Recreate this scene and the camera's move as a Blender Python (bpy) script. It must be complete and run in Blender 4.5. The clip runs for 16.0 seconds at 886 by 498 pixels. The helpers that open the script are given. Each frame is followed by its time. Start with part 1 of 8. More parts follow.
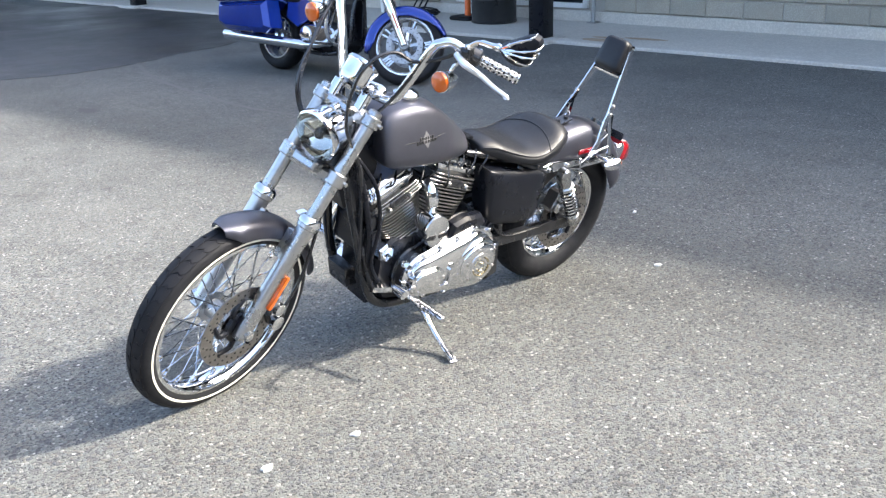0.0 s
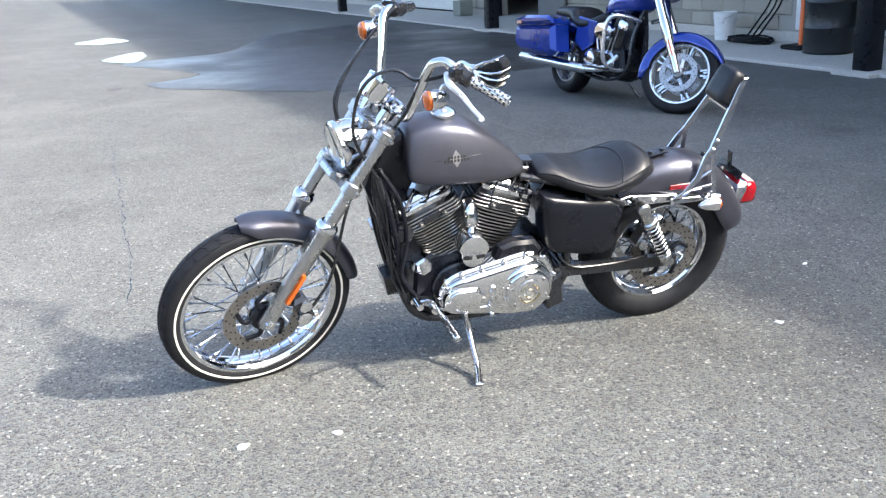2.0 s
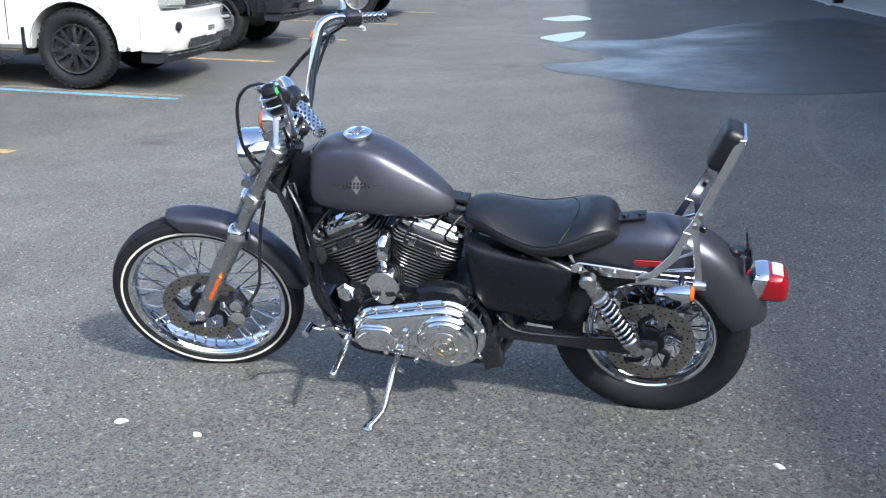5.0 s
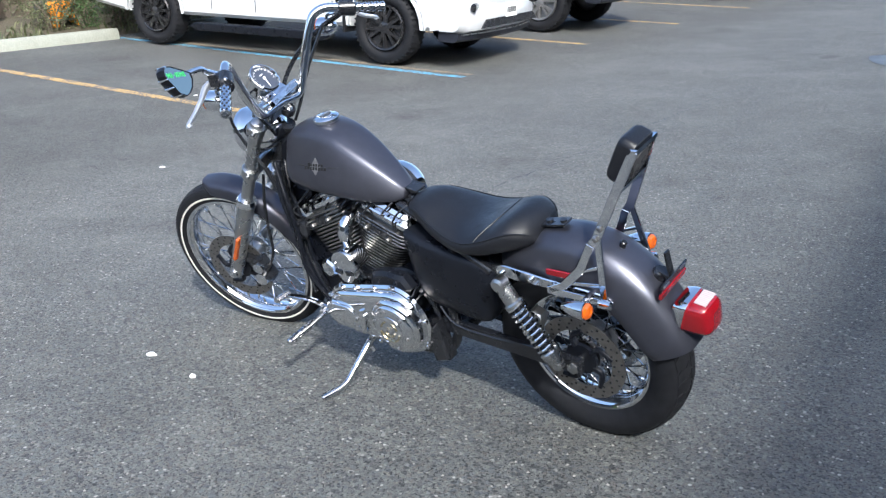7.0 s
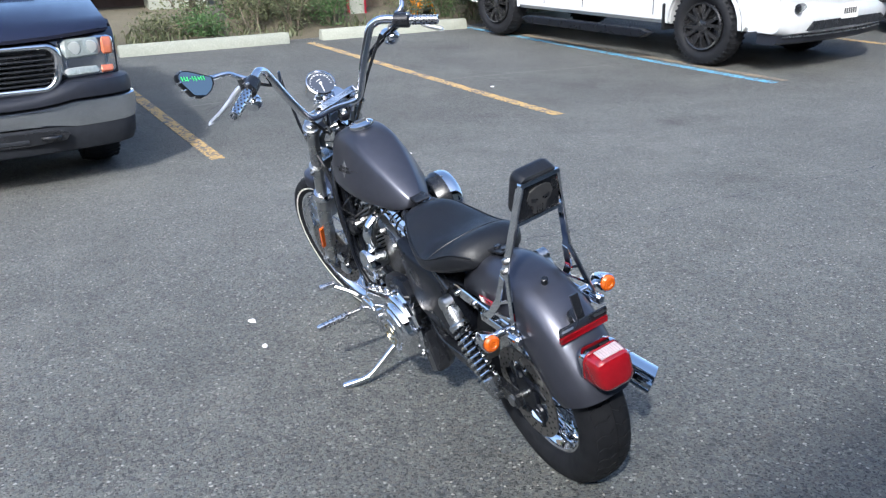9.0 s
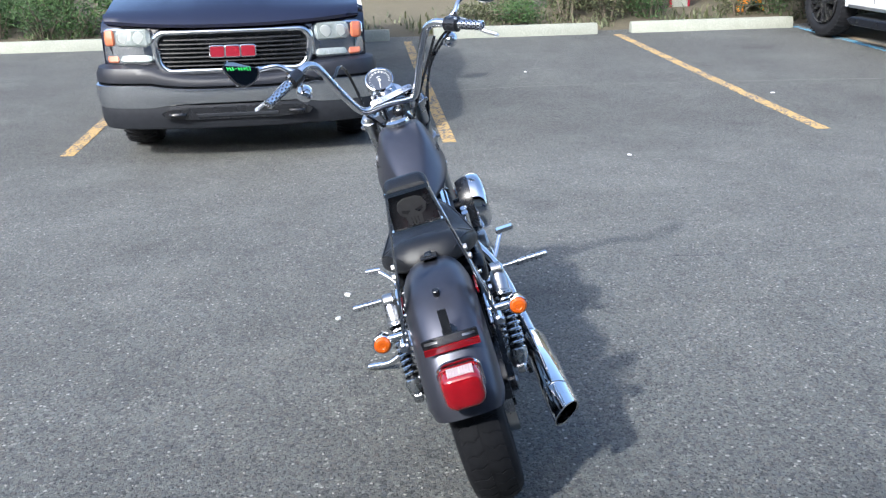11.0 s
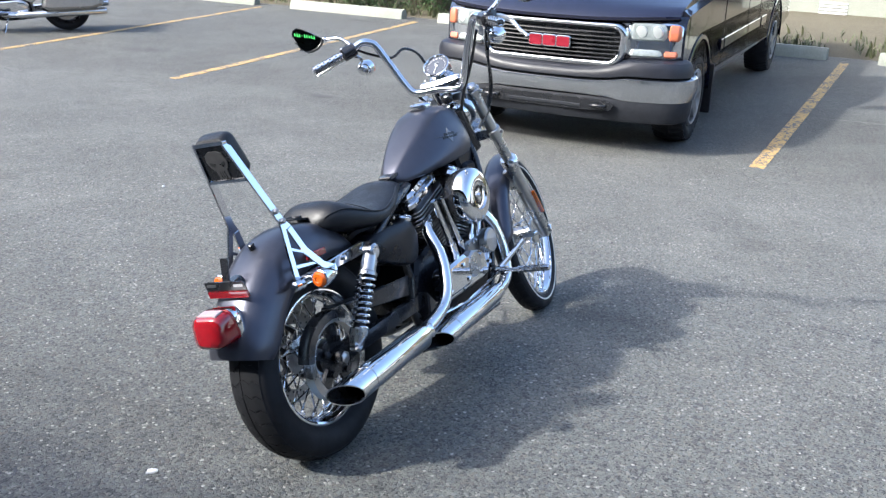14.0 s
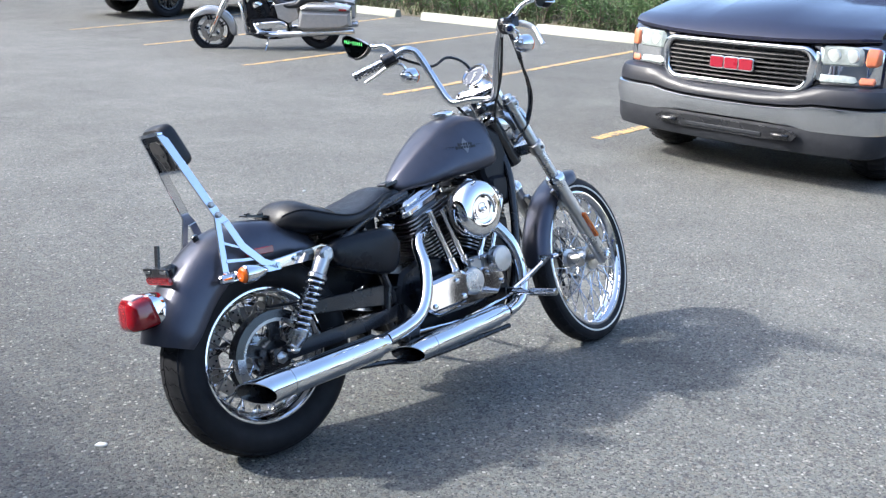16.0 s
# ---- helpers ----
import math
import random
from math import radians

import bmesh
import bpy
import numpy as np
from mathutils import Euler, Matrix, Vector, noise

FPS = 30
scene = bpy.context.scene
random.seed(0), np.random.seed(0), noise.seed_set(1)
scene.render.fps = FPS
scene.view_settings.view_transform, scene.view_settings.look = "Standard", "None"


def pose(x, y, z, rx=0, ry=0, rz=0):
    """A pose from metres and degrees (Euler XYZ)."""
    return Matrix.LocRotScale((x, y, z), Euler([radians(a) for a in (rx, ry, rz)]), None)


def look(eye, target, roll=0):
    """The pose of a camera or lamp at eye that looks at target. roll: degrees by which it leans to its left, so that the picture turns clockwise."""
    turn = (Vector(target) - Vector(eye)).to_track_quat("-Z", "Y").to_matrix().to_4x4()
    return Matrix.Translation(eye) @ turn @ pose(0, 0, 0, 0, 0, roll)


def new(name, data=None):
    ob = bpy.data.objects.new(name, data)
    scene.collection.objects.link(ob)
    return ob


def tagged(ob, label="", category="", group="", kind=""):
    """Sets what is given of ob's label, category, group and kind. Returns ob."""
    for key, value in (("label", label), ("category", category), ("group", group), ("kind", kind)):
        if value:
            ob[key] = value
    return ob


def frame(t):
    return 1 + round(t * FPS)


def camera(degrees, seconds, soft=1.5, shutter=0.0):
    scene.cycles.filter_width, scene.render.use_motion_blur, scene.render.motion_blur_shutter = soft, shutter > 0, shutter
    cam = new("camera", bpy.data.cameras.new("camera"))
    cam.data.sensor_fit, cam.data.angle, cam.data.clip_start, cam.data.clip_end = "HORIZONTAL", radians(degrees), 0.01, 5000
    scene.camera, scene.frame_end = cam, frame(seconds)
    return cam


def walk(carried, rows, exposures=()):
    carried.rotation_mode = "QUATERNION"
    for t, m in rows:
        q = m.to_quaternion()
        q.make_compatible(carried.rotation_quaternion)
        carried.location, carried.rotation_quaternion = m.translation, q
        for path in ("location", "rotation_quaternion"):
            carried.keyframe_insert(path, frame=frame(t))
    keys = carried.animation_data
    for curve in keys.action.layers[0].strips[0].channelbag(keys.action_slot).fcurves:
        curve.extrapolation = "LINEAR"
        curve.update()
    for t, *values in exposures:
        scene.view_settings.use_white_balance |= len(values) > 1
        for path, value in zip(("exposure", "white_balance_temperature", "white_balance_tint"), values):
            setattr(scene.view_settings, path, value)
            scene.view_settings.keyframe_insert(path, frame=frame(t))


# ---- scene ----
cam = camera(50.4, 16.0, soft=1.3)
PATH = [
    (0, (2.699, 2.502, 1.48), (1.494, 1.063, 0.79), -1.9),
    (0.5, (2.508, 2.735, 1.479), (1.459, 1.161, 0.828), -1.6),
    (1, (2.273, 2.862, 1.438), (1.388, 1.185, 0.803), -2.6),
    (1.5, (2.012, 2.948, 1.434), (1.31, 1.182, 0.81), -3.6),
    (2, (1.7, 3.067, 1.416), (1.189, 1.231, 0.81), -3.1),
    (2.5, (1.392, 3.069, 1.387), (1.031, 1.192, 0.798), -2.1),
    (3, (1.07, 3.045, 1.4), (0.927, 1.144, 0.794), -3.3),
    (3.5, (0.698, 3.067, 1.404), (0.781, 1.173, 0.769), -4.1),
    (4, (0.384, 2.982, 1.427), (0.576, 1.1, 0.778), -2.7),
    (4.2, (0.29, 2.944, 1.437), (0.528, 1.063, 0.799), -2.2),
    (6.3, (-0.991, 2.434, 1.429), (0.064, 0.846, 0.824), -1.7),
    (6.5, (-1.11, 2.382, 1.457), (-0.001, 0.837, 0.84), -1.8),
    (7, (-1.324, 2.169, 1.425), (-0.085, 0.725, 0.807), -2.4),
    (7.5, (-1.513, 1.954, 1.443), (-0.157, 0.617, 0.832), -2.4),
    (8, (-1.764, 1.727, 1.453), (-0.28, 0.544, 0.821), -2.0),
    (8.5, (-1.929, 1.479, 1.437), (-0.312, 0.473, 0.826), -2.3),
    (9, (-2.075, 1.225, 1.455), (-0.342, 0.431, 0.851), -2.7),
    (9.5, (-2.275, 0.96, 1.481), (-0.459, 0.38, 0.878), -2.5),
    (9.7, (-2.319, 0.869, 1.483), (-0.485, 0.345, 0.881), -2.3),
    (11.8, (-2.406, -0.407, 1.461), (-0.513, -0.177, 0.861), -1.0),
    (12, (-2.393, -0.533, 1.455), (-0.508, -0.239, 0.855), -0.7),
    (12.5, (-2.391, -0.864, 1.476), (-0.557, -0.363, 0.856), -1.0),
    (13, (-2.265, -1.125, 1.443), (-0.494, -0.464, 0.789), -0.9),
    (13.5, (-2.153, -1.381, 1.46), (-0.447, -0.557, 0.818), 0.8),
    (14, (-2.04, -1.638, 1.474), (-0.389, -0.69, 0.861), 2.9),
    (14.5, (-1.885, -1.794, 1.449), (-0.301, -0.724, 0.86), 2.9),
    (15, (-1.724, -1.955, 1.448), (-0.245, -0.741, 0.867), 3.1),
    (15.5, (-1.548, -2.181, 1.464), (-0.186, -0.846, 0.863), 3.4),
    (16, (-1.349, -2.314, 1.434), (-0.063, -0.898, 0.85), 2.4),
]
EXPOSURE = [(0, 2.5, 6650, 8), (1.5, 2.42, 6550, 8), (2.5, 2.39, 6400, 8), (3, 2.32, 6320, 8), (3.5, 2.07, 6250, 8), (4, 1.87, 6150, 8), (6.5, 1.54, 5900, 7), (9, 1.42, 5800, 7), (12, 1.73, 5950, 7), (13.5, 1.88, 6100, 7), (14.5, 1.88, 6050, 8), (16, 2.02, 6100, 8)]
walk(cam, [(t, look(eye, target, roll)) for t, eye, target, roll in PATH], EXPOSURE)

# ---- light ----
SUN = Vector((-0.647, 0.485, 0.588)).normalized()
world = bpy.data.worlds.new("sky")
scene.world = world
world.use_nodes = True
wn, wl = world.node_tree.nodes, world.node_tree.links
sky = wn.new("ShaderNodeTexSky")
sky.sky_type, sky.sun_disc = "NISHITA", False
sky.sun_elevation = math.asin(SUN.z)
sky.sun_rotation = math.atan2(SUN.x, SUN.y)
sky.air_density, sky.dust_density, sky.ozone_density = 0.85, 3.5, 0.9
wl.new(sky.outputs[0], wn["Background"].inputs[0])
wn["Background"].inputs[1].default_value = 0.15
sun = new("sun", bpy.data.lights.new("sun", "SUN"))
sun.data.energy, sun.data.angle, sun.data.color = 1.9, radians(2.2), (1.0, 0.95, 0.87)
sun.matrix_world = look(SUN * 50, (0, 0, 0))


# ---- materials ----
class Nodes:
    """Short hand for one node material."""

    def __init__(self, name):
        self.m = bpy.data.materials.new(name)
        self.m.use_nodes = True
        self.t = self.m.node_tree
        self.b = self.t.nodes["Principled BSDF"]
        self.coord = self.t.nodes.new("ShaderNodeTexCoord").outputs["Object"]

    def node(self, kind, **inputs):
        n = self.t.nodes.new("ShaderNode" + kind)
        for k, v in inputs.items():
            self.put(n.inputs[int(k[1:]) if k[0] == "i" and k[1:].isdigit() else k.replace("_", " ")], v)
        return n

    def put(self, socket, v):
        if hasattr(v, "links"):
            self.t.links.new(v, socket)
        else:
            socket.default_value = (*v, 1) if isinstance(v, tuple) and len(v) == 3 and len(socket.default_value) == 4 else v

    def math(self, how, a, b):
        n = self.node("Math", i0=a, i1=b)
        n.operation = how
        return n.outputs[0]

    def noise(self, scale, detail=4, rough=0.6, coord=None):
        return self.node("TexNoise", Vector=coord or self.coord, Scale=scale, Detail=detail, Roughness=rough).outputs["Fac"]

    def ramp(self, fac, *stops):
        n = self.node("ValToRGB", Fac=fac)
        e = n.color_ramp.elements
        while len(e) < len(stops):
            e.new(0.5)
        for el, (p, c) in zip(e, stops):
            el.position, el.color = p, (*c, 1) if isinstance(c, tuple) else (c, c, c, 1)
        return n.outputs[0]

    def mix(self, fac, a, b, how="MIX"):
        n = self.t.nodes.new("ShaderNodeMix")
        n.data_type, n.blend_type = "RGBA", how
        self.put(n.inputs[0], fac), self.put(n.inputs[6], a), self.put(n.inputs[7], b)
        return n.outputs[2]

    def bump(self, height, strength=0.3, distance=0.005):
        self.put(self.b.inputs["Normal"], self.node("Bump", Height=height, Strength=strength, Distance=distance).outputs[0])

    def set(self, **inputs):
        for k, v in inputs.items():
            self.put(self.b.inputs[k.replace("_", " ")], v)
        return self


def paint(name, color, rough=0.3, metal=0.0, coat=0.0, wear=0.06, scale=40.0, bump=0.0, spec=0.5):
    """A painted, plated, moulded or cast surface with slight grime and uneven gloss."""
    n = Nodes(name)
    f = n.noise(scale)
    g = n.noise(scale * 0.12, 3)
    dark = tuple(c * (1 - 3 * wear) for c in color)
    lite = tuple(min(1, c * (1 + 2 * wear)) for c in color)
    n.set(Base_Color=n.mix(g, n.ramp(f, (0.3, dark), (0.7, lite)), color),
          Roughness=n.ramp(n.noise(scale * 0.3), (0.3, max(0, rough - wear * 0.8)), (0.75, min(1, rough + wear * 1.2))),
          Metallic=metal, Coat_Weight=coat, Specular_IOR_Level=spec)
    if bump:
        n.bump(n.noise(scale * 8), bump, 0.002)
    return n.m


def asphalt():
    """Worn asphalt: pale and dark stones a centimetre across, with dark pits of binder between them."""
    n = Nodes("asphalt")
    p = n.node("NewGeometry").outputs["Position"]
    shift = n.node("VectorMath", i0=n.node("TexNoise", Vector=p, Scale=60.0, Detail=2.0).outputs["Color"], i1=(0.008, 0.008, 0.0))
    shift.operation = 'MULTIPLY'
    warp = n.node("VectorMath", i0=p, i1=shift.outputs[0]).outputs[0]
    chips = n.node("TexVoronoi", Vector=warp, Scale=84.0)
    tone = n.node("SeparateColor", Color=chips.outputs["Color"])
    stone = n.ramp(tone.outputs[0], (0.0, (0.045, 0.046, 0.049)), (0.12, (0.075, 0.076, 0.077)), (0.24, (0.125, 0.126, 0.121)), (0.6, (0.165, 0.165, 0.155)), (0.94, (0.2, 0.198, 0.183)), (1.0, (0.33, 0.322, 0.297)))
    # some stones lean to brown, some to blue
    stone = n.mix(n.ramp(tone.outputs[1], (0.8, 0.0), (0.86, 0.4)), stone, (0.19, 0.155, 0.125))
    stone = n.mix(n.ramp(tone.outputs[2], (0.8, 0.0), (0.88, 0.35)), stone, (0.125, 0.145, 0.17))
    fine = n.node("TexVoronoi", Vector=warp, Scale=230.0)
    grain = n.node("SeparateColor", Color=fine.outputs["Color"]).outputs[0]
    stone = n.mix(0.22, stone, n.ramp(grain, (0.0, (0.03, 0.031, 0.033)), (0.5, (0.155, 0.155, 0.147)), (1.0, (0.34, 0.335, 0.31))))
    edge = n.node("TexVoronoi", Vector=warp, Scale=84.0)
    edge.feature = 'DISTANCE_TO_EDGE'
    gap = n.ramp(edge.outputs["Distance"], (0.0, 1.0), (0.16, 0.0))
    pits = n.ramp(n.noise(48, 3, 0.65, p), (0.5, 0.0), (0.62, 1.0))
    col = n.mix(n.math('MULTIPLY', gap, n.math('ADD', n.math('MULTIPLY', pits, 0.4), 0.03)), stone, (0.03, 0.031, 0.034))
    hole = n.ramp(n.noise(118, 2, 0.5, p), (0.575, 0.0), (0.63, 0.9))
    col = n.mix(hole, col, (0.03, 0.031, 0.034))
    # sparse larger stones lying bare in the binder
    big = n.node("TexVoronoi", Vector=warp, Scale=60.0)
    pick = n.node("SeparateColor", Color=big.outputs["Color"])
    spot = n.ramp(big.outputs["Distance"], (0.27, 1.0), (0.35, 0.0))
    pale = n.math('MULTIPLY', spot, n.ramp(pick.outputs[1], (0.865, 0.0), (0.885, 0.85)))
    col = n.mix(pale, col, n.ramp(pick.outputs[2], (0.0, (0.24, 0.235, 0.22)), (0.7, (0.33, 0.32, 0.295)), (1.0, (0.52, 0.505, 0.465))))
    dark = n.math('MULTIPLY', spot, n.ramp(pick.outputs[1], (0.12, 0.9), (0.15, 0.0)))
    col = n.mix(dark, col, (0.045, 0.046, 0.05))
    # broad wear and stains
    broad = n.noise(0.35, 5, 0.6, p)
    col = n.mix(n.ramp(broad, (0.3, 0.4), (0.65, 0.0)), col, (0.56, 0.56, 0.57), "MULTIPLY")
    mid = n.noise(3.2, 5, 0.65, p)
    col = n.mix(n.ramp(mid, (0.32, 0.26), (0.55, 0.0)), col, (0.58, 0.575, 0.57), "MULTIPLY")
    wide = n.noise(1.1, 6, 0.7, p)
    col = n.mix(n.ramp(wide, (0.38, 0.22), (0.52, 0.0)), col, (0.58, 0.575, 0.57), "MULTIPLY")
    col = n.mix(n.ramp(wide, (0.52, 0.0), (0.68, 0.16)), col, (0.26, 0.255, 0.235))
    # older, darker and smoother surfacing among the parking bays
    sep = n.node("SeparateXYZ", Vector=p)
    along = n.math('ADD', sep.outputs[0], n.math('MULTIPLY', n.noise(0.6, 4, 0.6, p), 1.6))
    old = n.ramp(n.node("MapRange", Value=along, From_Min=4.6, From_Max=6.6).outputs[0], (0.3, 0.0), (0.8, 1.0))
    col = n.mix(n.math('MULTIPLY', old, 0.42), col, n.mix(n.noise(1.3, 5, 0.7, p), (0.38, 0.38, 0.395), (0.74, 0.73, 0.72)), "MULTIPLY")
    # a broad darker band along y, strongest near x = -0.3, fading at both edges
    band_x = n.math('ADD', sep.outputs[0], n.math('ADD', n.math('MULTIPLY', sep.outputs[1], 0.1), n.math('MULTIPLY', n.noise(1.6, 4, 0.6, p), 0.5)))
    dark_band = n.ramp(n.node("MapRange", Value=band_x, From_Min=-1.2, From_Max=1.0).outputs[0], (0.1, 0.0), (0.42, 0.3), (0.6, 0.3), (0.95, 0.0))
    col = n.mix(dark_band, col, (0.4, 0.4, 0.41), "MULTIPLY")
    stain = n.ramp(n.noise(0.9, 4, 0.55, p), (0.62, 0.0), (0.72, 0.42))
    col = n.mix(stain, col, (0.4, 0.395, 0.39), "MULTIPLY")
    col = n.mix(1.0, col, (0.982, 1.0, 0.98), "MULTIPLY")
    n.set(Base_Color=col, Roughness=n.ramp(tone.outputs[0], (0.0, 0.72), (1.0, 0.9)), Specular_IOR_Level=0.35)
    relief = n.math('SUBTRACT', n.math('MULTIPLY', tone.outputs[0], 0.5), n.math('ADD', n.math('MULTIPLY', gap, 0.5), n.math('MULTIPLY', hole, 0.6)))
    n.bump(n.math('ADD', relief, n.math('MULTIPLY', n.noise(160, 2, coord=p), 0.4)), 0.7, 0.004)
    return n.m


M = {}
M["asphalt"] = asphalt()


def worn_line(name, color):
    n = Nodes(name)
    p = n.node("NewGeometry").outputs["Position"]
    w = n.ramp(n.mix(0.5, n.noise(5, 7, 0.8, p), n.noise(38, 3, 0.6, p)), (0.46, 0.0), (0.52, 1.0))
    n.set(Base_Color=n.mix(w, (0.11, 0.105, 0.1), n.mix(n.noise(20, coord=p), color, tuple(c * 0.75 for c in color))), Roughness=0.8)
    n.bump(n.noise(120, 2, coord=p), 0.4, 0.003)
    return n.m


M["yellow"] = worn_line("worn_yellow_paint", (0.52, 0.34, 0.12))
M["tan_line"] = worn_line("worn_tan_paint", (0.28, 0.22, 0.14))
M["blue_line"] = worn_line("worn_blue_paint", (0.12, 0.4, 0.62))


def rough_mineral(name, a, b, scale=6.0, bump=0.5, rough=0.9, rnd=0.0):
    n = Nodes(name)
    p = n.node("NewGeometry").outputs["Position"]
    col = n.mix(n.noise(scale, 6, 0.7, p), a, b)
    col = n.mix(n.ramp(n.noise(scale * 15, 3, coord=p), (0.45, 0.3), (0.6, 0.0)), col, tuple(c * 0.55 for c in a))
    if rnd:
        r = n.node("ObjectInfo").outputs["Random"]
        col = n.mix(n.ramp(r, (0.0, 0.0), (1.0, rnd)), col, tuple(c * 0.5 for c in a))
    n.set(Base_Color=col, Roughness=rough)
    n.bump(n.mix(0.5, n.noise(scale * 6, 5, 0.7, p), n.noise(scale * 25, 3, coord=p)), bump, 0.01)
    return n.m


M["concrete"] = rough_mineral("sidewalk_concrete", (0.5, 0.47, 0.42), (0.64, 0.61, 0.55), 3.0, 0.3)
M["stop"] = rough_mineral("wheel_stop_concrete", (0.23, 0.24, 0.2), (0.34, 0.35, 0.3), 4.0, 0.35)
M["block"] = rough_mineral("split_face_block", (0.38, 0.35, 0.29), (0.5, 0.47, 0.4), 5.0, 0.9, rnd=0.35)
M["mortar"] = rough_mineral("mortar", (0.36, 0.34, 0.3), (0.45, 0.43, 0.39), 9.0, 0.4)
M["soil"] = rough_mineral("bank_soil", (0.07, 0.06, 0.04), (0.13, 0.11, 0.07), 3.0, 0.8)
M["charcoal"] = paint("charcoal_denim_paint", (0.075, 0.078, 0.098), 0.34, 0.75, 0.0, 0.04, 30)
M["chrome"] = paint("chrome", (0.74, 0.75, 0.77), 0.05, 1.0, 0, 0.02, 25)
M["lever_alloy"] = paint("polished_lever", (0.72, 0.73, 0.74), 0.3, 0.85, 0, 0.04, 50)
M["alloy"] = paint("satin_aluminium", (0.47, 0.475, 0.48), 0.28, 1.0, 0, 0.05, 50)
M["steel"] = paint("brushed_steel", (0.4, 0.39, 0.38), 0.35, 1.0, 0, 0.1, 60)
M["rust_steel"] = paint("brown_disc_steel", (0.3, 0.285, 0.27), 0.4, 1.0, 0, 0.1, 60)
M["rubber"] = paint("tyre_rubber", (0.0115, 0.012, 0.0142), 0.62, 0, 0, 0.15, 30, 0.12, 0.2)
M["white_rubber"] = paint("whitewall_rubber", (0.7, 0.68, 0.6), 0.6, 0, 0, 0.06, 60)
M["leather"] = paint("black_seat_vinyl", (0.007, 0.0078, 0.0105), 0.42, 0, 0, 0.12, 60, 0.25, 0.4)
M["black"] = paint("black_powder_coat", (0.011, 0.0118, 0.0145), 0.24, 0, 0.2, 0.1, 40)
M["satin_black"] = paint("satin_black_paint", (0.0065, 0.0076, 0.0112), 0.3, 0, 0, 0.1, 40, 0, 0.24)
M["dark_grey"] = paint("dark_grey_emblem", (0.075, 0.075, 0.078), 0.5, 0.3, 0, 0.08, 60)
M["decal_dark"] = paint("dark_decal", (0.01, 0.01, 0.012), 0.4, 0, 0, 0.05, 60)
M["decal_silver"] = paint("silver_decal", (0.19, 0.19, 0.2), 0.4, 0.5, 0, 0.05, 60)
M["orange_lens"] = paint("orange_lens", (0.52, 0.095, 0.005), 0.12, 0, 0.6, 0.03, 60)
M["red_lens"] = paint("red_lens", (0.22, 0.003, 0.007), 0.06, 0, 0.8, 0.06, 60)
M["pale_lens"] = paint("pale_lens", (0.42, 0.34, 0.34), 0.15, 0, 0.6, 0.06, 90)
M["dial"] = paint("dial_face", (0.05, 0.06, 0.085), 0.4, 0, 0, 0.03, 60)
M["gold"] = paint("worn_brass", (0.62, 0.54, 0.36), 0.2, 1.0, 0, 0.05, 60)
M["fin_metal"] = paint("machined_fin_metal", (0.3, 0.3, 0.3), 0.32, 1.0, 0, 0.08, 60)
M["bowl"] = paint("silvered_bowl", (0.6, 0.6, 0.57), 0.04, 1.0, 0, 0.02, 25)
M["mirror"] = paint("mirror_glass", (0.27, 0.3, 0.3), 0.01, 1.0, 0, 0.005, 10)
M["green"] = paint("green_felt_pen", (0.06, 0.7, 0.12), 0.5, 0, 0, 0.05, 60)
M["chip"] = paint("white_litter", (0.8, 0.8, 0.77), 0.7, 0, 0, 0.05, 60)


def clear_glass(name, color=(0.95, 0.97, 0.97), rough=0.03):
    n = Nodes(name)
    n.set(Base_Color=color, Roughness=rough, Transmission_Weight=1.0, IOR=1.2)
    return n.m


M["glass"] = clear_glass("headlight_glass")
M["dark_glass"] = paint("tinted_glass", (0.015, 0.017, 0.02), 0.04, 0, 0, 0.02, 20)


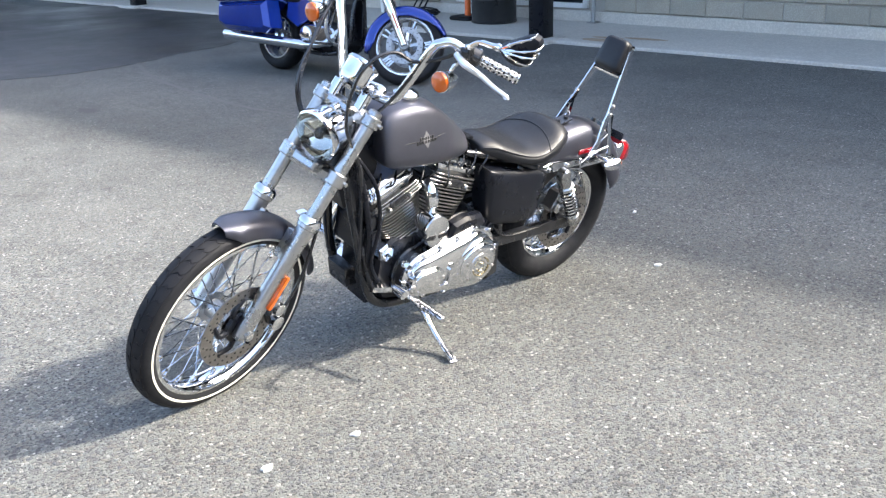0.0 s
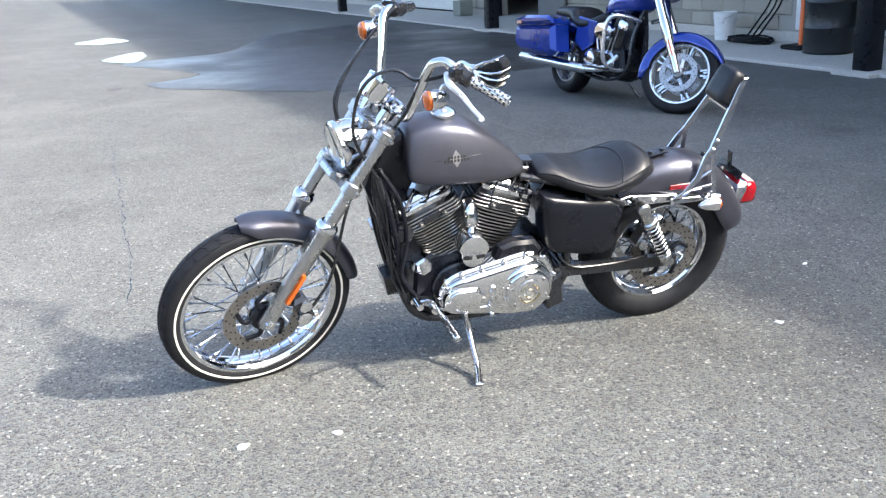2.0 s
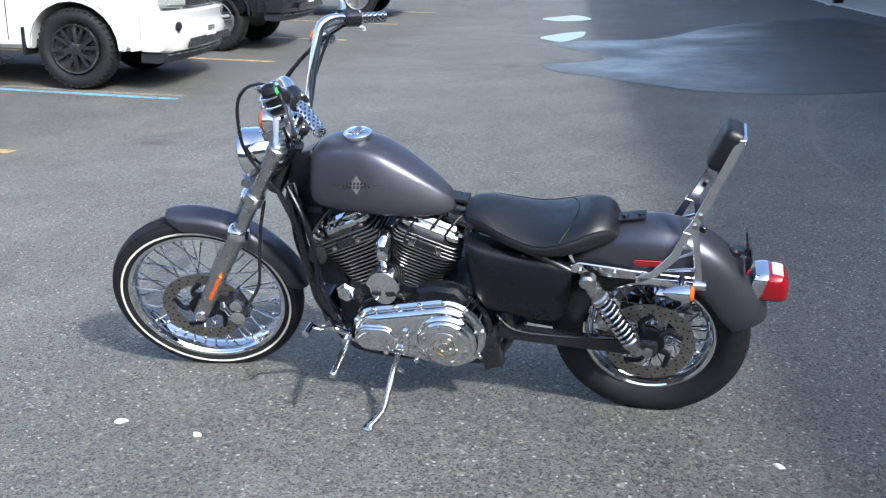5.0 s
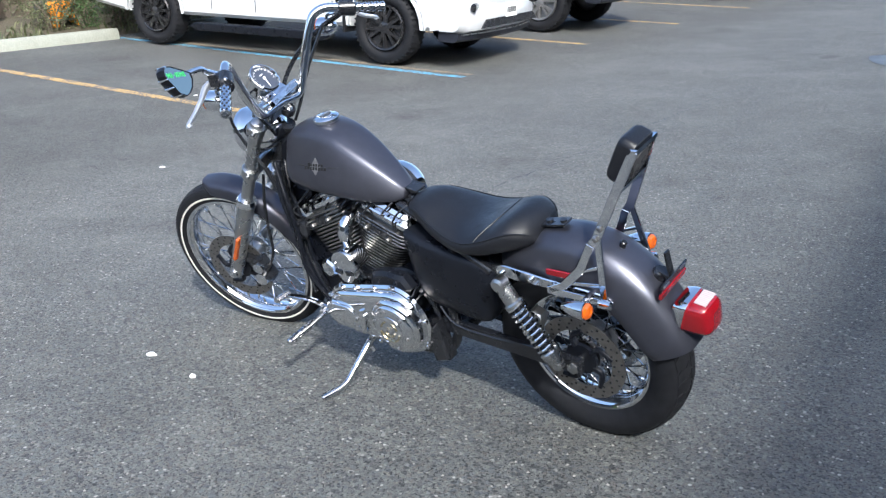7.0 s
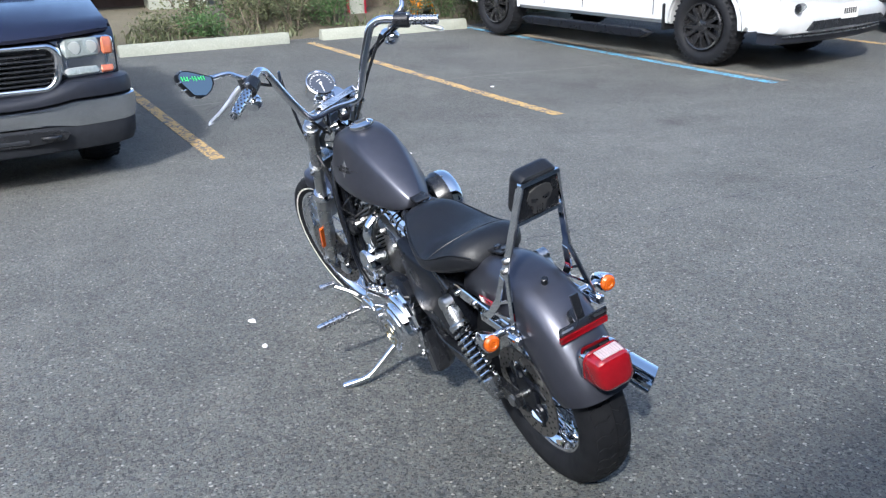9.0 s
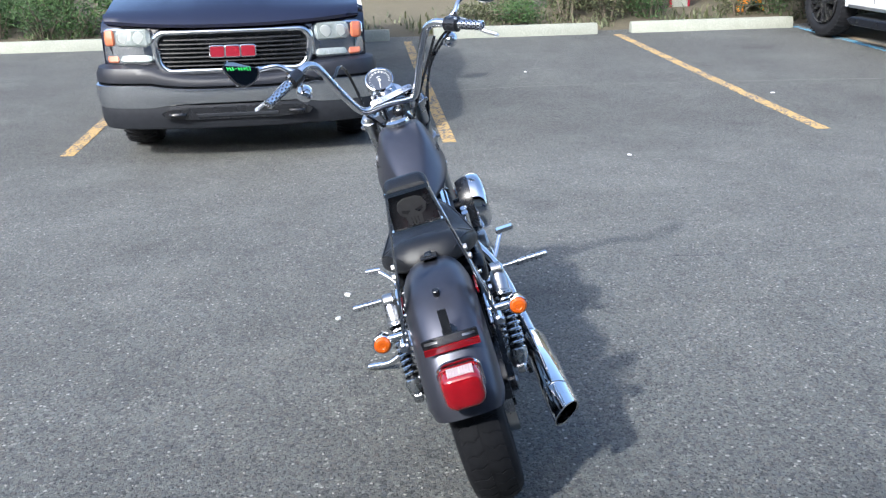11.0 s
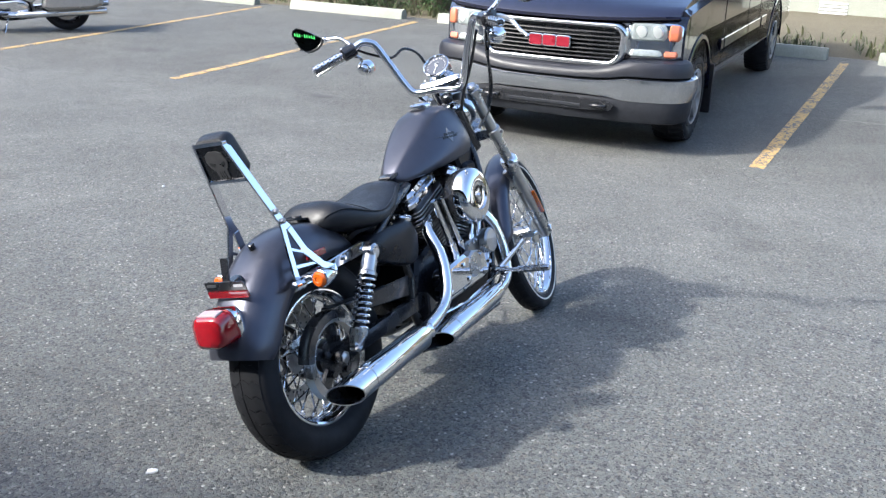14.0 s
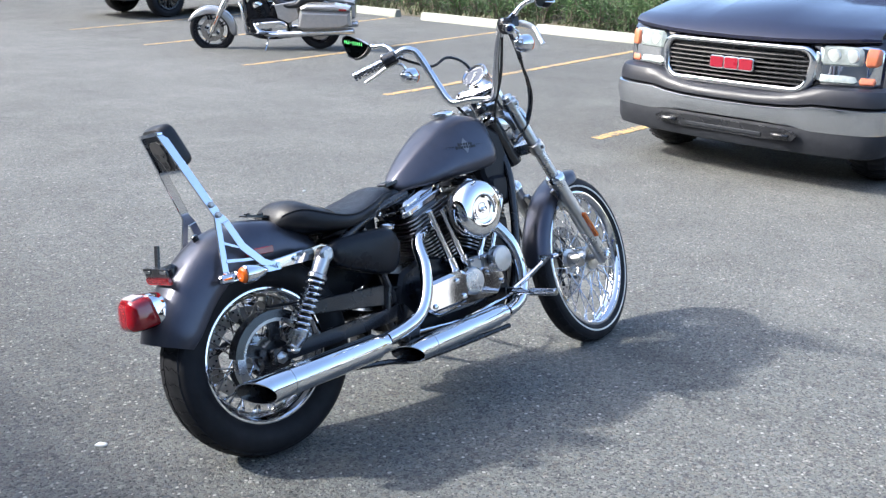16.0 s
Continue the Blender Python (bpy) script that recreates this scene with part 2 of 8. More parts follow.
# ---- geometry helpers ----
class G:
    """Vertices and faces of one mesh."""

    def __init__(self, m=None):
        self.v, self.f, self.m = [], [], m or Matrix()

    def rings(self, rings, close=True, cap=True, loop=False):
        base, n = len(self.v), len(rings[0])
        for r in rings:
            self.v += [self.m @ Vector(p) for p in r]
        k = len(rings)
        for i in range(k if loop else k - 1):
            a, b = base + i * n, base + (i + 1) % k * n
            for j in range(n if close else n - 1):
                j2 = (j + 1) % n
                self.f.append((a + j, a + j2, b + j2, b + j))
        if cap and not loop:
            self.f.append(tuple(base + j for j in reversed(range(n))))
            self.f.append(tuple(base + (k - 1) * n + j for j in range(n)))
        return self

    def tube(self, pts, r, n=10, cap=True, smooth=4):
        pts = [Vector(p) for p in pts]
        rad = list(r) if isinstance(r, (list, tuple)) else [r] * len(pts)
        if smooth > 1 and len(pts) > 2:
            q, qr = [], []
            for i in range(len(pts) - 1):
                p0, p1, p2, p3 = pts[max(0, i - 1)], pts[i], pts[i + 1], pts[min(len(pts) - 1, i + 2)]
                for s in range(smooth):
                    t = s / smooth
                    q.append(0.5 * (2 * p1 + (p2 - p0) * t + (2 * p0 - 5 * p1 + 4 * p2 - p3) * t * t + (3 * p1 - p0 - 3 * p2 + p3) * t ** 3))
                    qr.append(rad[i] + (rad[i + 1] - rad[i]) * t)
            pts, rad = q + [pts[-1]], qr + [rad[-1]]
        out, side = [], None
        for i, p in enumerate(pts):
            d = (pts[min(i + 1, len(pts) - 1)] - pts[max(i - 1, 0)]).normalized()
            if side is None:
                side = d.orthogonal().normalized()
            side = (side - d * side.dot(d)).normalized()
            up = d.cross(side)
            out.append([p + (side * math.cos(a) + up * math.sin(a)) * rad[i] for a in (2 * math.pi * j / n for j in range(n))])
        return self.rings(out, cap=cap)

    def lathe(self, profile, origin, axis, n=32, cap=True, scale=(1, 1)):
        """profile: rows of (distance along the axis, radius)."""
        o, d = Vector(origin), Vector(axis).normalized()
        ref = Vector((0, 0, 1)) if abs(d.z) < 0.9 else Vector((1, 0, 0))
        s = (ref - d * ref.dot(d)).normalized()
        u = d.cross(s)
        return self.rings([[o + d * h + (s * math.cos(a) * scale[0] + u * math.sin(a) * scale[1]) * r for a in (2 * math.pi * j / n for j in range(n))] for h, r in profile], cap=cap)

    def prism(self, outline, at, ax, ay, depth, chamfer=0.0):
        """An outline in the plane of ax, ay at a place, pushed depth along ax x ay, with chamfered rims."""
        at, ax, ay = Vector(at), Vector(ax).normalized(), Vector(ay).normalized()
        az = ax.cross(ay)
        n = len(outline)
        area = sum(outline[i][0] * outline[(i + 1) % n][1] - outline[(i + 1) % n][0] * outline[i][1] for i in range(n))
        if area < 0:
            outline = outline[::-1]

        def inset(c):
            res = []
            for i in range(n):
                a, b, d = Vector(outline[i - 1]), Vector(outline[i]), Vector(outline[(i + 1) % n])
                e, g = (b - a).normalized(), (d - b).normalized()
                nn = Vector((-e.y - g.y, e.x + g.x))
                nn = nn.normalized() if nn.length > 1e-6 else Vector((-e.y, e.x))
                res.append(b + nn * c / max(0.4, Vector((-e.y, e.x)).dot(nn)))
            return res

        rows = [(chamfer, 0), (0, chamfer), (0, depth - chamfer), (chamfer, depth)] if chamfer else [(0, 0), (0, depth)]
        return self.rings([[at + ax * p.x + ay * p.y + az * h for p in inset(c)] for c, h in rows])

    def box(self, size, m=None, c=0.0):
        x, y, z = size
        k, self.m = self.m, self.m @ (m or Matrix())
        self.prism([(-x / 2, -y / 2), (x / 2, -y / 2), (x / 2, y / 2), (-x / 2, y / 2)], (0, 0, -z / 2), (1, 0, 0), (0, 1, 0), z, min(c, z * 0.45))
        self.m = k
        return self

    def strut(self, a, b, w, h, c=0.002):
        """A flat bar from a to b, w across and h in the up-ish direction."""
        a, b = Vector(a), Vector(b)
        return self.box((w, h, (b - a).length), Matrix.Translation((a + b) / 2) @ (b - a).to_track_quat("Z", "Y").to_matrix().to_4x4(), c)


def rounded(w, h, r, n=4):
    out = []
    for cx, cy, a0 in ((w / 2 - r, h / 2 - r, 0), (r - w / 2, h / 2 - r, 90), (r - w / 2, r - h / 2, 180), (w / 2 - r, r - h / 2, 270)):
        out += [(cx + r * math.cos(radians(a0 + 90 * i / n)), cy + r * math.sin(radians(a0 + 90 * i / n))) for i in range(n + 1)]
    return out


def mesh(name, g, mat, angle=35):
    me = bpy.data.meshes.new(name)
    me.from_pydata([tuple(p) for p in g.v], [], g.f)
    me.polygons.foreach_set("use_smooth", [True] * len(me.polygons))
    bm = bmesh.new()
    bm.from_mesh(me)
    bmesh.ops.recalc_face_normals(bm, faces=bm.faces)
    bm.to_mesh(me)
    bm.free()
    me.set_sharp_from_angle(angle=radians(angle))
    me.materials.append(mat)
    return me


def part(name, g, mat, parent=None, label="", angle=35):
    ob = new(name, mesh(name, g, M[mat] if isinstance(mat, str) else mat, angle))
    ob.parent = parent
    return tagged(ob, label) if label else ob


def again(ob, m):
    """The same piece once more, on the same mesh."""
    o = new(ob.name.split(".")[0], ob.data)
    o.parent, o.matrix_basis = ob.parent, m
    return o


def thing(name, m, label, category, group=""):
    ob = new(name)
    ob.matrix_basis = m
    return tagged(ob, label, category, group)


# ---- ground and buildings ----
def ground_z(x, y=0.0):
    """The yard is level round the motorcycles; the parking bays climb gently towards the bank."""
    t = max(0.0, x - 4.6)
    return 0.053 * t * t / (t + 0.6) if x < 12.5 else ground_z(12.4)


def sheet(xs, ys, zf):
    g = G()
    g.rings([[(x, y, zf(x, y)) for x in xs] for y in ys], close=False, cap=False)
    return g


xs = [-400, -120, -40, -15, -9] + [-6 + 0.6 * i for i in range(33)] + [16, 25, 60, 160, 500]
ys = [-600, -200, -80, -40] + [-26 + 1.5 * i for i in range(35)] + [40, 90, 250, 600]
ground = part("ground", sheet(xs, ys, ground_z), "asphalt")
tagged(ground, "worn grey asphalt yard with pale stone chips", "ground", kind="structure")


def stripe(name, x0, x1, y0, y1, w, mat, label):
    g = G()
    n = 14
    row = []
    for i in range(n + 1):
        x, y = x0 + (x1 - x0) * i / n, y0 + (y1 - y0) * i / n
        z = ground_z(x)
        row.append([(x, y - w / 2, z - 0.01), (x, y - w / 2, z + 0.004), (x, y + w / 2, z + 0.004), (x, y + w / 2, z - 0.01)])
    g.rings(row)
    return tagged(part(name, g, mat), label, "marking", "bay lines", "structure")


for y0, y1 in ((14.84, 16.2), (11.84, 13.0), (8.85, 9.7), (5.81, 6.5), (2.85, 3.2), (-0.2, 0.1), (-3.25, -2.83)):
    stripe("bay_line", 5.08, 10.9, y0, y1, 0.11, "yellow", "worn yellow bay line painted on the asphalt")
for i, y in enumerate((-9.1, -12.1, -15.3, -18.5)):
    stripe("bay_line", 5.6 + 0.16 * i, 10.9, y, y + 0.7, 0.11, "yellow", "worn yellow bay line painted on the asphalt")
stripe("bay_line", 5.22, 11.1, -5.92, -5.42, 0.1, "blue_line", "blue bay line painted on the asphalt")
stripe("bay_line", 5.25, 11.0, -6.1, -5.6, 0.09, "tan_line", "faded yellow bay line beside a blue one")


def wheel_stop(y):
    g = G()
    o = [(-0.1, 0), (-0.085, 0.1), (-0.05, 0.15), (0.05, 0.15), (0.085, 0.1), (0.1, 0)]
    L = 2.3
    rows = []
    for t, s in ((0, 0.8), (0.04, 1), (L - 0.04, 1), (L, 0.8)):
        rows.append([(a * s, t - L / 2, b * (0.85 + 0.15 * s)) for a, b in o])
    g.rings(rows)
    e = thing("wheel_stop", pose(11.1, y, ground_z(11.1) - 0.005, 0, 0, 0), "pale concrete wheel stop at the head of a bay", "wheel stop", "wheel stops")
    part("bar", g, "stop", e)
    return e


for y in (17.3, 14.2, 11.1, 8.0, 5.03, 1.5, -1.42, -4.2, -7.0, -9.8, -12.8, -15.8):
    wheel_stop(y)

# bank of soil behind the bays
bank = part("bank", sheet([11.3, 11.45, 12.1, 13.5, 16, 24], [-60 + 3 * i for i in range(41)], lambda x, y: ground_z(11.3) - 0.03 + 0.3 * min(1, max(0, x - 11.35)) ** 0.7 + 0.05 * noise.noise((x * 1.5, y, 0)) + max(0, x - 13) * 0.12), "soil")
tagged(bank, "dark planted bank behind the wheel stops", "bank", kind="structure")

# sidewalk and workshop wall; they run at a slight angle to the motorcycles
B = pose(-5.6, 0, 0, 0, 0, 7.85)
walk_g = G(B)
walk_g.prism([(-9, -40), (-9, 14), (0, 14), (0, -40)], (0, 0, -0.3), (1, 0, 0), (0, 1, 0), 0.335, 0.012)
tagged(part("pavement", walk_g, "concrete"), "pale concrete sidewalk along the workshop", "pavement", kind="structure")

# canopy over the sidewalk, out of view; its edge is set to throw the yard's shade
can = G(B)
can.prism([(-2.2, -40), (-2.2, 14), (0.44, 14), (1.17, -12), (1.17, -40)], (0, 0, 4.25), (1, 0, 0), (0, 1, 0), 0.3, 0.01)
tagged(part("roof", can, "satin_black"), "dark flat canopy roof over the workshop sidewalk, out of view", "roof", kind="structure")

# workshop wall of split-face blocks, with a shop window, a doorway and a roller door
W0 = -1.6
OPEN = [(-7.45, -5.3, 0.19, 2.6), (-15.9, -14.0, 0.03, 2.3), (-21.4, -17.3, 0.05, 3.0)]
back = G(B)
segs = [(-40.0, -21.4), (-17.3, -15.9), (-14.0, -7.45), (-5.3, 14.0)]
for a, b in segs:
    back.prism([(W0 - 0.28, a), (W0 - 0.28, b), (W0 - 0.012, b), (W0 - 0.012, a)], (0, 0, 0.02), (1, 0, 0), (0, 1, 0), 4.3)
for a, b, z0, z1 in OPEN:
    back.prism([(W0 - 0.28, a), (W0 - 0.28, b), (W0 - 0.012, b), (W0 - 0.012, a)], (0, 0, z1), (1, 0, 0), (0, 1, 0), 4.32 - z1)
    if z0 > 0.1:
        back.prism([(W0 - 0.28, a), (W0 - 0.28, b), (W0 - 0.012, b), (W0 - 0.012, a)], (0, 0, 0.02), (1, 0, 0), (0, 1, 0), z0 - 0.02)
wall = tagged(part("wall_workshop", back, "mortar"), "grey split-face concrete block wall of the workshop", "wall", kind="structure")
led = G(B)
for a, b in ((-40.0, -21.4), (-17.3, -15.9), (-14.0, 14.0)):
    led.prism([(W0 - 0.02, a), (W0 - 0.02, b), (W0 + 0.03, b), (W0 + 0.03, a)], (0, 0, 0.02), (1, 0, 0), (0, 1, 0), 0.14, 0.012)
tagged(part("plinth", led, "concrete"), "stained concrete plinth at the foot of the wall", "plinth", kind="structure")
inner = G(B)
inner.prism([(-7.5, -40), (-7.5, 14), (-7.4, 14), (-7.4, -40)], (0, 0, 0), (1, 0, 0), (0, 1, 0), 4.3)
for y in (-40, -13.0, 14):
    inner.prism([(-7.4, y), (-7.4, y + 0.1), (W0 - 0.28, y + 0.1), (W0 - 0.28, y)], (0, 0, 0.03), (1, 0, 0), (0, 1, 0), 4.2)
inner.prism([(-7.4, -40), (-7.4, 14), (W0 - 0.29, 14), (W0 - 0.29, -40)], (0, 0, 4.2), (1, 0, 0), (0, 1, 0), 0.1)
tagged(part("wall_inner", inner, "mortar"), "plain inner walls of the workshop", "wall", kind="structure")

# plain dark walls added out of view, to give the chrome something dark to mirror
M["far_wall"] = rough_mineral("neighbour_wall", (0.1, 0.085, 0.07), (0.17, 0.15, 0.125), 0.8, 0.3)
nb = G()
nb.prism([(-45, 34), (60, 34), (60, 40), (-45, 40)], (0, 0, -0.2), (1, 0, 0), (0, 1, 0), 9.0, 0.05)
tagged(part("wall_neighbour", nb, "far_wall"), "plain brown wall added out of view for the chrome to reflect", "wall", kind="structure")
nb = G()
nb.prism([(34, -60), (40, -60), (40, 33), (34, 33)], (0, 0, -0.2), (1, 0, 0), (0, 1, 0), 8.0, 0.05)
tagged(part("wall_neighbour_2", nb, "far_wall"), "plain brown wall added out of view beyond the bank for reflections", "wall", kind="structure")

# shop window: white frame, tinted panes
fr = G(B)
for a, b, z0, z1 in ((-7.45, -7.38, 0.19, 2.6), (-5.37, -5.3, 0.19, 2.6), (-6.42, -6.35, 0.19, 2.6), (-7.45, -5.3, 0.19, 0.25), (-7.45, -5.3, 2.54, 2.6)):
    fr.box((0.09, b - a, z1 - z0), Matrix.Translation((W0 - 0.02, (a + b) / 2, (z0 + z1) / 2)), 0.004)
M["white_frame"] = paint("white_window_frame", (0.72, 0.73, 0.72), 0.4, 0, 0, 0.06, 30)
win = tagged(part("window_1", fr, "white_frame"), "shop window with white metal frame and dark glass", "window", kind="structure")
for a, b in ((-7.38, -6.42), (-6.35, -5.37)):
    pane = G(B)
    pane.box((0.008, b - a, 2.29), Matrix.Translation((W0 - 0.03, (a + b) / 2, 1.395)))
    part("pane", pane, "dark_glass", win)
# roller door with horizontal panels, dark doorway
rd = G(B)
rd.box((0.05, 4.1, 0.03), Matrix.Translation((W0 - 0.12, -19.35, 0.05)))
door1 = tagged(part("door_1", rd, "rubber"), "closed white sectional garage door", "door", kind="structure")
M["door_white"] = paint("door_white", (0.74, 0.74, 0.7), 0.45, 0, 0, 0.06, 12)
for k in range(6):
    pg = G(B)
    pg.box((0.045, 4.1, 0.485), Matrix.Translation((W0 - 0.12, -19.35, 0.31 + 0.49 * k)), 0.008)
    part("panel", pg, "door_white", door1)
dr = G(B)
for a, b in ((-15.9, -15.82), (-14.08, -14.0)):
    dr.box((0.12, b - a, 2.27), Matrix.Translation((W0 - 0.05, (a + b) / 2, 1.165)), 0.004)
door2 = tagged(part("door_2", dr, "satin_black"), "dark open doorway with a grey door swung out", "door", kind="structure")
leaf = G(B)
leaf.box((0.05, 0.95, 2.15), Matrix.Translation((W0 + 0.06, -13.5, 1.13)), 0.004)
part("door_leaf", leaf, paint("grey_door", (0.12, 0.125, 0.13), 0.45, 0, 0, 0.06, 12), door2)


def barrel_thing():
    e = thing("oil_drum", B @ pose(-1.0, -6.32, 0.035), "black steel oil drum standing on the sidewalk", "drum")
    g = G()
    prof = [(0.0, 0.27), (0.01, 0.288), (0.03, 0.292), (0.04, 0.283), (0.28, 0.283), (0.295, 0.292), (0.31, 0.283), (0.57, 0.283), (0.585, 0.292), (0.6, 0.283), (0.85, 0.283), (0.86, 0.292), (0.88, 0.29), (0.882, 0.275), (0.868, 0.27)]
    g.lathe(prof, (0, 0, 0), (0, 0, 1), 40)
    part("shell", g, paint("dented_black_drum", (0.015, 0.016, 0.017), 0.35, 0, 0, 0.2, 12, 0.2), e)
    g = G()
    g.lathe([(0.866, 0.05), (0.88, 0.05), (0.884, 0.03)], (0.17, 0, 0), (0, 0, 1), 16)
    part("bung", g, "steel", e)


barrel_thing()
M["orange_plastic"] = paint("orange_plastic", (0.85, 0.16, 0.03), 0.5, 0, 0, 0.08, 20)
e = thing("delineator_post", B @ pose(-1.1, -6.84, 0.035), "orange plastic post on a black rubber base", "post")
g = G()
g.lathe([(0.02, 0.045), (0.05, 0.04), (0.95, 0.034), (0.97, 0.02)], (0, 0, 0), (0, 0, 1), 20)
part("tube", g, "orange_plastic", e)
g = G()
g.prism(rounded(0.4, 0.36, 0.06), (0, 0, 0), (1, 0, 0), (0, 1, 0), 0.05, 0.015)
part("base", g, "rubber", e)
e = thing("bucket", B @ pose(-1.28, -8.45, 0.035), "white plastic bucket with a wire handle by the wall", "bucket")
g = G()
g.lathe([(0.0, 0.125), (0.005, 0.13), (0.28, 0.146), (0.282, 0.153), (0.3, 0.154), (0.302, 0.148), (0.34, 0.15), (0.342, 0.158), (0.37, 0.158), (0.37, 0.147), (0.02, 0.122), (0.02, 0.001)], (0, 0, 0), (0, 0, 1), 36, cap=False)
part("shell", g, paint("bucket_white", (0.75, 0.75, 0.73), 0.5, 0, 0, 0.06, 20), e)
g = G()
g.tube([(0.0, 0.155 * math.cos(a), 0.33 - 0.14 * math.sin(a)) if True else 0 for a in (math.pi * k / 10 for k in range(11))], 0.004, 6, smooth=1)
for p in range(len(g.v)):
    g.v[p] = g.v[p] + Vector((0.16 * math.sin(math.pi * min(1, max(0, (0.33 - g.v[p].z) / 0.14))) * 0.5 + (0.16 if g.v[p].z < 0.3 else 0.0) * 0.4, 0, 0))
part("handle", g, "steel", e)
random.seed(8)
e = thing("hose", B @ pose(-1.2, -7.85, 0.035), "black rubber hose in loose coils running up the wall", "hose")
g = G()
pts = []
for k in range(90):
    a = k * 0.36
    r = 0.2 + 0.04 * math.sin(k * 0.5) + 0.03 * random.random()
    pts.append((r * 0.8 * math.cos(a), r * 1.5 * math.sin(a), 0.015 + 0.0006 * k + 0.01 * random.random()))
g.tube(pts, 0.012, 8, smooth=3)
part("coil", g, "rubber", e)
for k, (y0, y1) in enumerate(((-0.1, 0.05), (0.0, -0.12), (0.1, 0.22))):
    g = G()
    g.tube([(0.0, y0, 0.05), (-0.2, y0 - 0.05, 0.2), (-0.33, y0 + 0.1, 0.55), (-0.35, y1, 1.0), (-0.36, (y0 + y1) / 2, 1.5)], 0.012, 8)
    part("riser", g, "rubber", e)
# canopy posts with concrete pads
for y in (-4.95, 3.2, -13.2, -21.5):
    e = thing("canopy_post", B @ pose(-0.12, y, 0.0), "black square canopy post on a small concrete pad", "post", "canopy posts")
    g = G()
    g.prism(rounded(0.2, 0.2, 0.012, 2), (0, 0, 0.03), (1, 0, 0), (0, 1, 0), 4.22)
    part("column", g, "satin_black", e)
    g = G()
    g.prism(rounded(0.42, 0.5, 0.03, 2), (0.03, 0, -0.05), (1, 0, 0), (0, 1, 0), 0.092, 0.01)
    part("pad", g, "concrete", e)
e = thing("drain_pipe", B @ pose(-1.5, -5.16, 0.035), "grey galvanised conduit with a foot plate up the wall", "pipe")
g = G()
g.tube([(0, 0, 0), (0, 0, 4.2)], 0.024, 14, smooth=1)
part("pipe", g, paint("galvanised", (0.45, 0.47, 0.48), 0.4, 0.8, 0, 0.08, 30), e)
g = G()
g.prism(rounded(0.12, 0.12, 0.01, 2), (0, 0, 0), (1, 0, 0), (0, 1, 0), 0.012, 0.003)
part("foot_plate", g, "steel", e)
e = thing("storage_box", B @ pose(-1.25, -16.75, 0.035), "small grey box beside the garage door", "box")
g = G()
g.box((0.3, 0.35, 0.32), Matrix.Translation((0, 0, 0.16)), 0.02)
part("body", g, "stop", e)


# ---- the grey cruiser ----
LEAN = 14.5
bike = thing("motorcycle", pose(0, -0.110, 0, -LEAN, 0, 1.3), "charcoal grey cruiser motorcycle with tall handlebar, leaning on its kickstand", "motorcycle")
X, Y, Z = Vector((1, 0, 0)), Vector((0, 1, 0)), Vector((0, 0, 1))
RAKE, TURNED = radians(31.6), radians(12.5)
AXIS = Vector((-math.sin(RAKE), 0, math.cos(RAKE)))
HEAD = Vector((1.088, 0, 0.905))
STEER = Matrix.Translation(HEAD - Vector((0, 0.008, 0))) @ Matrix.Rotation(TURNED, 4, AXIS) @ Matrix.Translation(-HEAD)
FA = Vector((1.515, 0, 0.317))  # front axle, bars straight
RA = Vector((0.0, 0, 0.3))   # rear axle


def bolts(spots, r, h, mat, parent, sides=8):
    """Bolt heads, each a piece of its own: rows of place and outward direction."""
    first = None
    for p, d in spots:
        m = Matrix.Translation(p) @ Vector(d).to_track_quat("Z", "Y").to_matrix().to_4x4()
        if first is None:
            g = G()
            g.lathe([(0, r), (h * 0.75, r), (h, r * 0.65)], (0, 0, 0), (0, 0, 1), sides)
            first = part("bolt", g, mat, parent)
            first.matrix_basis = m
        else:
            again(first, m)


def dome(outline, y, s, height, side=0.03, n=6):
    """A pillow-shaped cover: an outline in x and z at y, bulging to the side s."""
    g = G()
    cx, cz = sum(p[0] for p in outline) / len(outline), sum(p[1] for p in outline) / len(outline)
    rows = [[Vector((a, y - s * side, b)) for a, b in outline]]
    for i in range(n + 1):
        a = math.pi / 2 * i / n
        k = 1 - 0.999 * (1 - math.cos(a)) ** 1.0
        hgt = height * math.sin(a)
        rows.append([Vector((cx + (p - cx) * (0.18 * math.cos(a) + 0.82 * (1 - (i / n) ** 3) if i < n else 0.01), y + s * hgt, cz + (q - cz) * (0.18 * math.cos(a) + 0.82 * (1 - (i / n) ** 3) if i < n else 0.01))) for p, q in outline])
    return g.rings(rows)


def ring_profile(center, r, w, shape, n=64, m=None):
    """A closed section (offset across, radius) swept round the wheel's axle."""
    g = G(m)
    rows = []
    for k in range(n):
        a = 2 * math.pi * k / n
        rows.append([center + Y * s + (X * math.cos(a) + Z * math.sin(a)) * q for s, q in shape])
    return g.rings(rows, loop=True)


def tyre_shape(R, r, w):
    """R outer and r bead radius, w width."""
    h = R - r
    half = [(0.30, 0.0), (0.40, 0.12), (0.49, 0.35), (0.5, 0.52), (0.46, 0.74), (0.40, 0.84), (0.28, 0.935), (0.14, 0.985)]
    left = [(w * a, r + h * b) for a, b in half]
    return left + [(0, R)] + [(-a, b) for a, b in reversed(left)]


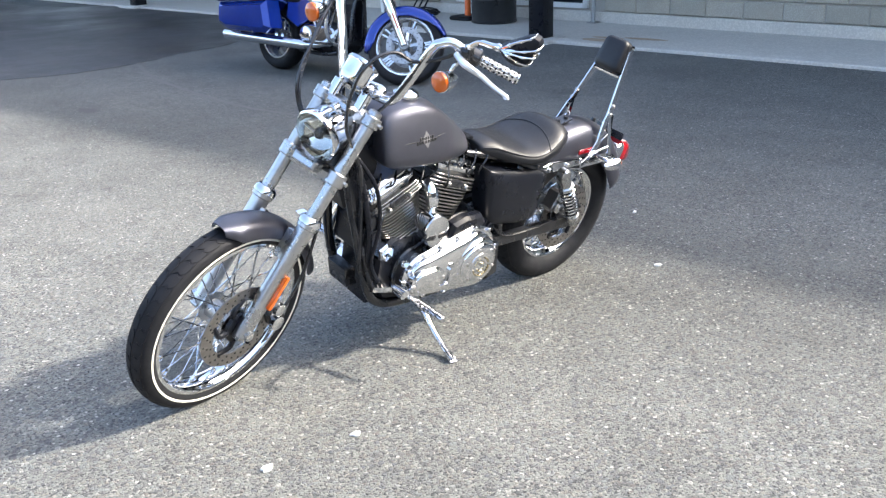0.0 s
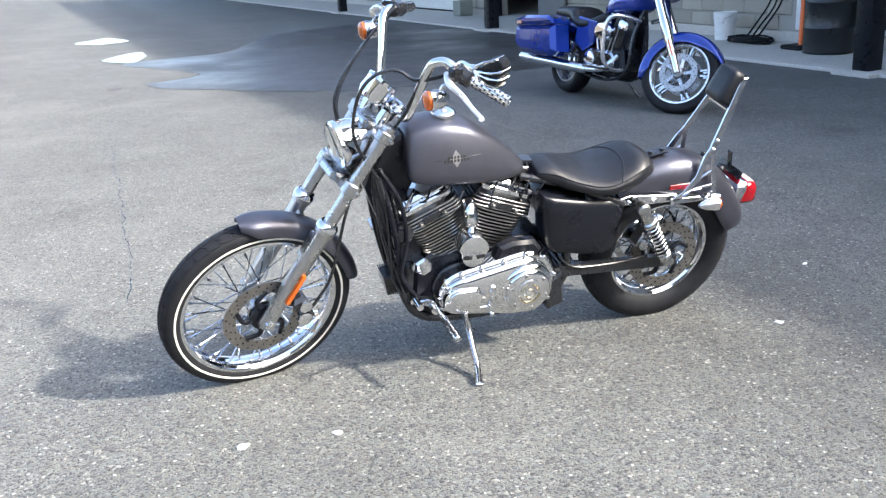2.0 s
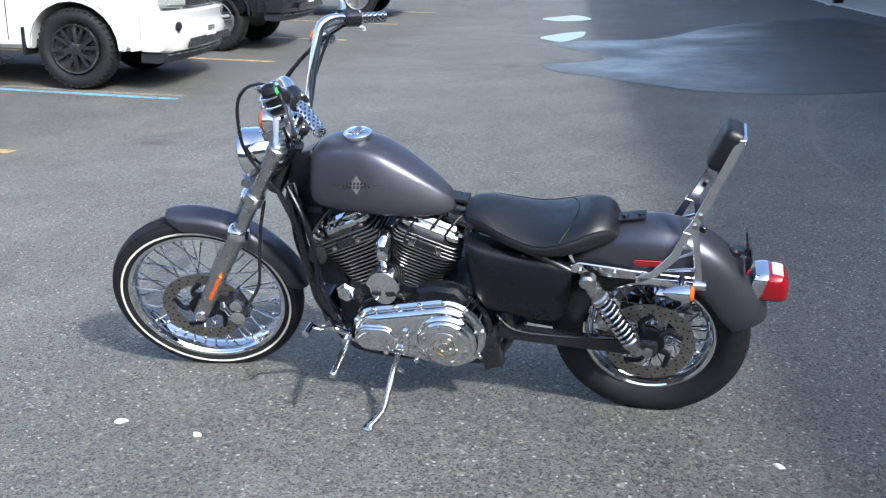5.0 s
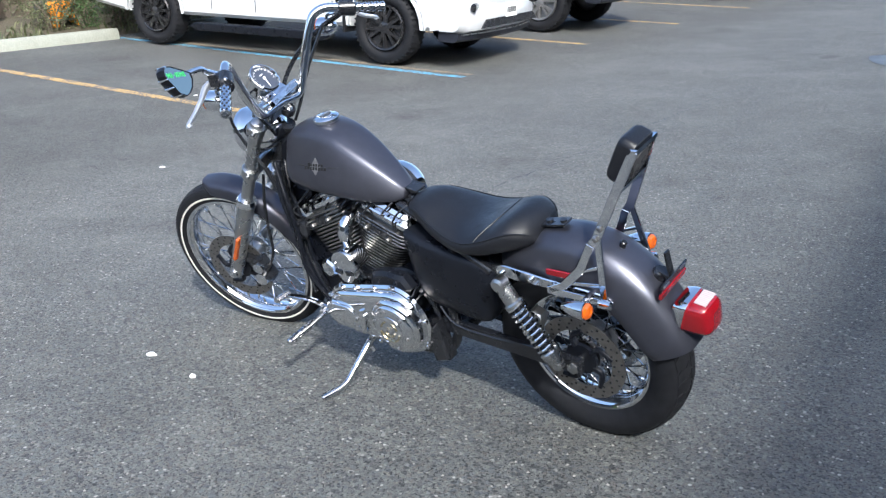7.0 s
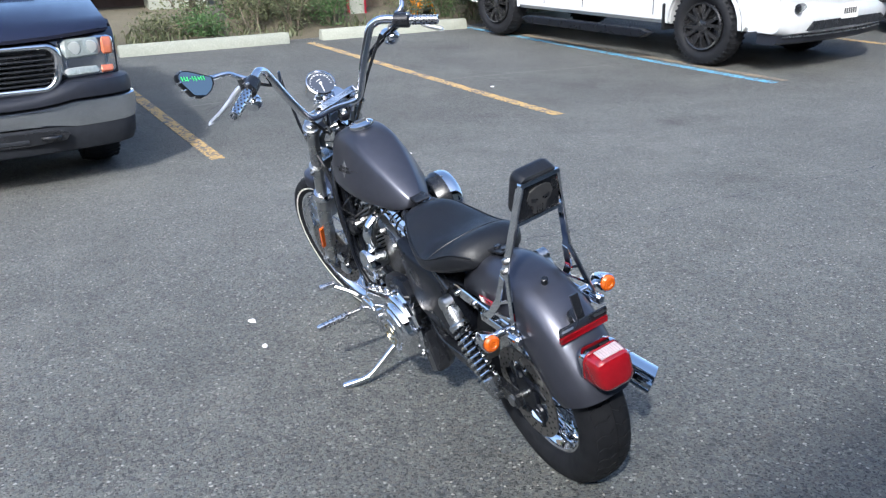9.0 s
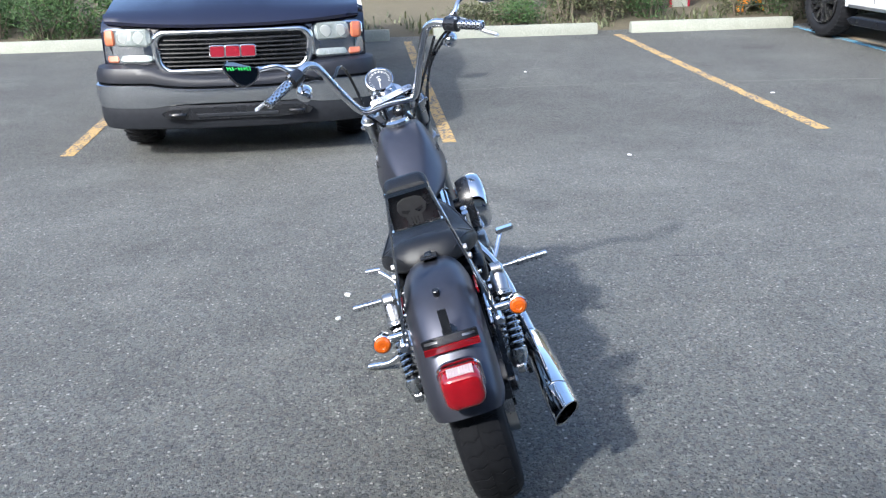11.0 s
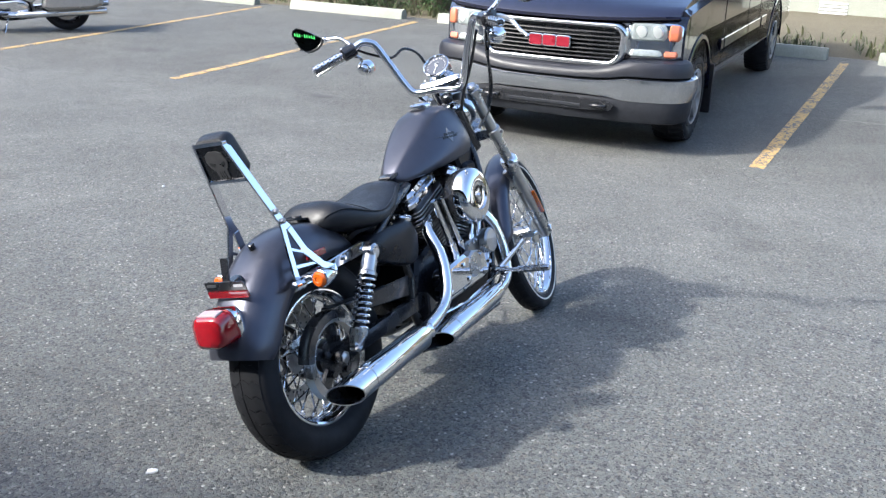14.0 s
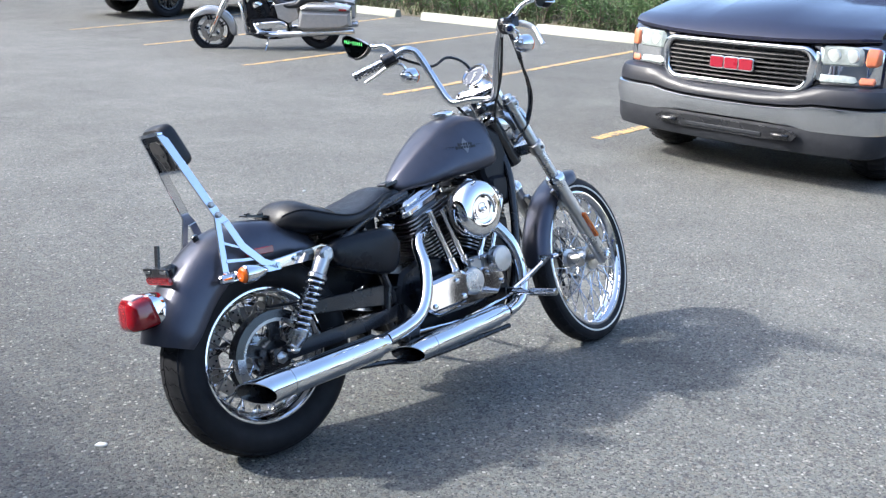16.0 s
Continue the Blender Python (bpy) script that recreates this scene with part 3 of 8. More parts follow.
def wheel(name, c, R, r, w, spokes, m, white, disc_sides, disc_r, label):
    hub = G(m)
    hw = 0.055
    hub.lathe([(-hw, 0.02), (-hw, 0.05), (-hw + 0.008, 0.054), (-hw + 0.012, 0.034), (0, 0.03), (hw - 0.012, 0.034), (hw - 0.008, 0.054), (hw, 0.05), (hw, 0.02)], c, Y, 28)
    hub.tube([c - Y * 0.125, c + Y * 0.125], 0.011, 12)
    for s in (-1, 1):
        hub.lathe([(0, 0.019), (0.014, 0.019), (0.018, 0.012)], c + Y * s * 0.115, Y * s, 6)
    wh = part(name, hub, "alloy", bike, label)
    tyre = ring_profile(c, R, w, tyre_shape(R, r, w), 84, m)
    ty = part("tyre", tyre, "rubber", wh)
    # tread blocks: slanted grooves read as raised lugs
    tr = G(m)
    n = 44
    for k in range(n):
        a0 = 2 * math.pi * k / n
        for s in (-1, 1):
            pts = []
            for u, da in ((0.03, 0.0), (0.16, 0.045), (0.27, 0.03), (0.37, 0.075)):
                zz = {0.03: 0.998, 0.16: 0.984, 0.27: 0.942, 0.37: 0.874}[u]
                q = r + (R - r) * zz + 0.0022
                row = []
                for e in (0.004, 0.126):
                    a = a0 + da + e + (0.5 * math.pi / n if s > 0 else 0)
                    d = X * math.cos(a) + Z * math.sin(a)
                    row += [c + Y * s * u * w + d * q, c + Y * s * u * w + d * (q - 0.006)]
                pts.append([row[1], row[0], row[2], row[3]])
            tr.rings(pts)
    tread = tagged(part("tread", tr, "rubber", wh), "black tread lugs with slanted grooves", kind="stuff")
    rim_w = w * (0.8 if white else 0.64)
    dip = 0.6 if white else 1.0
    shape = [(u * rim_w, r + v * (dip if v < 0 else 1.0)) for u, v in ((0.49, 0.011), (0.52, 0.006), (0.52, -0.002), (0.48, -0.007), (0.43, -0.006), (0.38, -0.01), (0.34, -0.014), (0.27, -0.019), (0.14, -0.025), (0, -0.027))]
    shape += [(-a, b) for a, b in reversed(shape[:-1])] + [(-0.4 * rim_w, r + 0.004), (0.4 * rim_w, r + 0.004)]
    part("rim", ring_profile(c, r, rim_w, shape, 72, m), "chrome", wh)
    if white:
        for s in (-1, 1):
            q = r + (R - r) * 0.42
            part("whitewall", ring_profile(c, q, 0, [(s * w * 0.46, q - 0.004), (s * w * 0.506, q - 0.0035), (s * w * 0.511, q + 0.003), (s * w * 0.46, q + 0.004)], 84, m), "white_rubber", wh, "thin white stripe on the tyre wall")
    a, b = Vector((0, 0, 0.045)), Vector((0, 0, r - 0.03))
    spoke = None
    for k in range(spokes):
        ang = 2 * math.pi * k / spokes
        s = 1 if k % 2 else -1
        skew = (0.42 if k % 4 < 2 else -0.42)
        d0 = X * math.cos(ang + skew * 1.6) + Z * math.sin(ang + skew * 1.6)
        d1 = X * math.cos(ang) + Z * math.sin(ang)
        p0, p1 = c + d0 * 0.05 + Y * s * 0.048, c + d1 * (r - 0.026 * dip) + Y * s * 0.006
        L = (p1 - p0).length
        pm = m @ Matrix.Translation(p0) @ (p1 - p0).to_track_quat("Z", "Y").to_matrix().to_4x4() @ Matrix.Diagonal((1, 1, L, 1))
        if spoke is None:
            g = G()
            g.rings([[(0.0025 * f * math.cos(t), 0.0025 * f * math.sin(t), h) for t in (2 * math.pi * j / 6 for j in range(6))] for h, f in ((0, 1), (0.88, 1), (0.885, 1.9), (1, 1.9))])
            spoke = part("spoke", g, "chrome", wh)
            spoke.matrix_basis = pm
        else:
            again(spoke, pm)
    for s in disc_sides:
        g = G(m)
        off = s * 0.072
        sh = [(off - 0.0025, disc_r * 0.7), (off + 0.0025, disc_r * 0.7), (off + 0.0025, disc_r), (off - 0.0025, disc_r)]
        dk = part("brake_disc", ring_profile(c, 0, 0, sh, 64, m), "rust_steel", wh, "drilled steel brake disc")
        hol = G(m)
        for ringno, (q, cnt) in enumerate(((0.76, 20), (0.85, 20), (0.94, 20))):
            for k in range(cnt):
                an = 2 * math.pi * (k + 0.33 * ringno) / cnt
                hol.lathe([(-0.0032, 0.0038), (0.0032, 0.0038)], c + Y * off + (X * math.cos(an) + Z * math.sin(an)) * disc_r * q, Y, 8)
        tagged(part("drilling", hol, "black", wh), kind="stuff")
        ca = G(m)
        for k in range(5):
            an = 2 * math.pi * k / 5
            d, e = X * math.cos(an) + Z * math.sin(an), X * math.cos(an + 0.45) + Z * math.sin(an + 0.45)
            ca.tube([c + d * 0.045 + Y * off, c + d * 0.075 + Y * off, c + e * disc_r * 0.74 + Y * off], [0.011, 0.009, 0.008], 8)
        ca.lathe([(-0.006, 0.05), (0.006, 0.05)], c + Y * off, Y, 28)
        part("disc_carrier", ca, "satin_black", wh)
    return wh


front_wheel = wheel("front_wheel", FA, 0.332, 0.264, 0.088, 40, STEER, True, (1,), 0.143, "21-spoke-crossed chrome wheel with whitewall tyre")
front_wheel["label"] = "chrome wire wheel with a thin whitewall tyre"
rear_wheel = wheel("rear_wheel", RA, 0.301, 0.198, 0.142, 40, Matrix(), False, (1,), 0.14, "chrome wire wheel with a fat black tyre")

# fork
F0 = Vector((1.11, 0.018, 0.96))             # fork top, between the legs
FD = (FA - F0).normalized()
FL = (FA - F0).length
side_n = Vector((FD.z, 0, -FD.x))
for s in (1, -1):
    o = Vector((0, s * 0.098, 0))
    g = G(STEER)
    g.lathe([(-0.025, 0.012), (-0.02, 0.021), (0.0, 0.0215), (FL * 0.55, 0.0215)], F0 + o, FD, 20)
    tubep = part("fork_tube", g, "alloy", bike)
    g = G(STEER)
    g.lathe([(FL * 0.47, 0.026), (FL * 0.48, 0.034), (FL * 0.505, 0.034), (FL * 0.51, 0.029), (FL * 0.55, 0.028), (FL * 0.9, 0.027), (FL * 1.02, 0.026), (FL * 1.03, 0.018)], F0 + o, FD, 20)
    g.strut(FA + o + FD * 0.03, FA + o - FD * 0.07, 0.03, 0.044, 0.006)
    low = part("fork_slider", g, "alloy", bike, "satin aluminium fork leg")
    g = G(STEER)
    g.lathe([(FL * 0.455, 0.0), (FL * 0.457, 0.03), (FL * 0.47, 0.037), (FL * 0.488, 0.037), (FL * 0.495, 0.031)], F0 + o, FD, 20)
    part("dust_cap", g, "chrome", low)
    g = G(STEER)
    g.lathe([(0, 0.017), (0.012, 0.017), (0.016, 0.008)], FA + o + Y * s * 0.02, Y * s, 16)
    part("axle_nut", g, "chrome", low)
    g = G(STEER)
    mid = F0 + o + FD * FL * 0.79 + Y * s * 0.027 + side_n * 0.004
    g.strut(mid - FD * 0.06, mid + FD * 0.06, 0.026, 0.012, 0.003)
    part("reflector", g, "orange_lens", low, "long amber side reflector")
for name, d, w, h in (("top_clamp", 0.0, 0.05, 0.03), ("lower_clamp", 0.2, 0.052, 0.036)):
    g = G(STEER)
    c = F0 + FD * (d + 0.012)
    g.strut(c - Y * 0.1, c + Y * 0.1, w * 0.8, h, 0.008)
    for s in (1, -1):
        g.lathe([(-h * 0.6, 0.026), (-h * 0.5, 0.03), (h * 0.5, 0.03), (h * 0.6, 0.026)], c + Y * s * 0.098, FD, 20)
        g.lathe([(0.0, 0.007), (0.012, 0.007)], c + Y * s * 0.125 + side_n * 0.008, Y * s, 6)
    g.strut(c, c - side_n * 0.055, 0.09, h * 0.8, 0.006)
    part(name, g, "alloy", bike)
g = G(STEER)
g.tube([HEAD + AXIS * 0.0, HEAD - AXIS * 0.19], 0.03, 16, smooth=1)
part("steering_head", g, "black", bike)
g = G()
g.prism([(1.14, 0.72), (1.09, 0.86), (1.02, 0.9), (0.97, 0.85), (0.98, 0.72), (1.04, 0.6), (1.1, 0.6)], (0, 0.045, 0), X, Z, 0.09, 0.012)
part("neck_gusset", g, "satin_black", bike)

# front fender over the wheel, carried by the fork legs
def fender_rows(c, m, a0, a1, n, rad, half, drop, thick=0.003, lift=0.0):
    rows = []
    for i in range(n + 1):
        t = i / n
        a = radians(a0 + (a1 - a0) * t)
        d = X * math.cos(a) + Z * math.sin(a)
        R, w, k = rad(t), half(t), drop(t)
        out, inn = [], []
        for j in range(-8, 9):
            u = j / 8
            ang = u * math.pi / 2
            y = w * (abs(math.sin(ang)) ** 0.8) * (1 if u > 0 else -1)
            q = R - k * (1 - math.cos(ang)) ** 1.25
            out.append(c + Y * y + d * q)
            inn.append(c + Y * y * (1 - thick / max(w, 0.02)) + d * (q - thick))
        rows.append(out + inn[::-1])
    return rows


g = G(STEER)
g.rings(fender_rows(FA, STEER, 82, 176, 26, lambda t: 0.365 - 0.012 * math.sin(t * math.pi), lambda t: 0.058 * min(1, 0.55 + t * 6, 0.6 + (1 - t) * 8), lambda t: 0.05 * min(1, 0.5 + t * 5, 0.6 + (1 - t) * 6)))
part("front_fender", g, "charcoal", bike, "charcoal front fender")
for s in (1, -1):
    g = G(STEER)
    p = FA - FD * 0.3
    g.strut(p + Y * s * 0.066 - FD * 0.05, p + Y * s * 0.066 + FD * 0.05, 0.03, 0.022, 0.004)
    part("fender_bracket", g, "alloy", bike)

# front caliper and brake line
g = G(STEER)
cp = FA + Vector((-0.125, 0.085, 0.012))
g.strut(cp - Vector((0.02, 0, 0.055)), cp + Vector((0.015, 0, 0.05)), 0.05, 0.05, 0.012)
g.strut(cp + Vector((0.02, 0.0, 0.03)), cp + Vector((0.1, 0.0, 0.06)), 0.02, 0.03, 0.004)
cal = part("brake_caliper", g, "black", bike)
g = G(STEER)
g.lathe([(0, 0.026), (0.016, 0.026), (0.021, 0.018)], cp + Vector((0.0, 0.022, -0.03)), Y, 18)
g.lathe([(0, 0.022), (0.014, 0.022), (0.018, 0.014)], cp + Vector((-0.005, 0.022, 0.02)), Y, 18)
part("caliper_cap", g, "chrome", cal)
g = G(STEER)
g.tube([cp + Vector((-0.03, 0.02, 0.0)), FA + Vector((-0.22, 0.1, 0.1)), FA + Vector((-0.25, 0.1, 0.22)), FA + Vector((-0.28, 0.09, 0.34)), FA + Vector((-0.31, 0.08, 0.43))], 0.0055, 8)
part("brake_hose", g, "black", bike)

# headlight
HC = Vector((1.208, 0.018, 0.89))
hd = Vector((0.985, 0, -0.17)).normalized()
g = G(STEER)
g.lathe([(-0.125, 0.012), (-0.12, 0.03), (-0.095, 0.052), (-0.06, 0.068), (-0.02, 0.076), (0.008, 0.079), (0.013, 0.082), (0.03, 0.082), (0.034, 0.076)], HC, hd, 36, cap=False)
lamp = part("headlight", g, "chrome", bike, "round chrome headlight")
g = G(STEER)
g.lathe([(0.028, 0.076), (0.0, 0.07), (-0.03, 0.045), (-0.042, 0.016), (-0.042, 0.001)], HC, hd, 36, cap=False)
part("reflector_bowl", g, "bowl", lamp)
g = G(STEER)
g.lathe([(-0.02, 0.016), (0.012, 0.017), (0.018, 0.013), (0.019, 0.001)], HC, hd, 20)
part("bulb_shield", g, "black", lamp, "dark cap before the bulb")
for q in (1, -1):
    g = G(STEER)
    g.tube([HC + hd * 0.012 + Y * q * 0.016, HC + hd * 0.006 + Y * q * 0.06], 0.0035, 8, smooth=1)
    part("shield_arm", g, "steel", lamp)
g = G(STEER)
g.lathe([(-0.04, 0.014), (-0.005, 0.013), (0.0, 0.004)], HC, hd, 16)
part("bulb", g, "steel", lamp)
g = G(STEER)
g.lathe([(0.026, 0.077), (0.034, 0.0765), (0.043, 0.06), (0.049, 0.03), (0.05, 0.001)], HC, hd, 36)
lens = part("lens", g, "glass", lamp)
lens.visible_shadow = False
g = G(STEER)
g.tube([HC + Vector((-0.03, 0, 0.07)), HC + Vector((-0.06, 0, 0.078)), HC + Vector((-0.1, 0, 0.066))], [0.016, 0.014, 0.012], 12)
part("headlight_bracket", g, "chrome", bike)

# gauge on the risers
GC = Vector((1.092, 0.024, 1.078))
gd = Vector((-0.74, -0.05, 0.67)).normalized()
g = G(STEER)
g.lathe([(-0.06, 0.012), (-0.058, 0.038), (-0.04, 0.047), (0.0, 0.049), (0.004, 0.052), (0.014, 0.052), (0.016, 0.048), (0.01, 0.045)], GC, gd, 36, cap=False)
gau = part("speedometer", g, "chrome", bike, "round chrome speedometer")
g = G(STEER)
g.lathe([(0.0, 0.046), (0.008, 0.046)], GC, gd, 36)
part("dial", g, "dial", gau, "blue-grey dial with fine pale marks")
g = G(STEER)
gs = Y
gu = gd.cross(gs)
for k in range(25):
    a = radians(-120 + 10 * k)
    d = gs * math.sin(a) - gu * math.cos(a)
    w = 0.0012 if k % 2 else 0.0042
    g.strut(GC + gd * 0.009 + d * (0.0355 if k % 2 else 0.033), GC + gd * 0.009 + d * 0.0385, w, 0.001, 0)
g.strut(GC + gd * 0.01, GC + gd * 0.01 + gs * 0.01 + gu * 0.034, 0.0024, 0.002, 0)
g.strut(GC + gd * 0.0095 - gu * 0.014 - gs * 0.008, GC + gd * 0.0095 - gu * 0.014 + gs * 0.008, 0.005, 0.001, 0)
g.lathe([(0.008, 0.005), (0.012, 0.005)], GC, gd, 10)
part("dial_marks", g, "chip", gau, "pale fine dial marks")
# polished bar clamp whose upper plate slopes up to carry the gauge
cu = Vector((0.9, 0, -0.43)).normalized()
cn = Y.cross(cu) * -1
cc = Vector((1.06, 0.012, 1.016))
g = G(STEER)
o = [(-0.082, -0.02), (-0.07, -0.026), (-0.03, -0.021), (0.03, -0.021), (0.07, -0.026), (0.082, -0.02), (0.084, 0.012), (0.074, 0.022), (0.05, 0.026), (-0.05, 0.026), (-0.074, 0.022), (-0.084, 0.012)]
g.prism(o, cc - cn * 0.012, Y, cu, 0.016 * (1 if Y.cross(cu).dot(cn) > 0 else -1), 0.0)
g.rings([[cc + cn * h + Y * u * k + cu * v * k for u, v in o] for h, k in ((-0.014, 0.97), (-0.01, 1.0), (0.003, 1.0), (0.008, 0.94), (0.0095, 0.85), (0.0095, 0.02))])
clamp = part("riser_clamp", g, "chrome", bike, "polished bar clamp")
bolts([(cc + cn * 0.008 + Y * u + cu * v, cn) for u in (0.066, -0.066) for v in (-0.012, 0.013)], 0.0055, 0.006, "alloy", bike, 10)
g = G(STEER)
q0, q1 = cc + cu * 0.012 + cn * 0.004, GC - gd * 0.045
wid = [(q0, 0.056, 0.006), (q0 + (q1 - q0) * 0.3 + cn * 0.01, 0.054, 0.006), (q0 + (q1 - q0) * 0.65 + cn * 0.008, 0.046, 0.006), (q1, 0.036, 0.006)]
g.rings([[c + Y * w, c + Y * w + gd * h, c - Y * w + gd * h, c - Y * w] for c, w, h in wid])
part("gauge_bracket", g, "chrome", bike)
g = G(STEER)
g.strut(cc + cn * 0.0125 + cu * 0.018 + Y * 0.045, cc + cn * 0.0125 + cu * 0.018 - Y * 0.045, 0.007, 0.013, 0.002)
part("indicator_strip", g, "black", bike, "narrow black strip of warning lamps")
g = G(STEER)
sw = F0 + Vector((-0.055, -0.012, -0.004))
g.lathe([(-0.012, 0.022), (0.006, 0.024), (0.012, 0.021), (0.012, 0.014), (0.009, 0.013)], sw, -FD, 24)
swi = part("key_switch", g, "black", bike, "round black key switch")
g = G(STEER)
g.lathe([(0.0, 0.012), (0.013, 0.012), (0.015, 0.009), (0.012, 0.004), (0.012, 0.001)], sw, -FD, 20)
part("key_cylinder", g, "alloy", swi)
for s in (1, -1):
    g = G(STEER)
    g.tube([Vector((1.115, s * 0.055, 0.945)), Vector((1.078, s * 0.055, 1.0))], [0.021, 0.02], 16, smooth=1)
    part("riser", g, "chrome", bike)

# handlebar and its fittings: the bars are turned slightly to the left
BAR_L = [(1.045, 0.03, 0.992), (1.035, 0.1, 0.99), (1.026, 0.128, 1.0), (1.018, 0.155, 1.04), (1.005, 0.192, 1.115), (0.985, 0.226, 1.19), (0.972, 0.242, 1.207), (0.95, 0.262, 1.213), (0.925, 0.292, 1.197), (0.89, 0.328, 1.176)]
BAR_R = [(1.052, -0.04, 0.985), (1.056, -0.068, 0.99), (1.052, -0.09, 1.02), (1.037, -0.13, 1.115), (1.022, -0.172, 1.2), (1.01, -0.192, 1.22), (0.99, -0.215, 1.226), (0.965, -0.248, 1.217), (0.925, -0.295, 1.2)]
g = G()
g.tube(BAR_R[::-1] + BAR_L, 0.0145, 14, smooth=5)
part("handlebar", g, "chrome", bike, "tall chrome handlebar")
SIDES = {1: dict(a=(0.893, 0.325, 1.178), b=(0.812, 0.41, 1.139), tip=(0.913, 0.466, 1.12), mir=(0.875, 0.478, 1.259), sig=(1.0, 0.3, 1.12)),
         -1: dict(a=(0.93, -0.292, 1.202), b=(0.87, -0.364, 1.182), tip=(0.965, -0.41, 1.125), mir=(0.975, -0.43, 1.285), sig=(1.055, -0.25, 1.15))}
for s, at in SIDES.items():
    a, b, tip, mc, sc = (Vector(at[k]) for k in ("a", "b", "tip", "mir", "sig"))
    d = (b - a).normalized()
    L = (b - a).length
    g = G()
    g.lathe([(0, 0.013), (0.004, 0.0165), (L - 0.002, 0.0165), (L, 0.0145), (L + 0.001, 0.011), (L - 0.015, 0.01)], a, d, 20)
    grip = part("grip", g, "chrome", bike, "chrome grip with rows of black dots")
    g = G()
    ref = d.orthogonal().normalized()
    ref2 = d.cross(ref)
    for i in range(9):
        for k in range(8):
            an = 2 * math.pi * (k + 0.5 * (i % 2)) / 8
            q = ref * math.cos(an) + ref2 * math.sin(an)
            g.lathe([(0.014, 0.0034), (0.0172, 0.0034)], a + d * (0.01 + i * (L - 0.018) / 8), q, 7)
    tagged(part("grip_dots", g, "rubber", grip), kind="stuff")
    h0 = a - d * 0.024
    g = G()
    g.lathe([(-0.035, 0.017), (-0.03, 0.025), (0.018, 0.027), (0.024, 0.02)], h0, d, 18)
    g.strut(h0 + Vector((0.01, 0, 0.012)), h0 + Vector((0.05, s * 0.012, 0.012)), 0.03, 0.036, 0.008)
    hou = part("switch_housing", g, "black", bike)
    bolts([(h0 - Vector((0.025, 0, 0)), -X), (h0 - Vector((0.024, -s * 0.015, 0.012)), -X), (h0 + Vector((-0.02, s * 0.01, 0.016)), (-0.7, 0, 0.7))], 0.006, 0.006, "alloy", hou, 10)
    g = G()
    l0 = h0 + Vector((0.05, s * 0.005, 0.006))
    bow = 0.004 if s > 0 else 0.035
    g.tube([l0 - Vector((0, s * 0.02, 0)), l0 + Vector((0.006, s * 0.022, -0.012 if s > 0 else -0.004)), l0 + (tip - l0) * 0.45 + Vector((bow, 0, 0.0 if s > 0 else 0.012)), l0 + (tip - l0) * 0.72 + Vector((bow * 0.6, 0, 0.0)), tip + Vector((0.002, -s * 0.004, 0.006)), tip], [0.009, 0.011, 0.008, 0.0068, 0.0065, 0.0095], 10)
    part("lever", g, "lever_alloy", bike, "polished " + ("clutch" if s > 0 else "brake") + " lever")
    # mirror carried by a stalk that ends in four slim fingers
    mn = Vector((-0.88, -0.42, 0.2) if s > 0 else (-0.9, 0.38, 0.1)).normalized()
    mx = (Y * s - mn * (Y * s).dot(mn)).normalized()
    upv = (Z - mn * Z.dot(mn)).normalized()
    sg = 1 if mx.cross(upv).dot(mn) > 0 else -1
    on = lambda u, v, h=0.0: mc + mx * u + upv * v + mn * h
    g = G()
    w0 = on(-0.078, 0.004, -0.022)
    st = h0 + Vector((0.03, 0, 0.02))
    g.tube([st, h0 + Vector((0.035, s * 0.022, 0.04)), h0.lerp(w0, 0.45) + Vector((0.02, 0, 0.03)), w0 - mx * 0.012, w0, on(-0.066, 0.004, -0.026)], [0.013, 0.0085, 0.0075, 0.0085, 0.012, 0.009], 10)
    mir = part("mirror", g, "chrome", bike, "mirror held by a chrome stalk with slim fingers")
    out = [(-0.073, 0.006), (-0.068, -0.014), (-0.05, -0.032), (-0.026, -0.042), (-0.006, -0.044), (0.018, -0.028), (0.036, 0.012), (0.042, 0.03), (0.036, 0.044), (0.022, 0.051), (0.0, 0.046)]
    g = G()
    g.rings([[on(u * k, v * k, h) for u, v in out] for h, k in ((-0.001, 0.93), (0.002, 0.95), (0.003, 1.0), (-0.012, 1.04), (-0.024, 0.98), (-0.031, 0.8), (-0.034, 0.4), (-0.034, 0.02))])
    part("mirror_shell", g, "satin_black", mir, angle=35)
    g = G()
    g.prism([(u * 0.94, v * 0.94) for u, v in out], on(0, 0, -0.002), mx, upv, 0.003 * sg)
    part("mirror_glass", g, "mirror", mir)
    for tu, tv in ((0.02, 0.05), (0.04, 0.02), (0.032, -0.006), (0.015, -0.033)):
        du, dv = tu + 0.066, tv - 0.004
        way = [(0.0, -0.026, 0.0055), (0.16, -0.035, 0.0035), (0.3, -0.04, 0.0055), (0.42, -0.04, 0.0033), (0.56, -0.041, 0.0033), (0.66, -0.041, 0.0052), (0.76, -0.038, 0.0031), (0.88, -0.034, 0.0031), (0.95, -0.029, 0.0046), (1.0, -0.018, 0.003), (1.01, 0.003, 0.0024)]
        g = G()
        g.tube([on(-0.066 + du * f, 0.004 + dv * f + 0.01 * math.sin(math.pi * min(1, f)) * (1 if tv > 0.04 else 0), h) for f, h, _ in way], [q for _, _, q in way], 8, smooth=2)
        part("finger", g, "chrome", mir, "slim chrome finger bone")
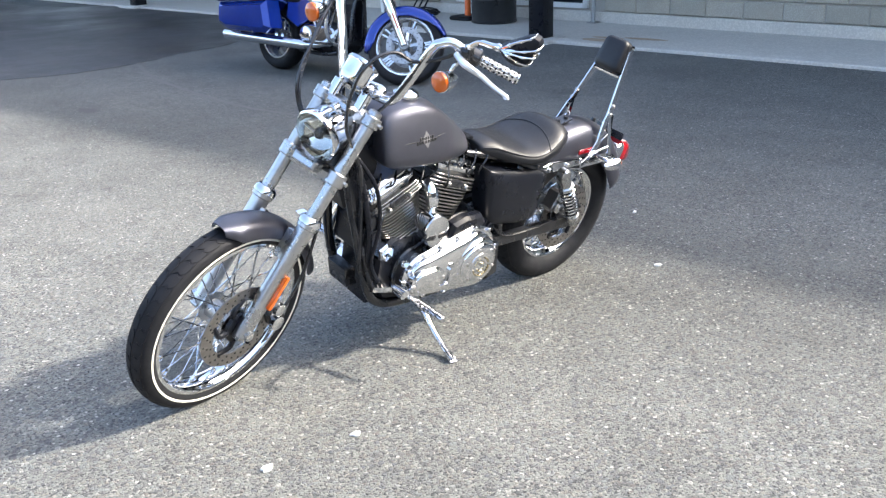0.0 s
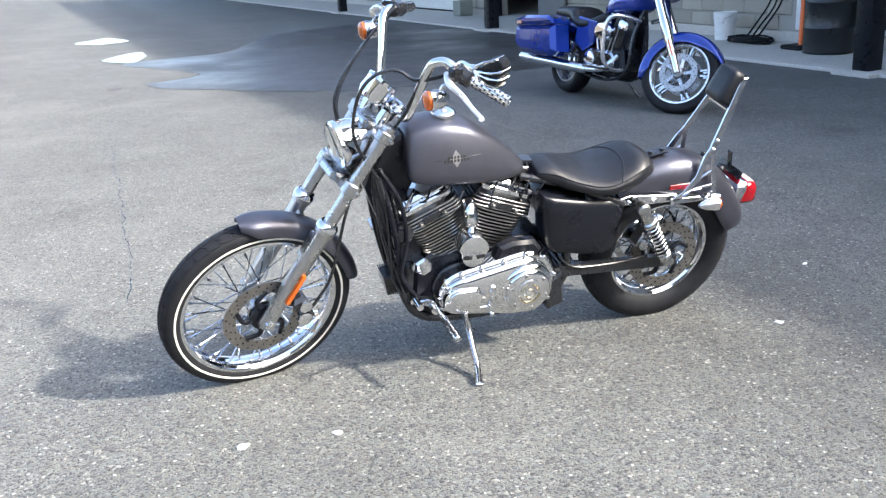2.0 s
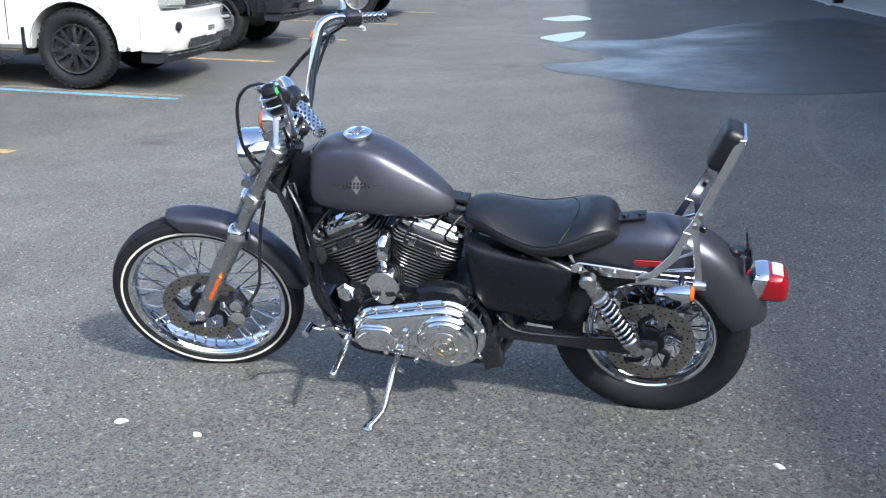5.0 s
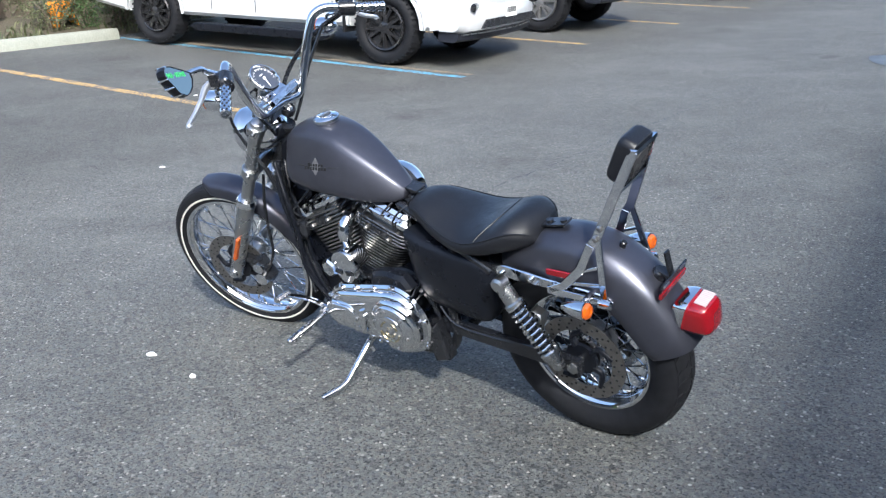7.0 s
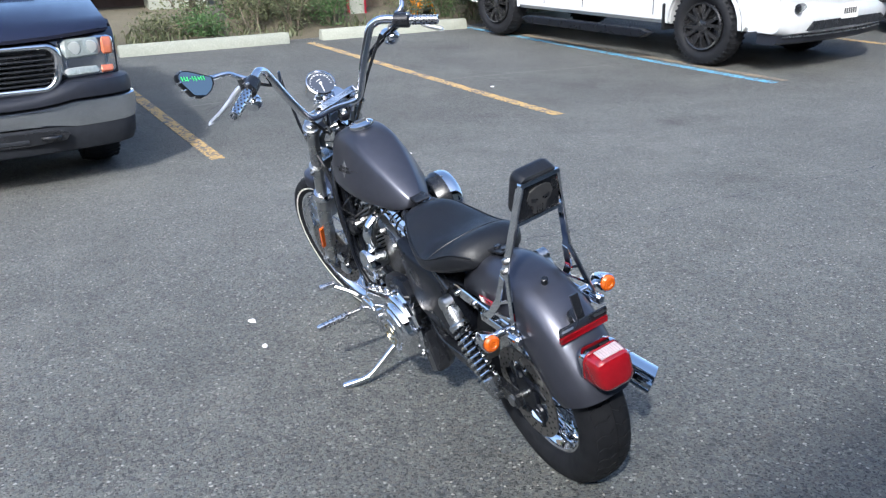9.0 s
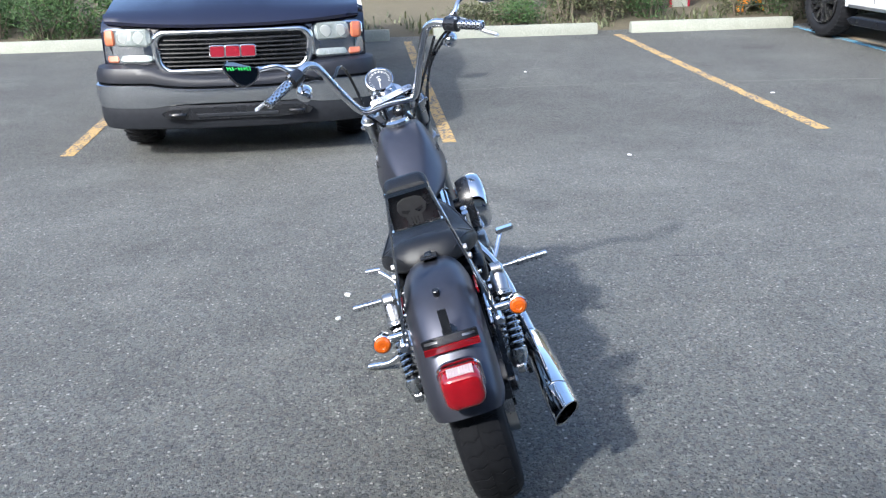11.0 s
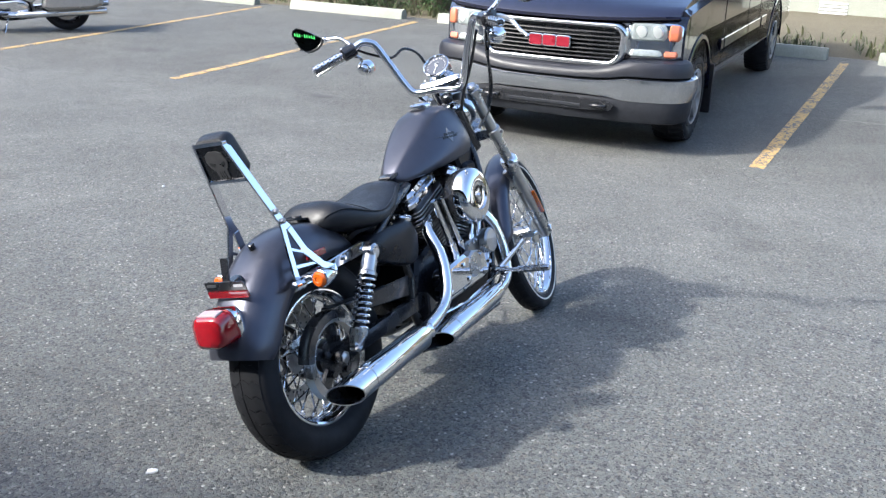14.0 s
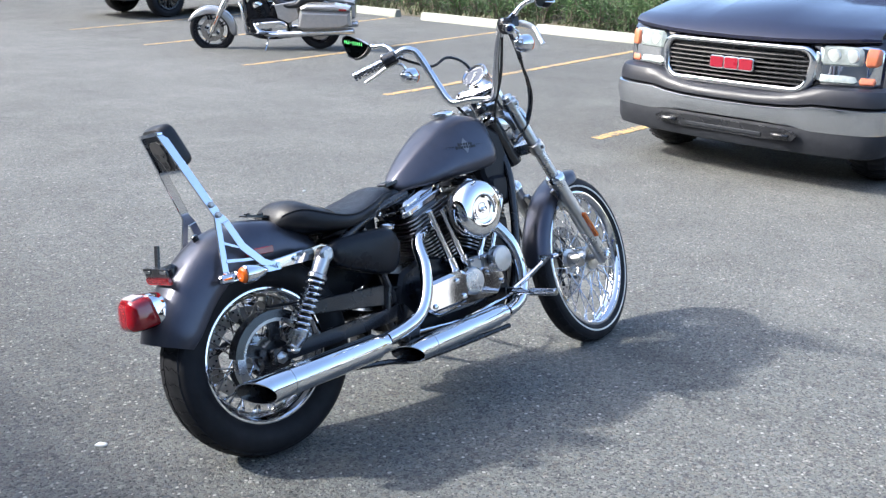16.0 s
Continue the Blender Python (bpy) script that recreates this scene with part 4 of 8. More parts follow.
    if s > 0:
        random.seed(5)
        u = 0.03
        for k in range(9):
            hgt = 0.012 + 0.003 * random.random()
            g = G()
            g.prism(rounded(0.0028 if k != 3 else 0.006, hgt if k != 3 else 0.0022, 0.001, 2), on(u, 0.027 - 0.22 * (0.03 - u), 0.0011), mx, upv, 0.0008 * sg)
            part("marker_bar", g, "green", mir, "green felt-pen mark")
            if k % 3 != 2 and k != 3:
                g = G()
                g.prism(rounded(0.0055, 0.0022, 0.0008, 2), on(u - 0.0025, 0.027 - 0.22 * (0.03 - u) - (0.005 if k % 2 else 0.0), 0.0011), mx, upv, 0.0008 * sg)
                part("marker_bar", g, "green", mir, "green felt-pen mark")
            u -= 0.0092
    # bullet signal under the housing
    g = G()
    fx = Vector((0.97, s * 0.0 + 0.1, 0)).normalized()
    g.lathe([(-0.05, 0.006), (-0.045, 0.016), (-0.025, 0.027), (0.0, 0.031), (0.012, 0.031)], sc, fx, 24)
    g.tube([sc - fx * 0.02, sc + Vector((-0.03, 0, 0.04)), h0 + Vector((0.005, 0, -0.01))], 0.006, 8)
    sig = part("turn_signal", g, "chrome", bike, "chrome bullet turn signal")
    g = G()
    g.lathe([(0.0125, 0.0295), (0.02, 0.0285), (0.026, 0.02), (0.028, 0.002)], sc, fx, 24)
    part("lens", g, "orange_lens", sig)

# cables from the bars, hanging in bows before the headlight
g = G()
g.tube([(0.93, 0.29, 1.195), (0.975, 0.25, 1.165), (1.02, 0.19, 1.14), (1.067, 0.165, 1.165), (1.126, 0.15, 1.152), (1.169, 0.14, 1.107), (1.191, 0.13, 1.03), (1.192, 0.125, 0.945), (1.16, 0.12, 0.87), (1.115, 0.11, 0.79)], 0.0055, 8)
part("clutch_cable", g, "black", bike)
g = G()
g.tube([(0.95, -0.27, 1.205), (1.03, -0.22, 1.165), (1.11, -0.17, 1.1), (1.175, -0.14, 1.025), (1.2, -0.12, 0.96), (1.185, -0.1, 0.88), (1.14, -0.07, 0.82)], 0.005, 8)
part("throttle_cable", g, "black", bike)
g = G()
g.tube([(0.96, -0.27, 1.195), (1.05, -0.22, 1.145), (1.125, -0.165, 1.08), (1.18, -0.13, 1.0), (1.195, -0.105, 0.93), (1.17, -0.085, 0.85)], 0.005, 8)
part("brake_hose", g, "black", bike)
g = G()
g.tube([(1.0, 0.22, 1.17), (1.03, 0.17, 1.06), (1.05, 0.12, 0.98), (1.08, 0.06, 0.9)], 0.0055, 6)
part("switch_wire", g, "black", bike)
g = G()
g.tube([(1.0, -0.2, 1.18), (1.045, -0.13, 1.06), (1.06, -0.07, 0.96), (1.08, -0.04, 0.9)], 0.0055, 6)
part("switch_wire", g, "black", bike)
g = G()
g.tube([(1.115, 0.11, 0.79), (1.085, 0.1, 0.66), (1.072, 0.1, 0.5), (1.057, 0.1, 0.384), (1.0, 0.1, 0.29)], 0.009, 8)
part("cable_conduit", g, "black", bike)

# tank
def loft(rows, power=2.4, n=28, flat=0.0):
    """rows: x, top, bottom, half width, height of the widest point as a share."""
    out = []
    for x, zt, zb, w, mid in rows:
        zc = zb + (zt - zb) * mid
        r = []
        for j in range(n):
            a = 2 * math.pi * j / n
            cs, sn = math.cos(a), math.sin(a)
            y = w * (abs(cs) ** (2 / power)) * (1 if cs > 0 else -1)
            h = (zt - zc) if sn > 0 else (zc - zb)
            pz = 2 / (power if sn > 0 else power + 1.2)
            r.append(Vector((x, y, zc + h * (abs(sn) ** pz) * (1 if sn > 0 else -1))))
        out.append(r)
    return out


def dense(rows, k=4):
    """Rows of numbers, made finer along smooth curves."""
    res = []
    for i in range(len(rows) - 1):
        p0, p1, p2, p3 = (np.array(rows[max(0, min(len(rows) - 1, i + d))], float) for d in (-1, 0, 1, 2))
        for s in range(k):
            t = s / k
            res.append(tuple(0.5 * (2 * p1 + (p2 - p0) * t + (2 * p0 - 5 * p1 + 4 * p2 - p3) * t * t + (3 * p1 - p0 - 3 * p2 + p3) * t ** 3)))
    return res + [tuple(rows[-1])]


# half of the tank's section: share of the half width, share of the height
FLANK = [(0.0, 1.0), (0.25, 0.985), (0.45, 0.955), (0.54, 0.928), (0.6, 0.89), (0.66, 0.83), (0.8, 0.62), (0.93, 0.4), (1.0, 0.22), (0.99, 0.1), (0.93, 0.03), (0.8, 0.0), (0.4, 0.0)]


def tank_ring(x, zt, zb, w, mid):
    half = [(w * a, zb + (zt - zb) * b) for a, b in FLANK]
    return [Vector((x, a, b)) for a, b in half] + [Vector((x, 0, zb))] + [Vector((x, -a, b)) for a, b in reversed(half[1:])]


TANK = [(1.016, 0.872, 0.79, 0.078, 0.5), (1.01, 0.905, 0.766, 0.102, 0.45), (0.985, 0.928, 0.75, 0.115, 0.42), (0.93, 0.942, 0.742, 0.122, 0.4), (0.87, 0.942, 0.736, 0.124, 0.38), (0.80, 0.922, 0.73, 0.12, 0.38),
        (0.73, 0.878, 0.722, 0.106, 0.4), (0.66, 0.822, 0.714, 0.08, 0.42), (0.61, 0.775, 0.712, 0.054, 0.45), (0.585, 0.745, 0.718, 0.03, 0.5)]
g = G()
g.rings([tank_ring(*q) for q in dense(TANK)])
tank = part("fuel_tank", g, "charcoal", bike, "matte charcoal teardrop fuel tank", angle=75)
tank.location.y = 0.009  # sits a little to the left of the wheels' line
g = G()
cd = Vector((-0.02, 0, 1)).normalized()
cc = Vector((0.872, 0, 0.942))
g.lathe([(-0.006, 0.04), (0.002, 0.043), (0.01, 0.042), (0.015, 0.036), (0.017, 0.02), (0.017, 0.001)], cc, cd, 32)
cap = part("fuel_cap", g, "chrome", tank)
g = G()
g.strut(cc + cd * 0.019 - Y * 0.02, cc + cd * 0.019 + Y * 0.02, 0.014, 0.006, 0.002)
part("cap_mark", g, "steel", cap)
# tank emblem: a silver four-pointed star crossed by two rows of plain dark bars
rows = dense(TANK, 4)


def skin(x, z):
    """Half width of the tank at a place on its flank."""
    k = min(range(len(rows)), key=lambda i: abs(rows[i][0] - x))
    j = min(max(1, k), len(rows) - 2)
    j = j if rows[j][0] >= x else j - 1
    f = (rows[j][0] - x) / max(1e-6, rows[j][0] - rows[j + 1][0])
    zt, zb, w = (rows[j][q] + (rows[j + 1][q] - rows[j][q]) * f for q in (1, 2, 3))
    h = [(v, u) for u, v in reversed(FLANK[:9])]
    return w * float(np.interp((z - zb) / (zt - zb), [u for u, _ in h], [v for _, v in h]))


def decal(outline, s, cx, cz, lift):
    """A thin plate that follows the flank of the tank."""
    mx, mz = sum(o[0] for o in outline) / len(outline), sum(o[1] for o in outline) / len(outline)
    g = G()
    rings = []
    for f in (0.01, 0.35, 0.7, 1.0):
        row = []
        for u, v in outline:
            x, z = cx - mx - (u - mx) * f, cz + mz + (v - mz) * f
            row.append(Vector((x, s * (skin(x, z) + lift), z)))
        rings.append(row)
    rings.append([Vector((q.x, q.y - s * 0.004, q.z)) for q in rings[-1]])
    return g.rings(rings, cap=False)


for s in (1, -1):
    star = [(0, 0.027), (0.0105, 0.012), (0.022, 0.0), (0.0105, -0.012), (0, -0.027), (-0.0105, -0.012), (-0.022, 0.0), (-0.0105, 0.012)]
    part("star_decal", decal([(u, v) for u, v in star], s, 0.857, 0.832, 0.0012), "decal_silver", tank, "small silver four-pointed star")
    for z, n_, x0, w, h in ((0.0052, 6, -0.032, 0.0092, 0.0082), (-0.0052, 8, -0.046, 0.0098, 0.0085)):
        for i in range(n_):
            u = x0 + i * (w + 0.0016)
            hh = h * (1.25 if i == 0 else 1.0)
            o = [(u + 0.0015, z - hh / 2), (u + w - 0.0008, z - hh / 2), (u + w, z + hh / 2), (u + 0.0025, z + hh / 2)]
            part("decal_bar", decal([(q * s if s < 0 else q, v) for q, v in o], s, 0.857, 0.832, 0.0022), "decal_dark", tank, "plain dark bar across the star")
    for q in (1, -1):
        part("decal_tail", decal([(q * 0.05, 0.0012), (q * 0.088, -0.0004), (q * 0.05, -0.0016)], s, 0.857, 0.832, 0.0018), "decal_dark", tank, "thin dark pointed tail")

# backbone, seat, side covers
g = G()
g.tube([(1.04, 0, 0.83), (0.8, 0, 0.74), (0.6, 0, 0.705), (0.42, 0, 0.66), (0.25, 0, 0.62)], 0.026, 14)
for s in (1, -1):
    g.tube([(1.1, s * 0.02, 0.8), (1.105, s * 0.05, 0.7), (1.066, s * 0.085, 0.48), (1.015, s * 0.09, 0.3), (0.96, s * 0.095, 0.225), (0.85, s * 0.1, 0.2), (0.6, s * 0.1, 0.195), (0.48, s * 0.1, 0.22), (0.42, s * 0.105, 0.32), (0.43, s * 0.11, 0.42)], 0.0165, 12)
    g.tube([(0.6, s * 0.05, 0.7), (0.45, s * 0.09, 0.67), (0.3, s * 0.115, 0.61), (0.23, s * 0.12, 0.575)], 0.014, 12)
    g.tube([(0.43, s * 0.11, 0.42), (0.4, s * 0.11, 0.52), (0.36, s * 0.11, 0.62)], 0.014, 10)
part("frame", g, "black", bike, "black tubular frame")
g = G()
g.strut((0.6, 0, 0.745), (0.545, 0, 0.737), 0.05, 0.01, 0.003)
part("tank_strap", g, "black", bike)
SEAT = [(0.55, 0.72, 0.688, 0.045, 0.5), (0.542, 0.732, 0.68, 0.068, 0.5), (0.49, 0.738, 0.66, 0.092, 0.5), (0.43, 0.716, 0.642, 0.118, 0.5), (0.35, 0.694, 0.624, 0.14, 0.5), (0.29, 0.696, 0.62, 0.148, 0.5), (0.23, 0.716, 0.624, 0.142, 0.5),
        (0.18, 0.737, 0.632, 0.128, 0.5), (0.15, 0.74, 0.64, 0.114, 0.5), (0.12, 0.728, 0.65, 0.094, 0.5), (0.1, 0.706, 0.657, 0.07, 0.5), (0.09, 0.687, 0.663, 0.045, 0.5)]
g = G()
g.rings(loft(dense(SEAT), 2.25, 40))
seat = part("seat", g, "leather", bike, "low black vinyl solo seat with stitched edge", angle=70)
seat.location.y = 0.009  # sits a little to the left of the wheels' line
rows = dense(SEAT, 3)
for s in (1, -1):
    g = G()
    g.tube([Vector((x, s * w * 0.955, zb + (zt - zb) * mid + (zt - zb) * (1 - mid) * 0.4)) for x, zt, zb, w, mid in rows[3:-4]], 0.0028, 6, smooth=1)
    part("piping", g, "leather", seat)
def seat_top(x, y):
    q = dense(SEAT, 4)
    k = max(0, min(len(q) - 2, sum(1 for w in q if w[0] > x) - 1))
    f = (q[k][0] - x) / max(1e-6, q[k][0] - q[k + 1][0])
    zt, zb, w, mid = (q[k][e] + (q[k + 1][e] - q[k][e]) * f for e in (1, 2, 3, 4))
    zc = zb + (zt - zb) * mid
    return Vector((x, y, zc + (zt - zc) * max(0, 1 - min(1, abs(y) / w) ** 2.25) ** (1 / 2.25) + 0.0005))


g = G()
g.tube([seat_top(0.215 + 0.045 * (y / 0.14) ** 2, y) for y in np.linspace(-0.138, 0.138, 17)], 0.0024, 6, smooth=1)
part("seam", g, "leather", seat)
for s in (1, -1):
    # rounded side cover: oil tank on one side, battery box on the other
    o = [(0.545, 0.655), (0.4, 0.622), (0.24, 0.592), (0.232, 0.5), (0.252, 0.405), (0.31, 0.385), (0.42, 0.405), (0.5, 0.43), (0.535, 0.51)]
    if s < 0:
        o = [(0.495, 0.555), (0.462, 0.605), (0.36, 0.613), (0.255, 0.608), (0.215, 0.58), (0.24, 0.525), (0.32, 0.492), (0.43, 0.462), (0.48, 0.487)]
    pts = dense([(a, b) for a, b in o] + [o[0]], 3)[:-1]
    cx, cz = sum(p[0] for p in pts) / len(pts), sum(p[1] for p in pts) / len(pts)
    rr = []
    for y, k in ((0.05, 0.96), (0.1, 1.0), (0.12, 0.985), (0.131, 0.94), (0.138, 0.82), (0.142, 0.5), (0.143, 0.05)):
        rr.append([Vector((cx + (a - cx) * k, s * y, cz + (b - cz) * k)) for a, b in pts])
    g = G()
    g.rings(rr)
    cov = part("side_cover", g, "satin_black", bike, "satin black " + ("battery side cover" if s > 0 else "oil tank"), angle=50)
    if s < 0:
        g = G()
        g.lathe([(0, 0.03), (0.012, 0.03), (0.016, 0.02)], (0.46, -0.1, 0.61), (0.1, -0.3, 1), 20)
        part("oil_cap", g, "chrome", cov)

# engine
g = G()
ol = [(0.99, 0.30), (0.985, 0.42), (0.93, 0.47), (0.85, 0.475), (0.7, 0.475), (0.6, 0.49), (0.5, 0.45), (0.46, 0.35), (0.5, 0.25), (0.62, 0.215), (0.85, 0.205), (0.95, 0.23)]
g.prism(ol, (0, 0.1, 0), X, Z, 0.2, 0.012)
g.prism([(0.97, 0.3), (0.98, 0.2), (0.85, 0.17), (0.72, 0.17), (0.7, 0.25)], (0, 0.07, 0), X, Z, 0.14, 0.02)
part("crankcase", g, "satin_black", bike)
# primary cover: two lobes, chromed
def lobes(c1, r1, c2, r2, n=22):
    (x1, z1), (x2, z2) = c1, c2
    d = math.hypot(x2 - x1, z2 - z1)
    th = math.atan2(z2 - z1, x2 - x1)
    al = math.acos((r1 - r2) / d)
    out = [(x1 + r1 * math.cos(th + al + (2 * math.pi - 2 * al) * i / n), z1 + r1 * math.sin(th + al + (2 * math.pi - 2 * al) * i / n)) for i in range(n + 1)]
    out += [(x2 + r2 * math.cos(th - al + 2 * al * i / n), z2 + r2 * math.sin(th - al + 2 * al * i / n)) for i in range(n + 1)]
    return out


lob = lobes((0.614, 0.337), 0.127, (0.832, 0.334), 0.087)
g = G()
g.prism(lob, (0, 0.166, 0), X, Z, 0.07, 0.008)
prim = part("primary_cover", g, "chrome", bike, "polished chrome primary cover")
inset = lobes((0.618, 0.34), 0.108, (0.83, 0.334), 0.073)
part("cover_bulge", dome(inset, 0.165, 1, 0.034, 0.01), "chrome", prim, angle=50)
g = G()
g.prism([(0.72, 0.44), (0.7, 0.49), (0.65, 0.505), (0.57, 0.5), (0.54, 0.46), (0.58, 0.42), (0.7, 0.42)], (0, 0.155, 0), X, Z, 0.05, 0.012)
part("sprocket_cover", g, "satin_black", prim)
DC = Vector((0.606, 0.0, 0.334))   # centre of the derby cover
g = G()
g.lathe([(0.15, 0.098), (0.19, 0.098), (0.199, 0.094), (0.204, 0.086), (0.2035, 0.082), (0.208, 0.08), (0.213, 0.074), (0.2165, 0.06), (0.218, 0.04), (0.218, 0.001)], DC, Y, 56)
der = part("derby_cover", g, "chrome", prim, "round domed chrome derby cover")
g = G()
g.lathe([(0.214, 0.05), (0.2195, 0.05), (0.2215, 0.046), (0.221, 0.03), (0.221, 0.001)], DC, Y, 40)
med = part("cover_medallion", g, "chrome", der)
for a0, a1, q in ((190, 350, 0.039), (20, 70, 0.034), (110, 165, 0.033), (200, 340, 0.02), (60, 120, 0.012)):
    g = G()
    g.tube([DC + Vector((q * math.cos(radians(a)), 0.2225, q * math.sin(radians(a)))) for a in np.linspace(a0, a1, 9)], 0.0034, 6, smooth=1)
    part("script_bar", g, "gold", med, "plain brass-coloured bar")
bolts([(DC + Vector((0.068 * math.cos(an), 0.2135, 0.068 * math.sin(an))), Y) for an in (2 * math.pi * k / 6 + 0.3 for k in range(6))], 0.0055, 0.006, "steel", der)
g = G()
oval = lobes((0.858, 0.327), 0.05, (0.81, 0.327), 0.05)
g.prism(oval, (0, 0.2, 0), X, Z, 0.05, 0.004)
insp = part("inspection_cover", g, "chrome", prim, "oval chrome inspection cover")
part("cover_face", dome([(0.834 + (u - 0.834) * 0.86, 0.327 + (v - 0.327) * 0.86) for u, v in oval], 0.199, 1, 0.011, 0.004), "chrome", insp, angle=50)
bolts([((u, 0.199, 0.327), Y) for u in (0.9, 0.768)], 0.006, 0.007, "steel", insp, 10)
# case edge behind the cover, with its fins at the top
g = G()
g.prism(lobes((0.612, 0.338), 0.135, (0.834, 0.334), 0.093), (0, 0.115, 0), X, Z, 0.05, 0.004)
part("primary_case", g, "black", prim, "black case behind the chrome cover")
for k in range(9):
    an = radians(58 + 9 * k)
    g = G()
    d = Vector((math.cos(an), 0, math.sin(an)))
    g.strut(DC + d * 0.12 + Y * 0.12, DC + d * 0.148 + Y * 0.12, 0.05, 0.004, 0.001)
    part("case_fin", g, "satin_black", prim)
g = G()
g.prism(rounded(0.03, 0.035, 0.008), (0.73, 0.192, 0.385), X, Z, 0.012, 0.003)
g.tube([(0.735, 0.2, 0.37), (0.735, 0.205, 0.33), (0.74, 0.208, 0.285)], 0.008, 10)
g.lathe([(0, 0.014), (0.02, 0.014)], (0.735, 0.188, 0.345), Y, 14)
part("shift_arm", g, "chrome", prim)
bolts([((a, 0.164, b), Y) for a, b in ((0.905, 0.372), (0.842, 0.416), (0.77, 0.43), (0.69, 0.444), (0.61, 0.462), (0.54, 0.438), (0.495, 0.36), (0.51, 0.264), (0.72, 0.229), (0.82, 0.25), (0.9, 0.288))], 0.0085, 0.01, "chrome", prim, 10)


def cylinder_unit(base, tilt, name):
    """Barrel with cooling fins, head and rocker box on the V."""
    up = Vector((math.sin(tilt), 0, math.cos(tilt)))
    fw = Vector((math.cos(tilt), 0, -math.sin(tilt)))
    o = Vector((base[0], 0, base[1]))
    g = G()
    g.lathe([(-0.02, 0.062), (0.155, 0.062)], o, up, 28)
    barrel = part(name, g, "satin_black", bike, "black finned cylinder with polished fin edges")
    fin = None
    for k in range(12):
        h = 0.012 + k * 0.0125
        w = 0.08 + 0.034 * min(1, k / 10)
        fm = Matrix.Translation(o + up * h) @ Matrix((fw, Y, up)).transposed().to_4x4() @ Matrix.Diagonal((w, 0.098, 1, 1))
        if fin is None:
            f = G()
            f.prism(rounded(2, 2, 0.62, 5), (0, 0, -0.0026), X, Y, 0.0052, 0.0)
            fin = part("fin", f, "fin_metal", barrel)
            fin.matrix_basis = fm
        else:
            again(fin, fm)
    g = G()
    hm = Matrix.Translation(o + up * 0.185) @ Matrix((fw, Y, up)).transposed().to_4x4()
    g.m = hm
    for k in range(4):
        g.prism(rounded(0.236 - 0.006 * k, 0.194, 0.035), (0, 0, -0.028 + 0.013 * k), X, Y, 0.006, 0.001)
    g.prism(rounded(0.15, 0.15, 0.03), (0, 0, -0.03), X, Y, 0.06, 0.003)
    head = part("cylinder_head", g, "fin_metal", bike)
    g = G(hm)
    g.prism(rounded(0.222, 0.172, 0.04), (0, 0, 0.028), X, Y, 0.022, 0.004)
    g.prism(rounded(0.196, 0.15, 0.04), (0, 0, 0.049), X, Y, 0.026, 0.01)
    rock = part("rocker_box", g, "chrome", bike)
    mm = hm.to_3x3()
    bolts([(hm @ Vector((a, b, 0.048)), mm @ Z) for a in (-0.09, 0.09) for b in (-0.066, 0.066)], 0.007, 0.01, "steel", rock)
    g = G(hm)
    g.prism(rounded(0.07, 0.03, 0.006), (0.0, 0.099, -0.01), X, Z, 0.012, 0.003)
    part("head_plate", g, "black", head)
    bolts([(hm @ Vector((a, 0.098, -0.012)), mm @ Y) for a in (-0.045, 0.045)], 0.009, 0.016, "steel", head, 6)
    return barrel


TILTF, TILTR = radians(24), radians(-21)
cylinder_unit((0.855, 0.455), TILTF, "front_cylinder")
cylinder_unit((0.735, 0.455), TILTR, "rear_cylinder")
# horn cover with a stamped face between the cylinders, and its stalk
g = G()
hcv = [(0.054 * math.cos(t) * (1.05 if math.sin(t) > 0 else 0.86), 0.062 * math.sin(t)) for t in (2 * math.pi * k / 32 for k in range(32))]
g.rings([[(0.8 + u * k, y, 0.5 + v * k) for u, v in hcv] for y, k in ((0.1, 0.9), (0.12, 0.98), (0.15, 1.0), (0.163, 0.985), (0.169, 0.94), (0.171, 0.85), (0.172, 0.4), (0.172, 0.02))])
horn = part("horn_cover", g, "chrome", bike, "round chrome cover stamped with two dark slots")
for s in (1, -1):
    g = G()
    g.prism([(-0.018, -0.005), (0.014, -0.01), (0.018, 0.006), (-0.01, 0.008)] if s > 0 else [(-0.018, 0.006), (-0.014, -0.01), (0.018, -0.005), (0.01, 0.008)], (0.8 - s * 0.024, 0.1745, 0.484), X, Z, 0.004)
    part("slot", g, "black", horn)
g = G()
g.tube([(0.8, 0.12, 0.54), (0.8, 0.125, 0.575), (0.8, 0.125, 0.6), (0.8, 0.11, 0.63), (0.8, 0.08, 0.655)], [0.014, 0.018, 0.024, 0.024, 0.018], 16)
part("horn_bracket", g, "chrome", horn)
g = G()
g.lathe([(0, 0.036), (0.03, 0.036), (0.038, 0.028)], (0.955, 0.07, 0.425), Y, 6)
part("oil_filter_cap", g, "chrome", bike)
# right side: cam cover, sensor caps, air cleaner
g = G()
g.prism([(0.9, 0.42), (0.93, 0.36), (0.88, 0.3), (0.6, 0.285), (0.56, 0.31), (0.58, 0.37), (0.72, 0.385), (0.82, 0.42)], (0, -0.1, 0), X, Z, 0.05, 0.012)
camc = part("cam_cover", g, "chrome", bike)
for (a, b, r) in ((0.748, 0.38, 0.047), (0.893, 0.43, 0.046)):
    g = G()
    g.lathe([(0, r), (0.024, r), (0.03, r * 0.88), (0.032, 0.001)], (a, -0.15, b), -Y, 28)
    part("timer_cover", g, "alloy", camc)
bolts([((a, -0.149, b), -Y) for a, b in ((0.8, 0.34), (0.84, 0.39), (0.69, 0.31), (0.9, 0.35))], 0.009, 0.01, "chrome", camc, 10)
g = G()
